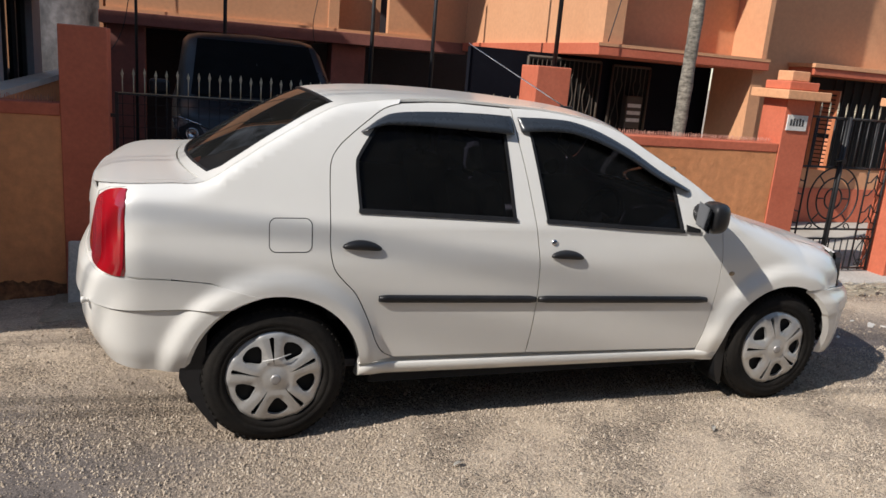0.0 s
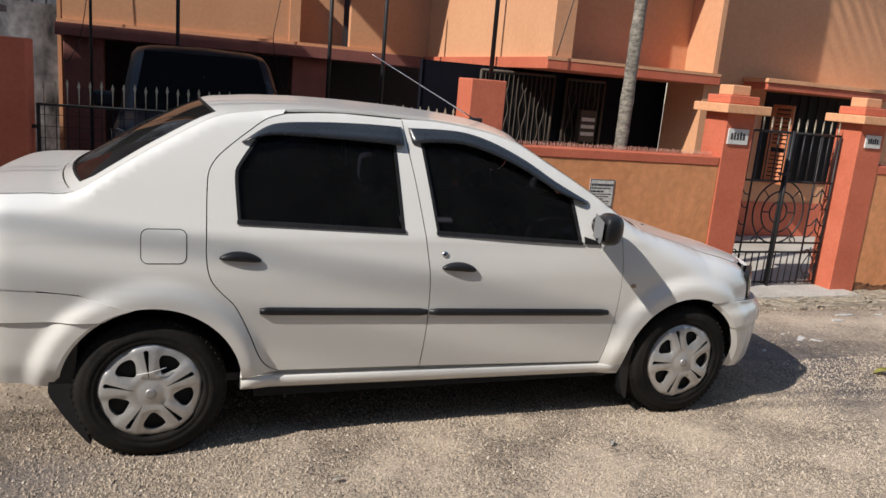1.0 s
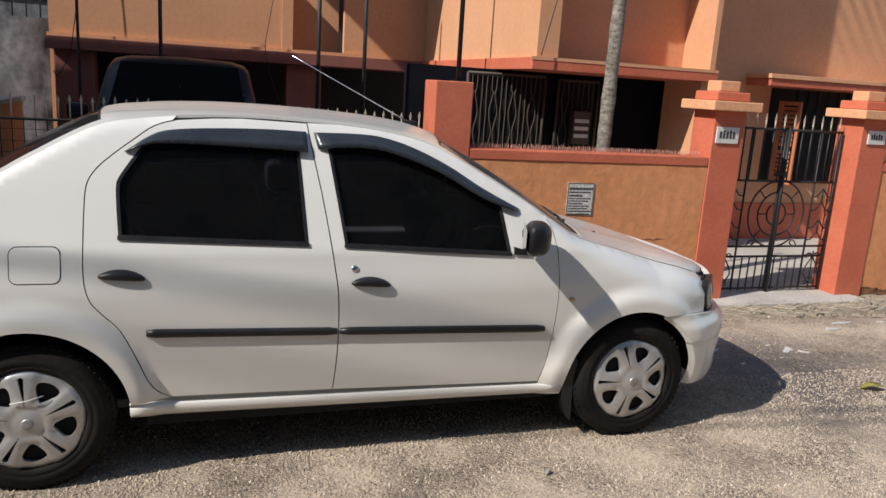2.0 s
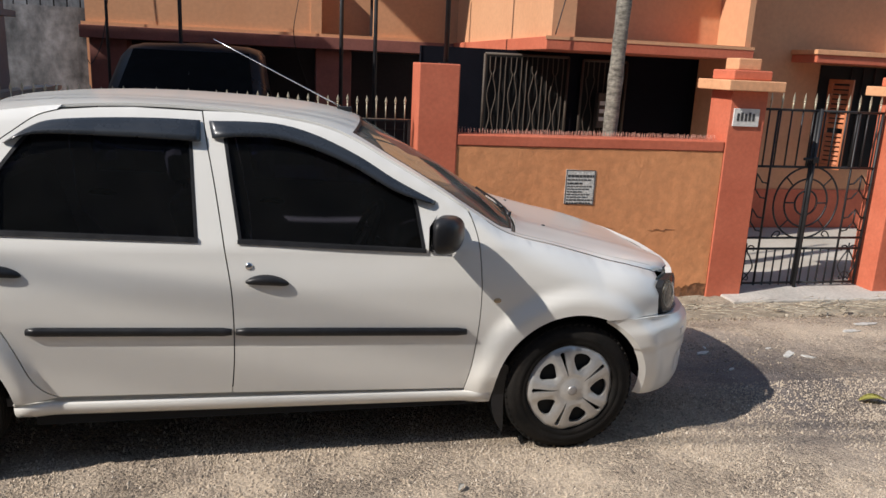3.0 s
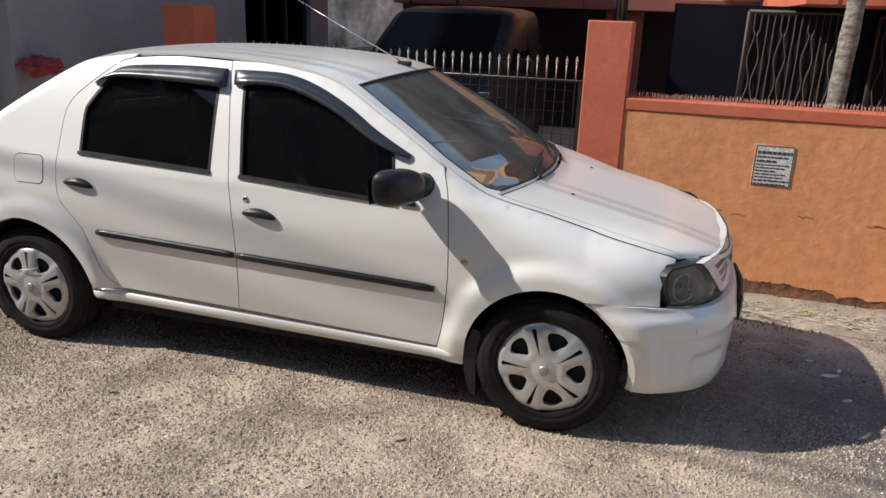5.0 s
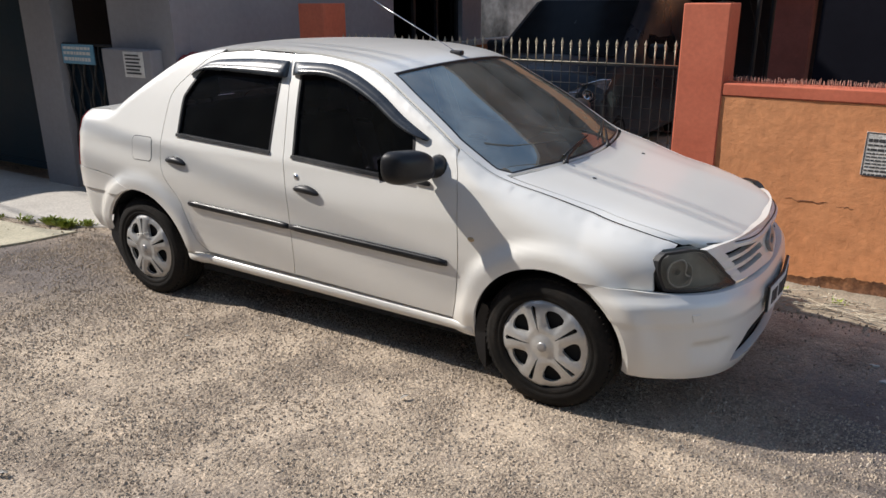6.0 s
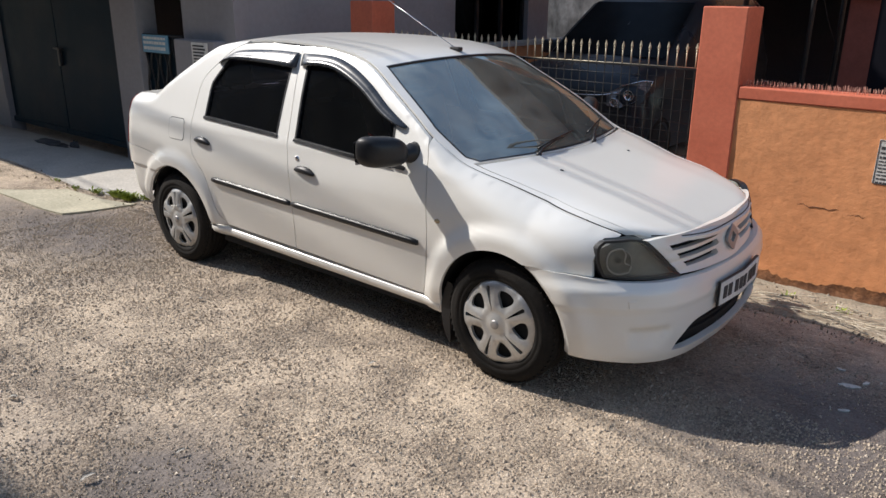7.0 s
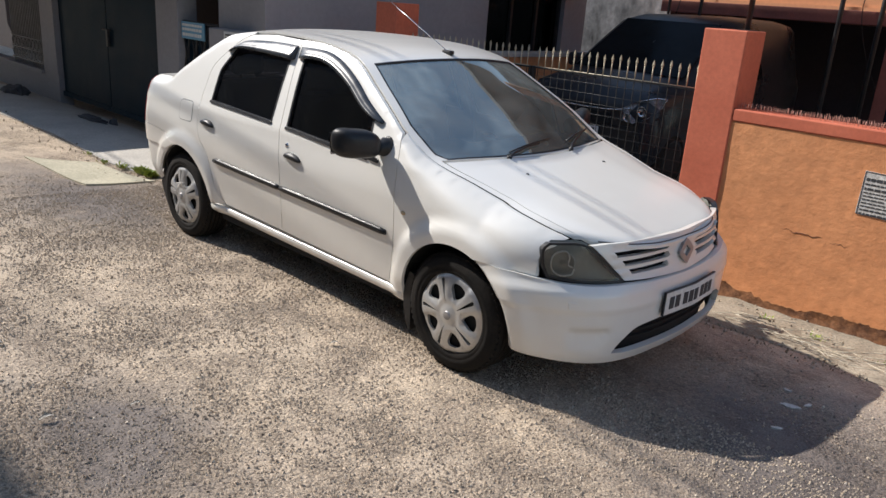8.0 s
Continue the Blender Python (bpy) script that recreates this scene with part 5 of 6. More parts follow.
        for v in bm.verts:
            x, y, z = v.co
            k = lambda q, e: math.copysign(abs(q) ** e, q)
            px = 0.048 * k(x, 0.75) + (0.026 if x > 0 else 0) * x
            py = 0.112 * k(y, 0.62)
            pz = 0.074 * k(z, 0.65) * (1 + 0.10 * -y)
            v.co = Vector((2.042 + px - 0.36 * (0.112 - py), CY - s * (0.975 - py), 1.012 + pz - 0.012 * y))
        for f in bm.faces:
            f.smooth = True
        bmesh.ops.recalc_face_normals(bm, faces=bm.faces)
        mir = part("door_mirror", bm, BLACK_TRIM, car, "black plastic door mirror")
        bm = bmesh.new()
        tube(bm, [(2.030, CY - s * 0.895, 0.985), (2.045, CY - s * 0.862, 0.985), (2.055, CY - s * 0.83, 0.99), (2.06, CY - s * 0.80, 0.99)], [0.030, 0.036, 0.050, 0.056], 16)
        part("arm", bm, BLACK_TRIM, mir)
        bm = bmesh.new()
        panel(bm, [(-0.095, -0.055), (0.09, -0.062), (0.10, 0.05), (-0.085, 0.06)], lambda u, w: Vector((1.9925 - 0.36 * (0.112 + u), CY - s * (0.975 + u), 1.012 + w)), 0.05, 0)
        part("mirror_glass", bm, MIRROR, mir, "mirror glass")
        # sail panel in front of the window
        bm = bmesh.new()
        panel(bm, [(1.963, 0.912), (2.04, 0.908), (2.04, 0.925), (1.963, 0.945)], side(s, 0.009), 0.02, 0.012, inward=inw)
        part("sail_panel", bm, BLACK_TRIM, car)
    # roof with pillars, cut for both screens
    bm = bmesh.new()
    xr = np.linspace(-0.285, 2.225, 56)
    outline = [(x, -1.0) for x in xr] + [(2.26, -0.965), (2.34, -0.955), (2.345, 0.0), (2.34, 0.955), (2.26, 0.965)] + [(x, 1.0) for x in xr[::-1]]
    ws = [(1.655, -0.915), (1.85, -0.93), (2.10, -0.945), (2.29, -0.945), (2.335, -0.90), (2.335, 0.90), (2.29, 0.945), (2.10, 0.945), (1.85, 0.93), (1.655, 0.915)]
    rw = [(0.262, -0.88), (0.05, -0.90), (-0.20, -0.91), (-0.245, -0.86), (-0.255, 0.0), (-0.245, 0.86), (-0.20, 0.91), (0.05, 0.90), (0.262, 0.88)]
    panel(bm, outline, top, 0.03, 0.012, [ws, rw], scale=(1, 0.75), inward=down)
    part("roof", bm, PAINT, car)
    for nm, hole, mat, lab in (("windscreen", ws, SCREEN_GLASS, "windscreen with a dusty film"), ("rear_screen", rw, REAR_GLASS, "dark tinted rear screen")):
        bm = bmesh.new()
        panel(bm, hole, lambda u, v: top(u, v, -0.006), 0.04, 0, scale=(1, 0.75), inward=down)
        g = part(nm, bm, mat, car, lab)
        bm = bmesh.new()
        h2 = [(a, b * 0.75) for a, b in hole]
        panel(bm, inset(h2, -0.003), lambda u, v: top(u, v / 0.75, 0.001), 0.03, 0.006, [inset(h2, 0.006)], inward=down)
        part("rubber_seal", bm, BLACK_TRIM, g, "black rubber seal")
    # bonnet
    bm = bmesh.new()
    bon = [(2.36, -0.945), (2.6, -0.945), (2.85, -0.94), (2.98, -0.935), (3.06, -0.935), (3.10, -0.925), (3.118, -0.88), (3.118, 0.88), (3.10, 0.925), (3.06, 0.935), (2.98, 0.935), (2.85, 0.94), (2.6, 0.945), (2.36, 0.945)]

    def bonnet(u, v):
        p = top(u, v)
        # two shallow creases run along the bonnet
        p.z += 0.006 * (1 / (1 + math.exp(-(0.62 - abs(v)) / 0.04))) - 0.004 * max(0.0, (u - 3.04) / 0.046) ** 2
        return p
    panel(bm, bon, bonnet, 0.022, 0.015, scale=(1, 0.78), inward=down)
    bonnet_ob = part("bonnet", bm, PAINT, car)
    # black tube added in place of the dark gap before the grille
    bm = bmesh.new()
    tube(bm, [bonnet(3.106, v) for v in np.linspace(-0.88, 0.88, 40)], 0.0032, 6)
    part("bonnet_shut_line", bm, BLACK_TRIM, bonnet_ob, "thin black tube for the bonnet shut line")
    # cowl under the windscreen
    bm = bmesh.new()
    panel(bm, [(2.325, -0.95), (2.385, -0.94), (2.385, 0.94), (2.325, 0.95)], lambda u, v: top(u, v, -0.016), 0.04, 0.0, scale=(1, 0.75), inward=down)
    cowl = part("cowl", bm, BLACK_TRIM, car, "black plastic cowl")
    for a, b, c in (((2.35, 0.30), (2.33, 0.36), (2.27, 0.68)), ((2.35, -0.42), (2.335, -0.36), (2.29, -0.02))):
        bm = bmesh.new()
        pa, pb, pc = top(*a, 0.002), top(*b, 0.014), top(*c, 0.008)
        tube(bm, [pa, pa.lerp(pb, 0.5), pb, pb.lerp(pc, 0.5) + Vector((0, 0, 0.008)), pc], [0.011, 0.009, 0.007, 0.005, 0.004], 8)
        rod(bm, pa - Vector((0, 0, 0.02)), pa + Vector((0, 0, 0.012)), 0.014, 12)
        arm = part("wiper", bm, BLACK_TRIM, car, "black wiper")
        bm = bmesh.new()
        e = top(c[0] + 0.030, c[1] - 0.36, 0.008)
        tube(bm, [e, pc.lerp(e, 0.5) + Vector((0, 0, 0.01)), top(c[0] - 0.02, c[1] + 0.16, 0.008)], 0.005, 6)
        part("blade", bm, BLACK_TRIM, arm)
    for v in (-0.5, 0.45):
        bm = bmesh.new()
        p = top(2.52, v, 0.006)
        bmesh.ops.create_uvsphere(bm, u_segments=10, v_segments=6, radius=0.008, matrix=Matrix.Translation(p) @ Matrix.Diagonal((1.4, 1, 0.6, 1)))
        part("washer_jet", bm, BLACK_TRIM, bonnet_ob)
    # boot lid
    bm = bmesh.new()
    bl = [(-0.292, -0.90), (-0.5, -0.91), (-0.64, -0.90), (-0.715, -0.86), (-0.735, -0.75), (-0.738, 0.75), (-0.715, 0.86), (-0.64, 0.90), (-0.5, 0.91), (-0.292, 0.90)]
    panel(bm, bl, top, 0.03, 0.012, scale=(1, 0.78), inward=down)
    panel(bm, [(57, 0.745), (55, 0.84), (50, 0.92), (44, 1.012), (136, 1.012), (130, 0.92), (125, 0.84), (123, 0.745)], back, 0.04, 0.012, scale=(0.01, 1), inward=core)
    boot = part("boot_lid", bm, PAINT, car)
    bm = bmesh.new()
    panel(bm, [(-14, 0.70), (-14, 1.056), (20, 1.054), (43, 1.020), (60, 1.002), (90, 0.996), (120, 1.002), (137, 1.020), (160, 1.054), (194, 1.056), (194, 0.70)], lambda a, z: back(a, z, -0.006), 0.04, 0, scale=(0.006, 1), inward=core)
    part("tail_panel", bm, PAINT, car)
    for v in (-1, 1):
        bm = bmesh.new()
        panel(bm, [(-0.285, 0.905 * v), (-0.5, 0.915 * v), (-0.66, 0.90 * v), (-0.725, 0.86 * v), (-0.735, 0.95 * v), (-0.72, 1.0 * v), (-0.66, 1.0 * v), (-0.5, 1.0 * v), (-0.285, 1.0 * v)], top, 0.02, 0, scale=(1, 0.8), inward=down)
        part("boot_gutter", bm, PAINT, car)
    bm = bmesh.new()
    for k in range(5):
        panel(bm, [(66 + k * 3.2, 0.93), (66 + k * 3.2, 0.955), (68.2 + k * 3.2, 0.955), (68.2 + k * 3.2, 0.93)], lambda a, z: back(a, z, 0.004), 0.03, 0.004, scale=(0.01, 1), inward=core)
    part("boot_badge", bm, CHROME, boot, "small chrome badge")
    # rear bumper
    half = curve([(-82, 0.637), (-43, 0.6875), (-12, 0.7065), (19, 0.7165), (34, 0.7165), (50, 0.730), (70, 0.738), (90, 0.738)], 4)
    arch_b = [(-(x - XR) / 0.005, z) for x, z in arc(WHEELS["rear"], ARCH + 0.012, 176, 104, 12)]
    low = curve([(90, 0.335), (60, 0.332), (20, 0.325), (0, 0.315), (-22, 0.305)], 4)
    up = half
    outline = up + [(180 - a, z) for a, z in up[::-1][1:]] + [(180 - a, z) for a, z in arch_b[::-1][1:]] + [(180 - a, z) for a, z in low[::-1]] + low[1:] + arch_b

    def bump_back(a, z, out=0.0):
        lowcut = max(0.0, 0.40 - z)
        return back(a, z, 0.002 + out - lowcut * 0.25)

    def clipped(poly, z0, above):
        """The part of an outline above or below a level."""
        out = []
        for p, q in zip(poly, poly[1:] + poly[:1]):
            pin, qin = (p[1] > z0) == above, (q[1] > z0) == above
            if pin:
                out.append(p)
            if pin != qin:
                k = (z0 - p[1]) / (q[1] - p[1])
                out.append((p[0] + (q[0] - p[0]) * k, z0))
        return out
    bm = bmesh.new()
    panel(bm, clipped(outline, 0.585, True), lambda a, z: bump_back(a, z, -0.001), 0.025, 0.02, scale=(0.006, 1), inward=core)
    panel(bm, clipped(outline, 0.580, False), lambda a, z: bump_back(a, z, -0.009), 0.025, 0.02, scale=(0.006, 1), inward=core)
    rb = part("rear_bumper", bm, PAINT, car)
    bm = bmesh.new()
    lathe(bm, [(0.008, 0.0), (0.008, 0.012), (0.014, 0.016), (0.014, 0.026), (0.0001, 0.028)], Matrix.Translation(back(40, 0.585)) @ Matrix.Rotation(radians(-90), 4, "Y"), 14)
    part("tow_knob", bm, PAINT, rb)
    # front bumper with its lower intake
    up = curve([(4.9, 0.603), (8, 0.606), (16, 0.602), (31, 0.588), (38, 0.579), (50, 0.571), (63, 0.566), (76, 0.556), (90, 0.552)], 4)
    arch_c = []
    for x, z in arc(WHEELS["front"], ARCH, -10, 62, 14):
        t = (x - XA) / (table(NOSE, z) - XA)
        arch_c.append((math.degrees(math.asin(min(1, max(0, t) ** (NF / 2)))), z))
    low = [(90, 0.185), (70, 0.186), (45, 0.195), (28, 0.208)]
    outline = up + [(180 - a, z) for a, z in up[::-1][1:]] + [(180 - a, z) for a, z in arch_c[::-1][1:]] + [(180 - a, z) for a, z in low[::-1]] + low[1:] + arch_c
    mouth = curve([(57, 0.245), (60, 0.295), (66, 0.350), (73, 0.366), (90, 0.372)], 3)
    mouth = mouth + [(180 - a, z) for a, z in mouth[::-1][1:]] + [(118, 0.238), (90, 0.232), (62, 0.238)]

    def bump_front(a, z, extra=0.0):
        p = front(a, z)
        r = math.hypot(p.x - WHEELS["front"][0], z - WHEELS["front"][1])
        e = min(a, 180 - a)
        o = 0.003 + extra + 0.7 * flare(r, z) * sstep(46, 14, e)
        # full corners, a crease at half height, a tucked-in lower edge
        o += (0.046 * sstep(0, 24, e) * sstep(84, 50, e) + 0.012 * sstep(55, 90, e)) * (0.45 + 0.55 * sstep(0.585, 0.53, z))
        o -= 0.007 * sstep(0.464, 0.448, z) * sstep(6, 16, e)
        o -= 0.22 * max(0.0, 0.235 - z)
        # moulded blank where a fog lamp would sit
        k = (z - 0.27) * 45
        o -= 0.019 * sstep(0.270, 0.284, z) * sstep(0.376, 0.364, z) * sstep(38, 41, e) * sstep(52.5 + k, 49.5 + k, e) * sstep(0.25, 0.36, z)
        return front(a, z, o)
    bm = bmesh.new()
    panel(bm, outline, bump_front, 0.015, 0.032, [mouth], scale=(0.009, 1), inward=core)
    fb = part("front_bumper", bm, PAINT, car)
    bm = bmesh.new()
    panel(bm, [(46, 0.15), (46, 0.40), (134, 0.40), (134, 0.15)], lambda a, z: front(a, z, -0.035), 0.05, 0, scale=(0.009, 1), inward=core)
    back_plate = part("intake_backing", bm, LINER, fb)
    for z in (0.285, 0.318):
        bm = bmesh.new()
        tube(bm, [front(a, z, -0.026) for a in range(54, 127, 6)], 0.006, 6)
        part("intake_bar", bm, LINER, fb)
    bm = bmesh.new()
    panel(bm, [(39, 0.475), (42, 0.475), (42, 0.505), (39, 0.505)], lambda a, z: bump_front(a, z, 0.004), 0.02, 0.006, scale=(0.009, 1), inward=core)
    part("tow_cover", bm, PAINT, fb)
    # grille: slotted white frame, dark behind, diamond emblem
    g = curve([(64.2, 0.572), (57, 0.665), (50.5, 0.738)], 3) + [(58, 0.744), (75, 0.744), (90, 0.742)]
    bot = curve([(90, 0.556), (78, 0.561), (64.2, 0.572)], 3)
    outline = g + [(180 - a, z) for a, z in g[::-1][1:]] + [(180 - a, z) for a, z in bot[::-1][1:-1]] + bot[:-1]
    slots = []
    for z0, z1, a0, a1, b0 in ((0.592, 0.620, 66.5, 85, 66), (0.634, 0.663, 63.5, 85.5, 62), (0.677, 0.706, 60, 85, 60)):
        c0, c1 = a0 + 1.2, a1 - 0.6
        slots.append([(c0, z0 + 0.004), (c1, z0), (c1, z1), (c0 - 1.2, z1 - 0.002)])
    slots += [mirrored(q) for q in slots]

    def grille(a, z):
        lift = 0.010 * math.exp(-((abs(a - 90)) / 5) ** 2)
        ridge = 0.008 * math.cos((z - 0.627) / 0.0425 * math.tau) * (1 if 0.58 < z < 0.72 and 5 < abs(a - 90) < 31 else 0)
        return front(a, z, lift - ridge - 0.010)
    bm = bmesh.new()
    panel(bm, outline, grille, 0.014, 0.03, slots, scale=(0.011, 1), inward=core)
    gr = part("grille", bm, PAINT, car, "white slotted radiator grille")
    bm = bmesh.new()
    panel(bm, [(58, 0.57), (55, 0.735), (125, 0.735), (122, 0.57)], lambda a, z: front(a, z, -0.055), 0.05, 0, scale=(0.011, 1), inward=core)
    part("grille_backing", bm, LINER, gr)
    bm = bmesh.new()
    dm = lambda k: [(90 + k * 2.0 * x, 0.648 + k * 0.062 * z) for x, z in ((0, 1), (1, 0.12), (1, -0.12), (0, -1), (-1, -0.12), (-1, 0.12))]
    panel(bm, dm(1.0), lambda a, z: front(a, z, 0.016), 0.02, 0.014, [dm(0.45)], scale=(0.011, 1), inward=core)
    part("emblem", bm, EMBLEM, gr, "diamond-shaped dull metal emblem")
    # number plate with plain bars for its characters
    pl = lambda a0, a1, z0, z1, o: panel(bmesh.new(), [(a0, z0), (a1, z0), (a1, z1), (a0, z1)], lambda a, z: front(a, z, 0.0) * 0 + Vector((3.438 + o - 0.0009 * abs(a - 90) ** 1.1 * 0.6, CY + (a - 90) * 0.01, z)), 0.04, 0.006, scale=(0.01, 1), inward=core)
    plate = part("number_plate", pl(65, 115, 0.388, 0.498, 0.0), PAPER, fb, "pale number plate")
    part("plate_frame", panel(bmesh.new(), [(64.5, 0.384), (115.5, 0.384), (115.5, 0.502), (64.5, 0.502)], lambda a, z: Vector((3.435 - 0.0009 * abs(a - 90) ** 1.1 * 0.6, CY + (a - 90) * 0.01, z)), 0.04, 0.012, [[(65.2, 0.390), (114.8, 0.390), (114.8, 0.496), (65.2, 0.496)]], scale=(0.01, 1), inward=core), BLACK_TRIM, plate)
    for a0, a1 in ((68, 71.6), (73, 76.6), (80, 83.6), (85, 88.6), (90, 93.6), (97, 100.6), (102, 105.6), (107, 110.6)):
        part("plate_mark", pl(a0, a1, 0.414, 0.474, 0.003), PRINT, plate)
    # underbody and cabin
    bm = bmesh.new()
    bx(bm, -0.62, 3.10, 0.34, 1.40, 0.225, 0.30)
    bx(bm, 0.42, 2.22, 0.06, 1.68, 0.20, 0.27)
    part("underbody", bm, LINER, car)
    bm = bmesh.new()
    bx(bm, -0.35, 2.20, 0.10, 1.64, 0.265, 0.30)
    bx(bm, -0.35, -0.25, 0.14, 1.60, 0.30, 0.93)
    part("cabin_floor", bm, SEAT_CLOTH, car)
    bm = bmesh.new()
    n = 14
    prof = [(2.26, 0.93), (2.12, 0.955), (1.95, 0.945), (1.86, 0.90), (1.84, 0.80), (1.90, 0.66), (2.05, 0.55)]
    rows = [[bm.verts.new((x + 0.05 * math.sin(math.pi * k / n), 0.14 + 1.46 * k / n, z + (0.03 if 3 <= k <= 5 and x < 2.0 and z > 0.85 else 0))) for x, z in prof] for k in range(n + 1)]
    for r0, r1 in zip(rows, rows[1:]):
        for k in range(len(prof) - 1):
            bm.faces.new((r0[k], r1[k], r1[k + 1], r0[k + 1])).smooth = True
    bm.faces.new(rows[0])
    bm.faces.new(rows[-1])
    bmesh.ops.recalc_face_normals(bm, faces=bm.faces)
    part("dashboard", bm, DASH, car, "grey plastic dashboard")
    bm = bmesh.new()
    c, ax = Vector((1.74, 0.50, 0.86)), Vector((-0.9, 0, 0.42)).normalized()
    q = ax.to_track_quat("Z", "Y").to_matrix()
    tube(bm, [c + q @ Vector((0.185 * math.cos(k * math.tau / 32), 0.185 * math.sin(k * math.tau / 32), 0)) for k in range(33)], 0.016, 8)
    for k in (0.25, 3.0, 4.7):
        rod(bm, c - ax * 0.03, c + q @ Vector((0.185 * math.cos(k), 0.185 * math.sin(k), 0)), 0.015, 8)
    rod(bm, c + ax * 0.005, c - ax * 0.05, 0.055, 16)
    rod(bm, c, c - ax * 0.3, 0.03, 12)
    part("steering_wheel", bm, BLACK_TRIM, car, "black steering wheel")
    for nm, x, ys, w in (("front_seat", 1.15, (0.47, 1.27), 0.25), ("rear_seat", 0.25, (0.87,), 0.62)):
        for y in ys:
            bm = bmesh.new()
            bx(bm, x - 0.02, x + 0.50, y - w, y + w, 0.42, 0.56, 0.05, 3)
            st = part(nm, bm, SEAT_CLOTH, car, "dark cloth seat")
            bm = bmesh.new()
            bx(bm, -0.075, 0.075, -w, w, 0.0, 0.62, 0.05, 3)
            bmesh.ops.transform(bm, matrix=Matrix.Translation((x, y, 0.50)) @ Matrix.Rotation(radians(-16), 4, "Y"), verts=bm.verts)
            part("backrest", bm, SEAT_CLOTH, st)
            for yy in ((y,) if w < 0.4 else (y - 0.38, y + 0.38)):
                bm = bmesh.new()
                bx(bm, -0.05, 0.05, -0.13, 0.13, 0.0, 0.17, 0.045, 3)
                rod(bm, (0, -0.06, -0.08), (0, -0.06, 0.04), 0.007)
                rod(bm, (0, 0.06, -0.08), (0, 0.06, 0.04), 0.007)
                bmesh.ops.transform(bm, matrix=Matrix.Translation((x - 0.185, yy, 1.12)) @ Matrix.Rotation(radians(-12), 4, "Y"), verts=bm.verts)
                part("headrest", bm, SEAT_CLOTH, st)
    # aerial
    bm = bmesh.new()
    p = top(1.60, -0.02, 0.0)
    bx(bm, p.x - 0.045, p.x + 0.03, p.y - 0.018, p.y + 0.018, p.z - 0.004, p.z + 0.022, 0.008, 2)
    aer = part("aerial", bm, BLACK_TRIM, car, "thin roof aerial")
    bm = bmesh.new()
    rod(bm, p + Vector((-0.005, 0, 0.01)), p + Vector((-0.62, 0, 0.31)), 0.0035, 6, 0.002)
    part("whip", bm, CHROME, aer)
    # wheels
    for cx, cz in WHEELS.values():
        for s in (1, -1):
            wheel(car, cx, cz, s)
    return car


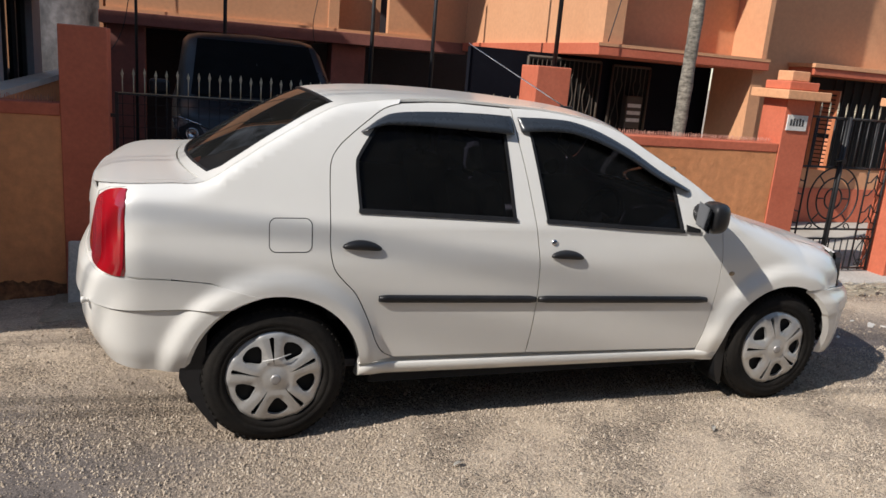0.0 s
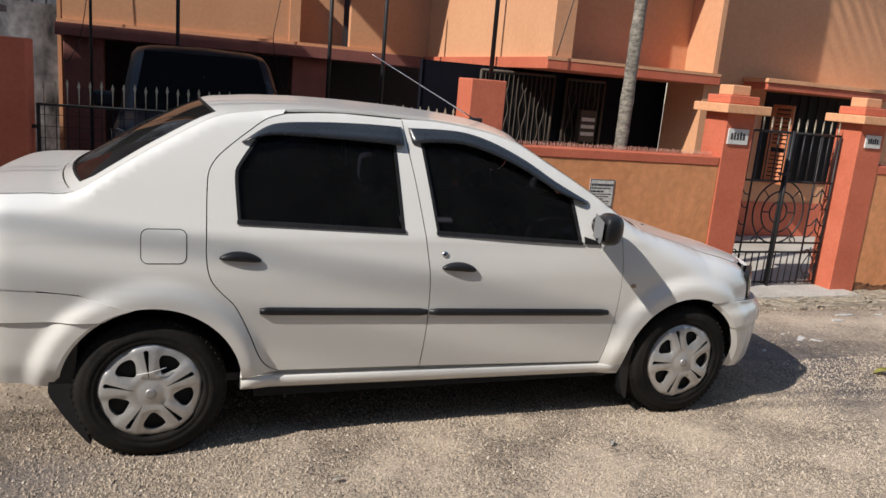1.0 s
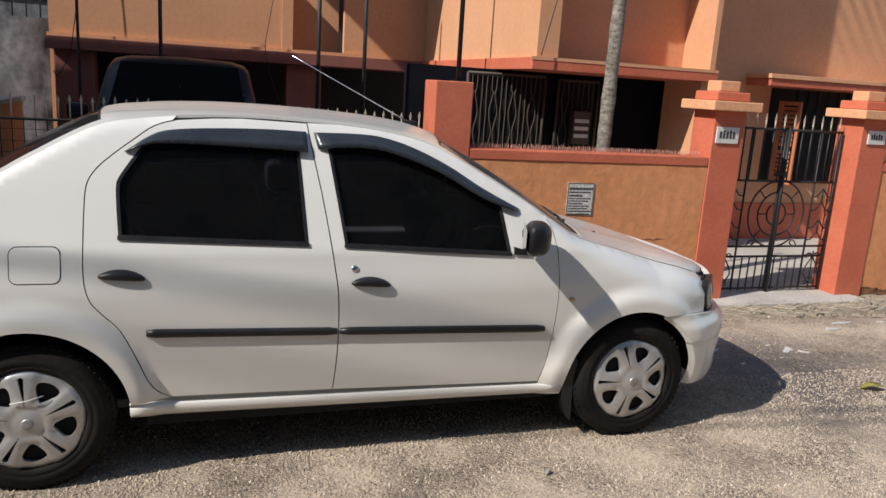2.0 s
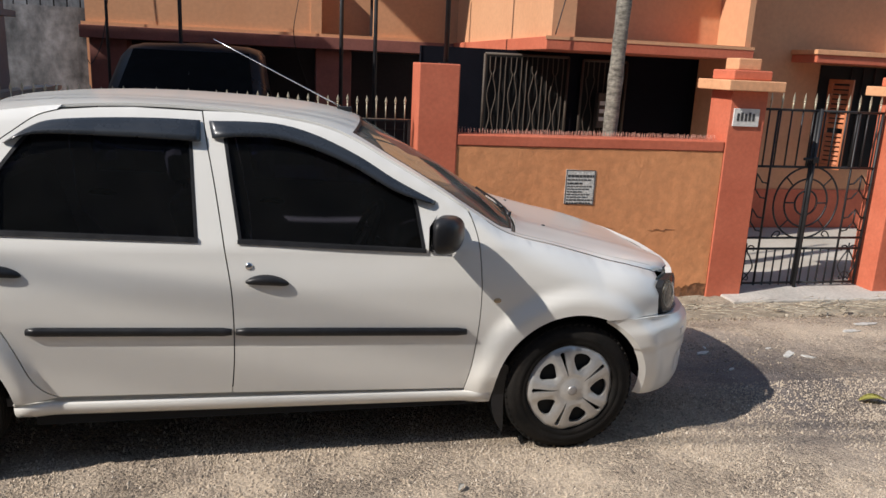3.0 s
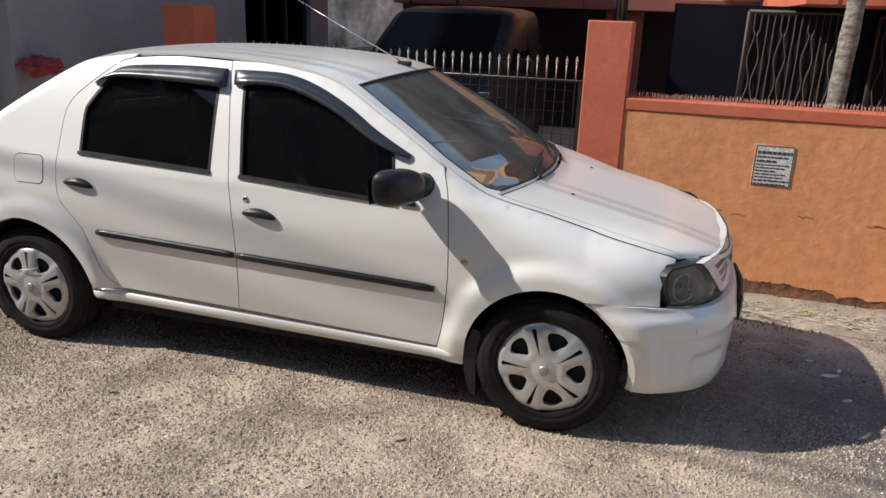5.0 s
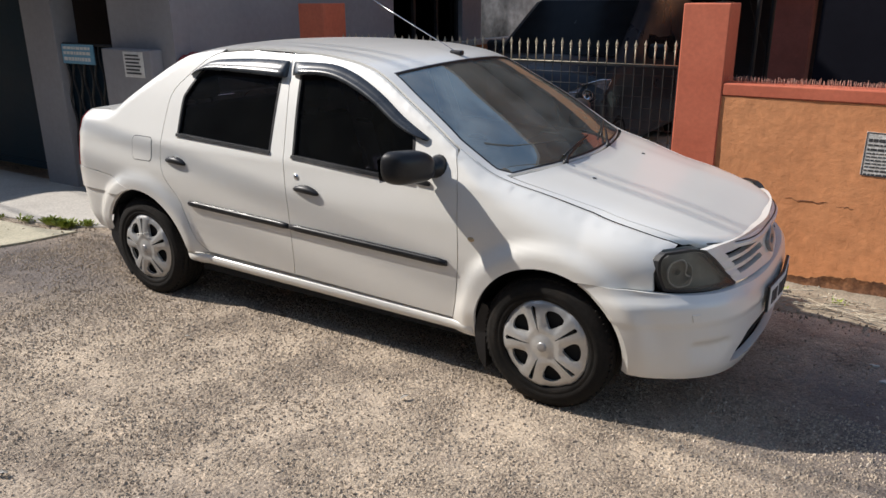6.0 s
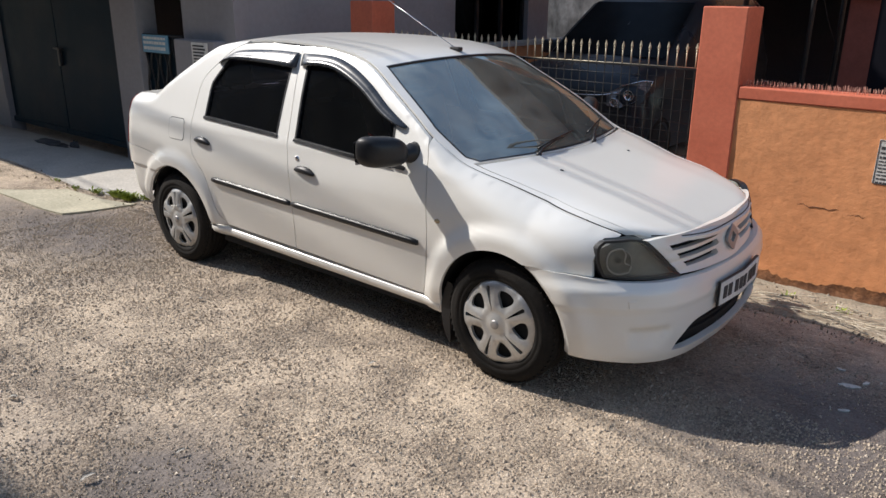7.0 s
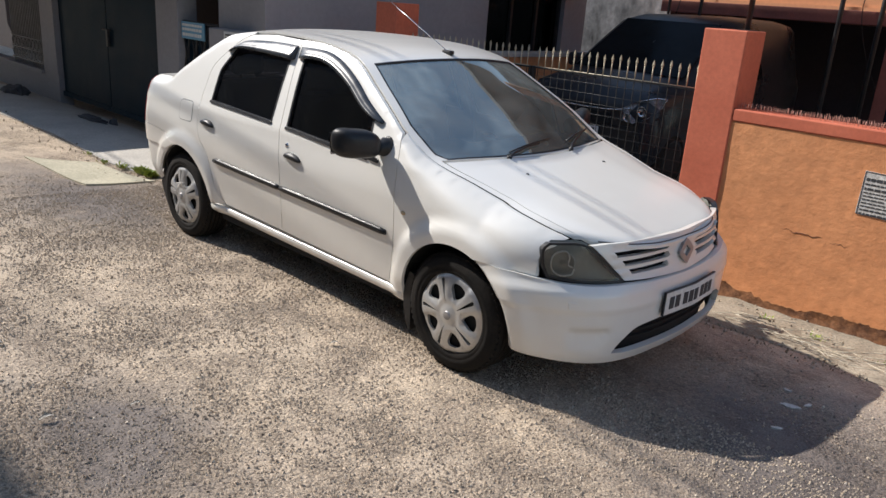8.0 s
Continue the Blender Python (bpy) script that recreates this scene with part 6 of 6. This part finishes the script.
def wheel(car, cx, cz, s):
    yf = CY - s * 0.868
    m = Matrix.Translation((cx, yf, cz)) @ Matrix.Rotation(radians(90 * s), 4, "X")
    bm = bmesh.new()
    R = 0.305
    prof = [(0.196, -0.16), (0.200, -0.010), (0.208, 0.000), (0.222, 0.006), (0.226, 0.003), (0.232, 0.007), (0.252, 0.008), (0.256, 0.005), (0.262, 0.006), (0.276, -0.002), (0.288, -0.012), (0.296, -0.024)]
    for k in range(5):
        y = -0.03 - k * 0.030
        prof += [(R, y), (R, y - 0.022), (R - 0.008, y - 0.023), (R - 0.008, y - 0.029)]
    prof += [(0.29, -0.185), (0.26, -0.195), (0.2, -0.185)]
    lathe(bm, prof, m, 64)
    # the tread's cross cuts
    for k in range(60):
        a = k * math.tau / 60
        rot = m @ Matrix.Rotation(a, 4, "Z")
        for y0 in (-0.028, -0.165):
            c = bmesh.ops.create_cube(bm, size=1.0, matrix=rot @ Matrix.Translation((R - 0.0105, 0, y0)) @ Matrix.Rotation(0.35, 4, "X") @ Matrix.Diagonal((0.008, 0.019, 0.026, 1)))
    ob = part("wheel", bm, RUBBER, car, "worn dusty tyre on a silver wheel cover")
    # cover: disc with five broad openings and five slots
    RC = 0.203
    turn = {True: 0.0, False: 60.0}[cx > 1]

    def dish(u, v):
        r = math.hypot(u, v)
        h = 0.004 + 0.020 * (1 - (r / RC) ** 2) - 0.007 * math.exp(-((r - 0.055) / 0.020) ** 2)
        h -= max(0.0, r - 0.188) * 0.7
        # the spokes stand proud of the openings' floor
        d = abs((math.degrees(math.atan2(v, u)) - turn + 360 * 2 + 36) % 72 - 36)
        if r > 0.07:
            h -= 0.010 * sstep(24, 12, d) * sstep(0.07, 0.10, r)
        return m @ Vector((u, v, h))
    polar = lambda r, a: (r * math.cos(radians(a)), r * math.sin(radians(a)))
    holes = []
    for k in range(5):
        a = 72 * k + turn
        holes.append(curve([polar(0.089, a), polar(0.094, a + 6), polar(0.115, a + 13), polar(0.140, a + 17), polar(0.160, a + 15), polar(0.168, a + 7), polar(0.170, a), polar(0.168, a - 7), polar(0.160, a - 15), polar(0.140, a - 17), polar(0.115, a - 13), polar(0.094, a - 6), polar(0.089, a)], 3)[:-1])
        b = a + 36
        holes.append([polar(0.066, b - 0.6), polar(0.066, b + 0.6), polar(0.12, b + 2.6), polar(0.178, b + 3.4), polar(0.184, b), polar(0.178, b - 3.4), polar(0.12, b - 2.6)])
    bm = bmesh.new()
    panel(bm, [polar(RC, k * 5) for k in range(72)], dish, 0.010 if s > 0 else 0.02, 0.016, holes, inward=lambda p: (m.to_3x3() @ Vector((0, 0, -1))))
    cover = part("wheel_cover", bm, SILVER, ob, "scuffed silver plastic wheel cover")
    bm = bmesh.new()
    lathe(bm, [(0.0001, 0.031), (0.017, 0.031), (0.021, 0.029), (0.023, 0.020)], m, 24)
    part("centre_cap", bm, EMBLEM, cover)
    bm = bmesh.new()
    lathe(bm, [(0.0001, -0.022), (0.199, -0.022)], m, 32)
    part("steel_rim", bm, LINER, ob, "dark steel rim behind the cover")
    if cx < 1 and s > 0:
        bm = bmesh.new()
        tube(bm, [m @ Vector((-0.055, 0.085, 0.024)), m @ Vector((0.0, 0.095, 0.03)), m @ Vector((0.06, 0.110, 0.02))], 0.002, 6)
        part("cable_tie", bm, PAPER, cover, "white cable tie")


build_car()

# ---- black car behind the gate ----


def build_suv():
    suv = thing("parked_suv", (0.42, 5.9, 0.0), "black compact car parked behind the gate", "car")
    cx, g = 0.42, -0.005
    # sections from nose to tail: y, lower half-width, waist half-width, roof half-width, bottom, waist height, top
    secs = [(4.28, 0.68, 0.70, 0.62, 0.34, 0.62, 0.80), (4.34, 0.79, 0.81, 0.72, 0.26, 0.70, 0.93), (4.48, 0.83, 0.85, 0.76, 0.22, 0.78, 1.00), (4.75, 0.83, 0.85, 0.76, 0.20, 0.90, 1.06), (4.98, 0.84, 0.86, 0.76, 0.20, 0.97, 1.09), (5.08, 0.84, 0.86, 0.75, 0.20, 1.00, 1.13), (5.52, 0.84, 0.86, 0.72, 0.20, 1.03, 1.42), (5.95, 0.84, 0.86, 0.68, 0.20, 1.05, 1.69), (6.25, 0.84, 0.86, 0.68, 0.20, 1.05, 1.745), (7.4, 0.84, 0.86, 0.68, 0.20, 1.06, 1.76), (7.9, 0.82, 0.84, 0.60, 0.22, 1.06, 1.74), (8.05, 0.78, 0.80, 0.56, 0.30, 1.04, 1.45)]
    bm = bmesh.new()
    rings = []
    for y, a, b, c, z0, z1, z2 in secs:
        pts = [(a - 0.06, z0), (a, z0 + 0.08), (b, z1 - 0.25), (b, z1 - 0.08), (b - 0.03, z1), (c + 0.06, z2 - 0.10), (c, z2 - 0.035), (c - 0.14, z2), (0.0, z2 + 0.02)]
        pts = pts + [(-x, z) for x, z in pts[::-1][1:]]
        rings.append([bm.verts.new((cx + x, y, g + z)) for x, z in pts])
    for r0, r1 in zip(rings, rings[1:]):
        for k in range(len(r0) - 1):
            bm.faces.new((r0[k], r0[k + 1], r1[k + 1], r1[k])).smooth = True
    bm.faces.new(rings[0])
    bm.faces.new(rings[-1])
    bmesh.ops.recalc_face_normals(bm, faces=bm.faces)
    part("body", bm, SUV_PAINT, suv)

    def quad(name, pts, mat, parent, label="", d=0.012):
        b = bmesh.new()
        v = [b.verts.new(p) for p in pts]
        b.faces.new(v)
        bmesh.ops.solidify(b, geom=b.faces[:], thickness=d)
        return part(name, b, mat, parent, label)
    z = lambda h: g + h
    quad("windscreen", [(cx - 0.68, 5.03, z(1.130)), (cx + 0.68, 5.03, z(1.130)), (cx + 0.60, 5.90, z(1.680)), (cx - 0.60, 5.90, z(1.680))], SUV_TINT, suv)
    for s in (-1, 1):
        quad("side_window", [(cx + s * 0.845, 5.55, z(1.10)), (cx + s * 0.845, 6.7, z(1.10)), (cx + s * 0.69, 6.7, z(1.66)), (cx + s * 0.69, 6.05, z(1.66))], SUV_TINT, suv)
        # headlamp: dim housing, two bowls and a bright edge trim
        rim = [(0.46, 4.262, 0.70), (0.60, 4.262, 0.685), (0.74, 4.300, 0.75), (0.83, 4.415, 0.86), (0.85, 4.450, 0.95), (0.78, 4.385, 0.955), (0.60, 4.305, 0.90), (0.45, 4.270, 0.82)]
        lamp = quad("headlamp", [(cx + s * x, y, z(h)) for x, y, h in rim], SUV_LAMP, suv, "clear headlamp with chrome bowls")
        for x, y, h, r in ((0.54, 4.262, 0.740, 0.040), (0.68, 4.290, 0.815, 0.050)):
            b = bmesh.new()
            m = Matrix.Translation((cx + s * x, y, z(h))) @ Matrix.Rotation(radians(90 + 12 * s), 4, "X")
            lathe(b, [(0.0001, -0.02), (r * 0.5, -0.012), (r * 0.9, 0.006), (r, 0.016), (r * 1.1, 0.012)], m, 20)
            part("bulb_bowl", b, CHROME, lamp)
        b = bmesh.new()
        tube(b, [(cx + s * x, y - 0.016, z(h)) for x, y, h in rim[3:7]], 0.007, 6)
        part("lamp_trim", b, CHROME, lamp)
        # crease and corner blank of the bumper
        b = bmesh.new()
        tube(b, [(cx + s * x, y, z(h)) for x, y, h in ((0.30, 4.285, 0.63), (0.55, 4.285, 0.645), (0.72, 4.315, 0.70), (0.82, 4.40, 0.76))], 0.010, 8)
        part("bumper_crease", b, SUV_PAINT, suv)
        b = bmesh.new()
        bx(b, min(cx + s * 0.50, cx + s * 0.66), max(cx + s * 0.50, cx + s * 0.66), 4.285, 4.33, z(0.36), z(0.48), 0.02, 3)
        part("corner_blank", b, LINER, suv)
        b = bmesh.new()
        bx(b, cx + s * 0.98 - 0.10, cx + s * 0.98 + 0.10, 5.42, 5.52, z(1.08), z(1.24), 0.04, 3)
        part("mirror", b, SUV_PAINT, suv)
        for y in (4.75, 7.25):
            b = bmesh.new()
            m = Matrix.Translation((cx + s * 0.84, y, z(0.32))) @ Matrix.Rotation(radians(90 * s), 4, "Y")
            lathe(b, [(0.19, 0.0), (0.22, 0.01), (0.29, 0.0), (0.32, -0.04), (0.32, -0.17), (0.2, -0.2)], m, 32)
            w = part("wheel", b, RUBBER, suv)
            b = bmesh.new()
            lathe(b, [(0.0001, 0.01), (0.10, 0.012), (0.19, 0.0)], m, 24)
            part("rim", b, LINER, w)
    gr = part("grille", box(cx - 0.34, cx + 0.34, 4.262, 4.285, z(0.64), z(0.76), 0.01), LINER, suv)
    b = bmesh.new()
    tube(b, curve([(cx - 0.56, 4.285, z(0.83)), (cx - 0.40, 4.262, z(0.80)), (cx - 0.15, 4.258, z(0.785)), (cx + 0.15, 4.258, z(0.785)), (cx + 0.40, 4.262, z(0.80)), (cx + 0.56, 4.285, z(0.83))], 4), 0.007, 8)
    part("chrome_bar", b, CHROME, suv, "thin curved chrome bar")
    b = bmesh.new()
    for k in (-1, 1):
        tube(b, [(cx + k * 0.010, 4.250, z(0.715 + k * 0.038)), (cx - k * 0.045, 4.250, z(0.715 + k * 0.008)), (cx + k * 0.030, 4.250, z(0.715 - k * 0.002))], 0.011, 6)
    part("emblem", b, CHROME, gr, "small chrome emblem")
    pl = part("number_plate", box(cx - 0.22, cx + 0.22, 4.255, 4.270, z(0.50), z(0.60), 0.004), PAPER, suv, "white number plate")
    for k in range(8):
        x = cx - 0.19 + k * 0.048
        part("plate_mark", box(x, x + 0.03, 4.252, 4.2555, z(0.52), z(0.58)), PRINT, pl)
    part("lower_intake", box(cx - 0.5, cx + 0.5, 4.285, 4.33, z(0.30), z(0.44), 0.02), LINER, suv)


build_suv()

# ---- small things on the ground ----


def blob_stone(bm, x, y, z, r, seed):
    q = Matrix.Translation((x, y, z)) @ Euler((seed * 2.1, seed * 3.7, seed * 5.3)).to_matrix().to_4x4() @ Matrix.Diagonal((r, r * (0.6 + 0.4 * math.sin(seed * 9)), r * (0.45 + 0.2 * math.cos(seed * 7)), 1))
    v = [bm.verts.new(q @ Vector(p)) for p in ((1, 0, 0.1), (-0.9, 0.15, 0), (0.1, 1, 0), (0, -0.95, 0.1), (0.1, 0, 1), (0, 0.1, -1))]
    for a, b, c in ((0, 2, 4), (2, 1, 4), (1, 3, 4), (3, 0, 4), (2, 0, 5), (1, 2, 5), (3, 1, 5), (0, 3, 5)):
        bm.faces.new((v[a], v[b], v[c]))


def scatter(name, n, xr, yr, rr, cluster, mat, label, category, seed, lift=0.3):
    rnd = random.Random(seed)
    bm = bmesh.new()
    k = 0
    while k < n:
        x, y = rnd.uniform(*xr), rnd.uniform(*yr)
        if noise.noise(Vector((x * cluster, y * cluster, seed))) * 0.9 + 0.42 < rnd.random():
            continue
        r = rr[0] + (rr[1] - rr[0]) * rnd.random() ** 3
        blob_stone(bm, x, y, ground_z(x, y) + wavy(x, y) + r * lift, r, rnd.random() * 9)
        k += 1
    return whole(name, bm, mat, label, category, kind="stuff")


scatter("road_gravel", 17000, (-2.6, 5.4), (-2.2, 1.9), (0.0030, 0.0110), 1.5, GRAVEL, "loose grey gravel strewn on the road", "gravel", 4, 0.45)


def fine_grit(n, xr, yr, rr, seed):
    """Grains of the road's surface: low four-sided points, too many to count."""
    rng = np.random.default_rng(seed)
    x, y = rng.uniform(*xr, n), rng.uniform(*yr, n)
    keep = np.array([noise.noise(Vector((a * 1.9, b * 1.9, seed))) * 0.8 + noise.noise(Vector((a * 6, b * 6, seed))) * 0.5 + 0.55 for a, b in zip(x, y)]) > rng.random(n)
    x, y = x[keep], y[keep]
    z = np.array([ground_z(a, b) + wavy(a, b) for a, b in zip(x, y)])
    r = rr[0] + (rr[1] - rr[0]) * rng.random(len(x)) ** 2.5
    turn = rng.random(len(x)) * math.tau
    co = np.zeros((len(x), 5, 3))
    for k in range(4):
        q = r * rng.uniform(0.7, 1.3, len(x))
        co[:, k] = np.stack([x + q * np.cos(turn + k * math.pi / 2), y + q * np.sin(turn + k * math.pi / 2), z - 0.002], 1)
    co[:, 4] = np.stack([x + r * 0.3, y, z + r * rng.uniform(0.7, 1.5, len(x))], 1)
    base = np.arange(len(x))[:, None, None] * 5
    faces = (np.array([[0, 1, 4], [1, 2, 4], [2, 3, 4], [3, 0, 4]])[None] + base).reshape(-1, 3)
    me = bpy.data.meshes.new("road_grit")
    me.from_pydata(co.reshape(-1, 3).tolist(), [], faces.tolist())
    me.materials.append(GRAVEL)
    tagged(new("road_grit", me), "fine pale and dark grit on the worn road", "gravel", kind="stuff")


fine_grit(190000, (-1.6, 4.9), (-2.1, 0.6), (0.0028, 0.0092), 6)
scatter("verge_rubble", 4200, (2.9, 8.5), (1.85, 2.72), (0.004, 0.019), 2.5, RUBBLE, "small rubble and stones along the wall", "rubble", 8, 0.9)
scatter("apron_rubble", 420, (-6.5, -1.6), (0.42, 0.74), (0.004, 0.020), 2.5, RUBBLE, "small rubble along the apron edge", "rubble", 9, 0.9)

# white splashes and scraps on the road
random.seed(21)


def splash(x, y, size, ang):
    bm = bmesh.new()
    n = 14
    pts = []
    for k in range(n):
        a = k * math.tau / n
        r = size * (0.55 + 0.45 * random.random())
        pts.append((x + r * math.cos(a) * math.cos(ang) - 0.38 * r * math.sin(a) * math.sin(ang), y + r * math.cos(a) * math.sin(ang) + 0.38 * r * math.sin(a) * math.cos(ang)))
    panel(bm, pts, lambda u, v: Vector((u, v, ground_z(u, v) + wavy(u, v) + 0.007)), 0.03, 0.006)
    whole("lime_mark", bm, SPLASH, "white lime splash dried on the asphalt", "stain", "road splashes")


for x, y, q, a in ((4.50, 0.98, 0.085, 0.7), (4.60, 0.93, 0.05, -0.6), (4.42, 1.08, 0.035, 0.3), (3.93, 1.04, 0.055, 0.2), (3.99, 1.12, 0.03, 1.2), (3.86, 1.20, 0.028, 0.2), (3.97, 0.78, 0.03, 0.5), (5.25, 1.35, 0.10, 0.2), (5.55, 1.55, 0.13, 0.1), (5.9, 1.5, 0.08, 0.4), (4.95, 0.55, 0.03, 0.2)):
    splash(x, y, q, a)


def leaf(x, y, z, size, ang, mat, label):
    bm = bmesh.new()
    rows = []
    for k in range(9):
        t = k / 8
        w = size * 0.22 * math.sin(math.pi * min(1, t * 1.05)) ** 0.8
        zc = z + 0.006 + size * 0.12 * math.sin(t * 3.0) + 0.01 * t
        rows.append([bm.verts.new((x + size * (t - 0.5) * math.cos(ang) - s * w * math.sin(ang), y + size * (t - 0.5) * math.sin(ang) + s * w * math.cos(ang), zc + abs(s) * w * 0.35)) for s in (-1, 0, 1)])
    for a, b in zip(rows, rows[1:]):
        for k in range(2):
            bm.faces.new((a[k], b[k], b[k + 1], a[k + 1])).smooth = True
    bmesh.ops.solidify(bm, geom=bm.faces[:], thickness=0.0012)
    whole("fallen_leaf", bm, mat, label, "leaf", "fallen leaves")


leaf(4.50, 0.27, ground_z(4.5, 0.27) + 0.004, 0.16, -0.35, LEAF_YELLOW, "yellow-green fallen leaf on the road")
for x, y, q, a in ((5.55, 1.98, 0.17, 0.1), (5.80, 2.05, 0.15, 0.5), (5.25, 2.12, 0.12, -0.4), (6.10, 1.75, 0.16, 0.2), (4.25, 2.10, 0.10, 0.8), (4.62, 2.32, 0.12, -0.2), (3.55, 2.25, 0.09, 1.1), (6.6, 2.2, 0.15, 0.7)):
    leaf(x, y, ground_z(x, y) + 0.03, q, a, LEAF_DRY, "curled dry leaf on the verge")
for x, y, q, a in ((1.10, -1.55, 0.06, 0.5), (2.04, -1.30, 0.05, 1.3), (0.72, -0.35, 0.05, 0.2), (2.08, -0.27, 0.05, 0.9), (1.93, -1.62, 0.07, 1.45)):
    leaf(x, y, ground_z(x, y) + 0.003, q, a, SPLASH, "pale scrap lying on the road")


def weed(x, y, n, size, seed, mat=None):
    rnd = random.Random(seed)
    w = thing("weed_tuft", (x, y, ground_z(x, y)), "small green weed growing at the slab edge", "weed", "weeds")
    bm = bmesh.new()
    for k in range(n):
        a, l = rnd.random() * math.tau, size * (0.5 + rnd.random())
        b = Vector((x + rnd.gauss(0, size * 0.7), y + rnd.gauss(0, size * 0.35), ground_z(x, y) + 0.01))
        tip = b + Vector((math.cos(a) * l * 0.8, math.sin(a) * l * 0.8, l * (0.4 + 0.5 * rnd.random())))
        sd = Vector((-math.sin(a), math.cos(a), 0)) * l * 0.16
        m_ = b.lerp(tip, 0.6) + Vector((0, 0, l * 0.12))
        v = [bm.verts.new(p) for p in (b, m_ - sd, tip, m_ + sd)]
        bm.faces.new(v)
    part("leaves", bm, mat or WEED, w)


for k, (x, y, n, q) in enumerate(((-2.28, 0.72, 130, 0.06), (-2.05, 0.70, 160, 0.065), (-2.55, 0.66, 60, 0.045), (-2.85, 0.60, 40, 0.04), (-1.85, 0.78, 90, 0.05), (-3.3, 0.62, 24, 0.035), (4.05, 2.40, 24, 0.035), (3.60, 2.45, 22, 0.035), (3.25, 2.52, 18, 0.03))):
    weed(x, y, n, q, k + 40)

# dry straw along the verge
rnd = random.Random(77)
bm = bmesh.new()
for k in range(420):
    x, y, a, l = rnd.uniform(3.0, 7.6), rnd.gauss(2.22, 0.13), rnd.gauss(0.05, 0.5), rnd.uniform(0.05, 0.22)
    z = ground_z(x, y) + 0.045 + 0.02 * rnd.random()
    rod(bm, (x, y, z), (x + l * math.cos(a), y + l * math.sin(a), z + rnd.uniform(-0.01, 0.02)), 0.0022, 4)
whole("dry_straw", bm, LEAF_DRY, "dry straw and stalks lying along the wall foot", "straw", kind="stuff")

# slab leaning on the gate pillar, cloth bundles by the grey gate
ls = thing("leaning_slab", (-1.0, 2.5, -0.2), "grey stone slab leaning against the red pillar", "slab")
bm = box(-1.10, -0.88, -0.025, 0.025, 0.0, 0.46, 0.012, 2)
for v in bm.verts:
    v.co.x += 0.03 * noise.noise(v.co * 5)
bmesh.ops.transform(bm, matrix=Matrix.Translation((0, 2.50, -0.225)) @ Matrix.Rotation(radians(-20), 4, "X"), verts=bm.verts)
part("stone", bm, CONCRETE, ls)


def crumpled(x, y, sx, sy, h, mat, label, seed):
    bm = bmesh.new()
    bmesh.ops.create_icosphere(bm, subdivisions=4, radius=1.0)
    for v in bm.verts:
        k = 1 + 0.5 * noise.noise(v.co * 2.2 + Vector((seed, 0, 0))) + 0.2 * noise.noise(v.co * 6)
        v.co = Vector((x + v.co.x * sx * k, y + v.co.y * sy * k, ground_z(x, y) + 0.02 + max(-0.02, v.co.z * h * k)))
    for f in bm.faces:
        f.smooth = True
    whole("crumpled_rag", bm, mat, label, "rags", "rags by the gate")


crumpled(-8.2, 1.45, 0.30, 0.16, 0.11, SEAT_CLOTH, "dark crumpled rag heap on the apron", 1)
crumpled(-5.55, 1.55, 0.34, 0.12, 0.035, SEAT_CLOTH, "dark crumpled rag lying by the green gate", 5)
crumpled(-5.25, 1.72, 0.07, 0.05, 0.07, SEAT_CLOTH, "small dark rag bundle by the green gate", 9)

# thin service wires on the house front
for pts in ([(-0.9, 8.85, 3.2), (-1.0, 8.8, 2.3), (-1.1, 8.8, 1.75), (-1.25, 8.8, 1.45), (-1.32, 8.85, 1.5)], [(1.75, 8.9, 3.2), (1.6, 8.85, 2.4), (1.55, 8.85, 1.95), (1.7, 8.9, 1.4), (1.9, 8.95, 1.0)], [(4.35, 4.55, 3.2), (4.2, 4.53, 2.6), (4.05, 4.5, 2.0)]):
    bm = bmesh.new()
    tube(bm, curve(pts, 6), 0.006, 5)
    whole("service_wire", bm, IRON, "thin dark wire hanging on the house front", "wire", "service wires")

# red cloth bundle hung at the corner of the grey house
bm = bmesh.new()
bmesh.ops.create_icosphere(bm, subdivisions=4, radius=1.0)
for v in bm.verts:
    k = 1 + 0.45 * noise.noise(v.co * 2.4 + Vector((3, 0, 0))) + 0.22 * noise.noise(v.co * 6)
    v.co = Vector((-1.78 + v.co.x * 0.17 * k, 2.03 + v.co.y * 0.11 * k, 1.165 + v.co.z * 0.075 * k))
for f in bm.faces:
    f.smooth = True
whole("red_cloth", bm, RED_CLOTH, "crumpled dark red cloth hung on the grey house corner", "cloth")
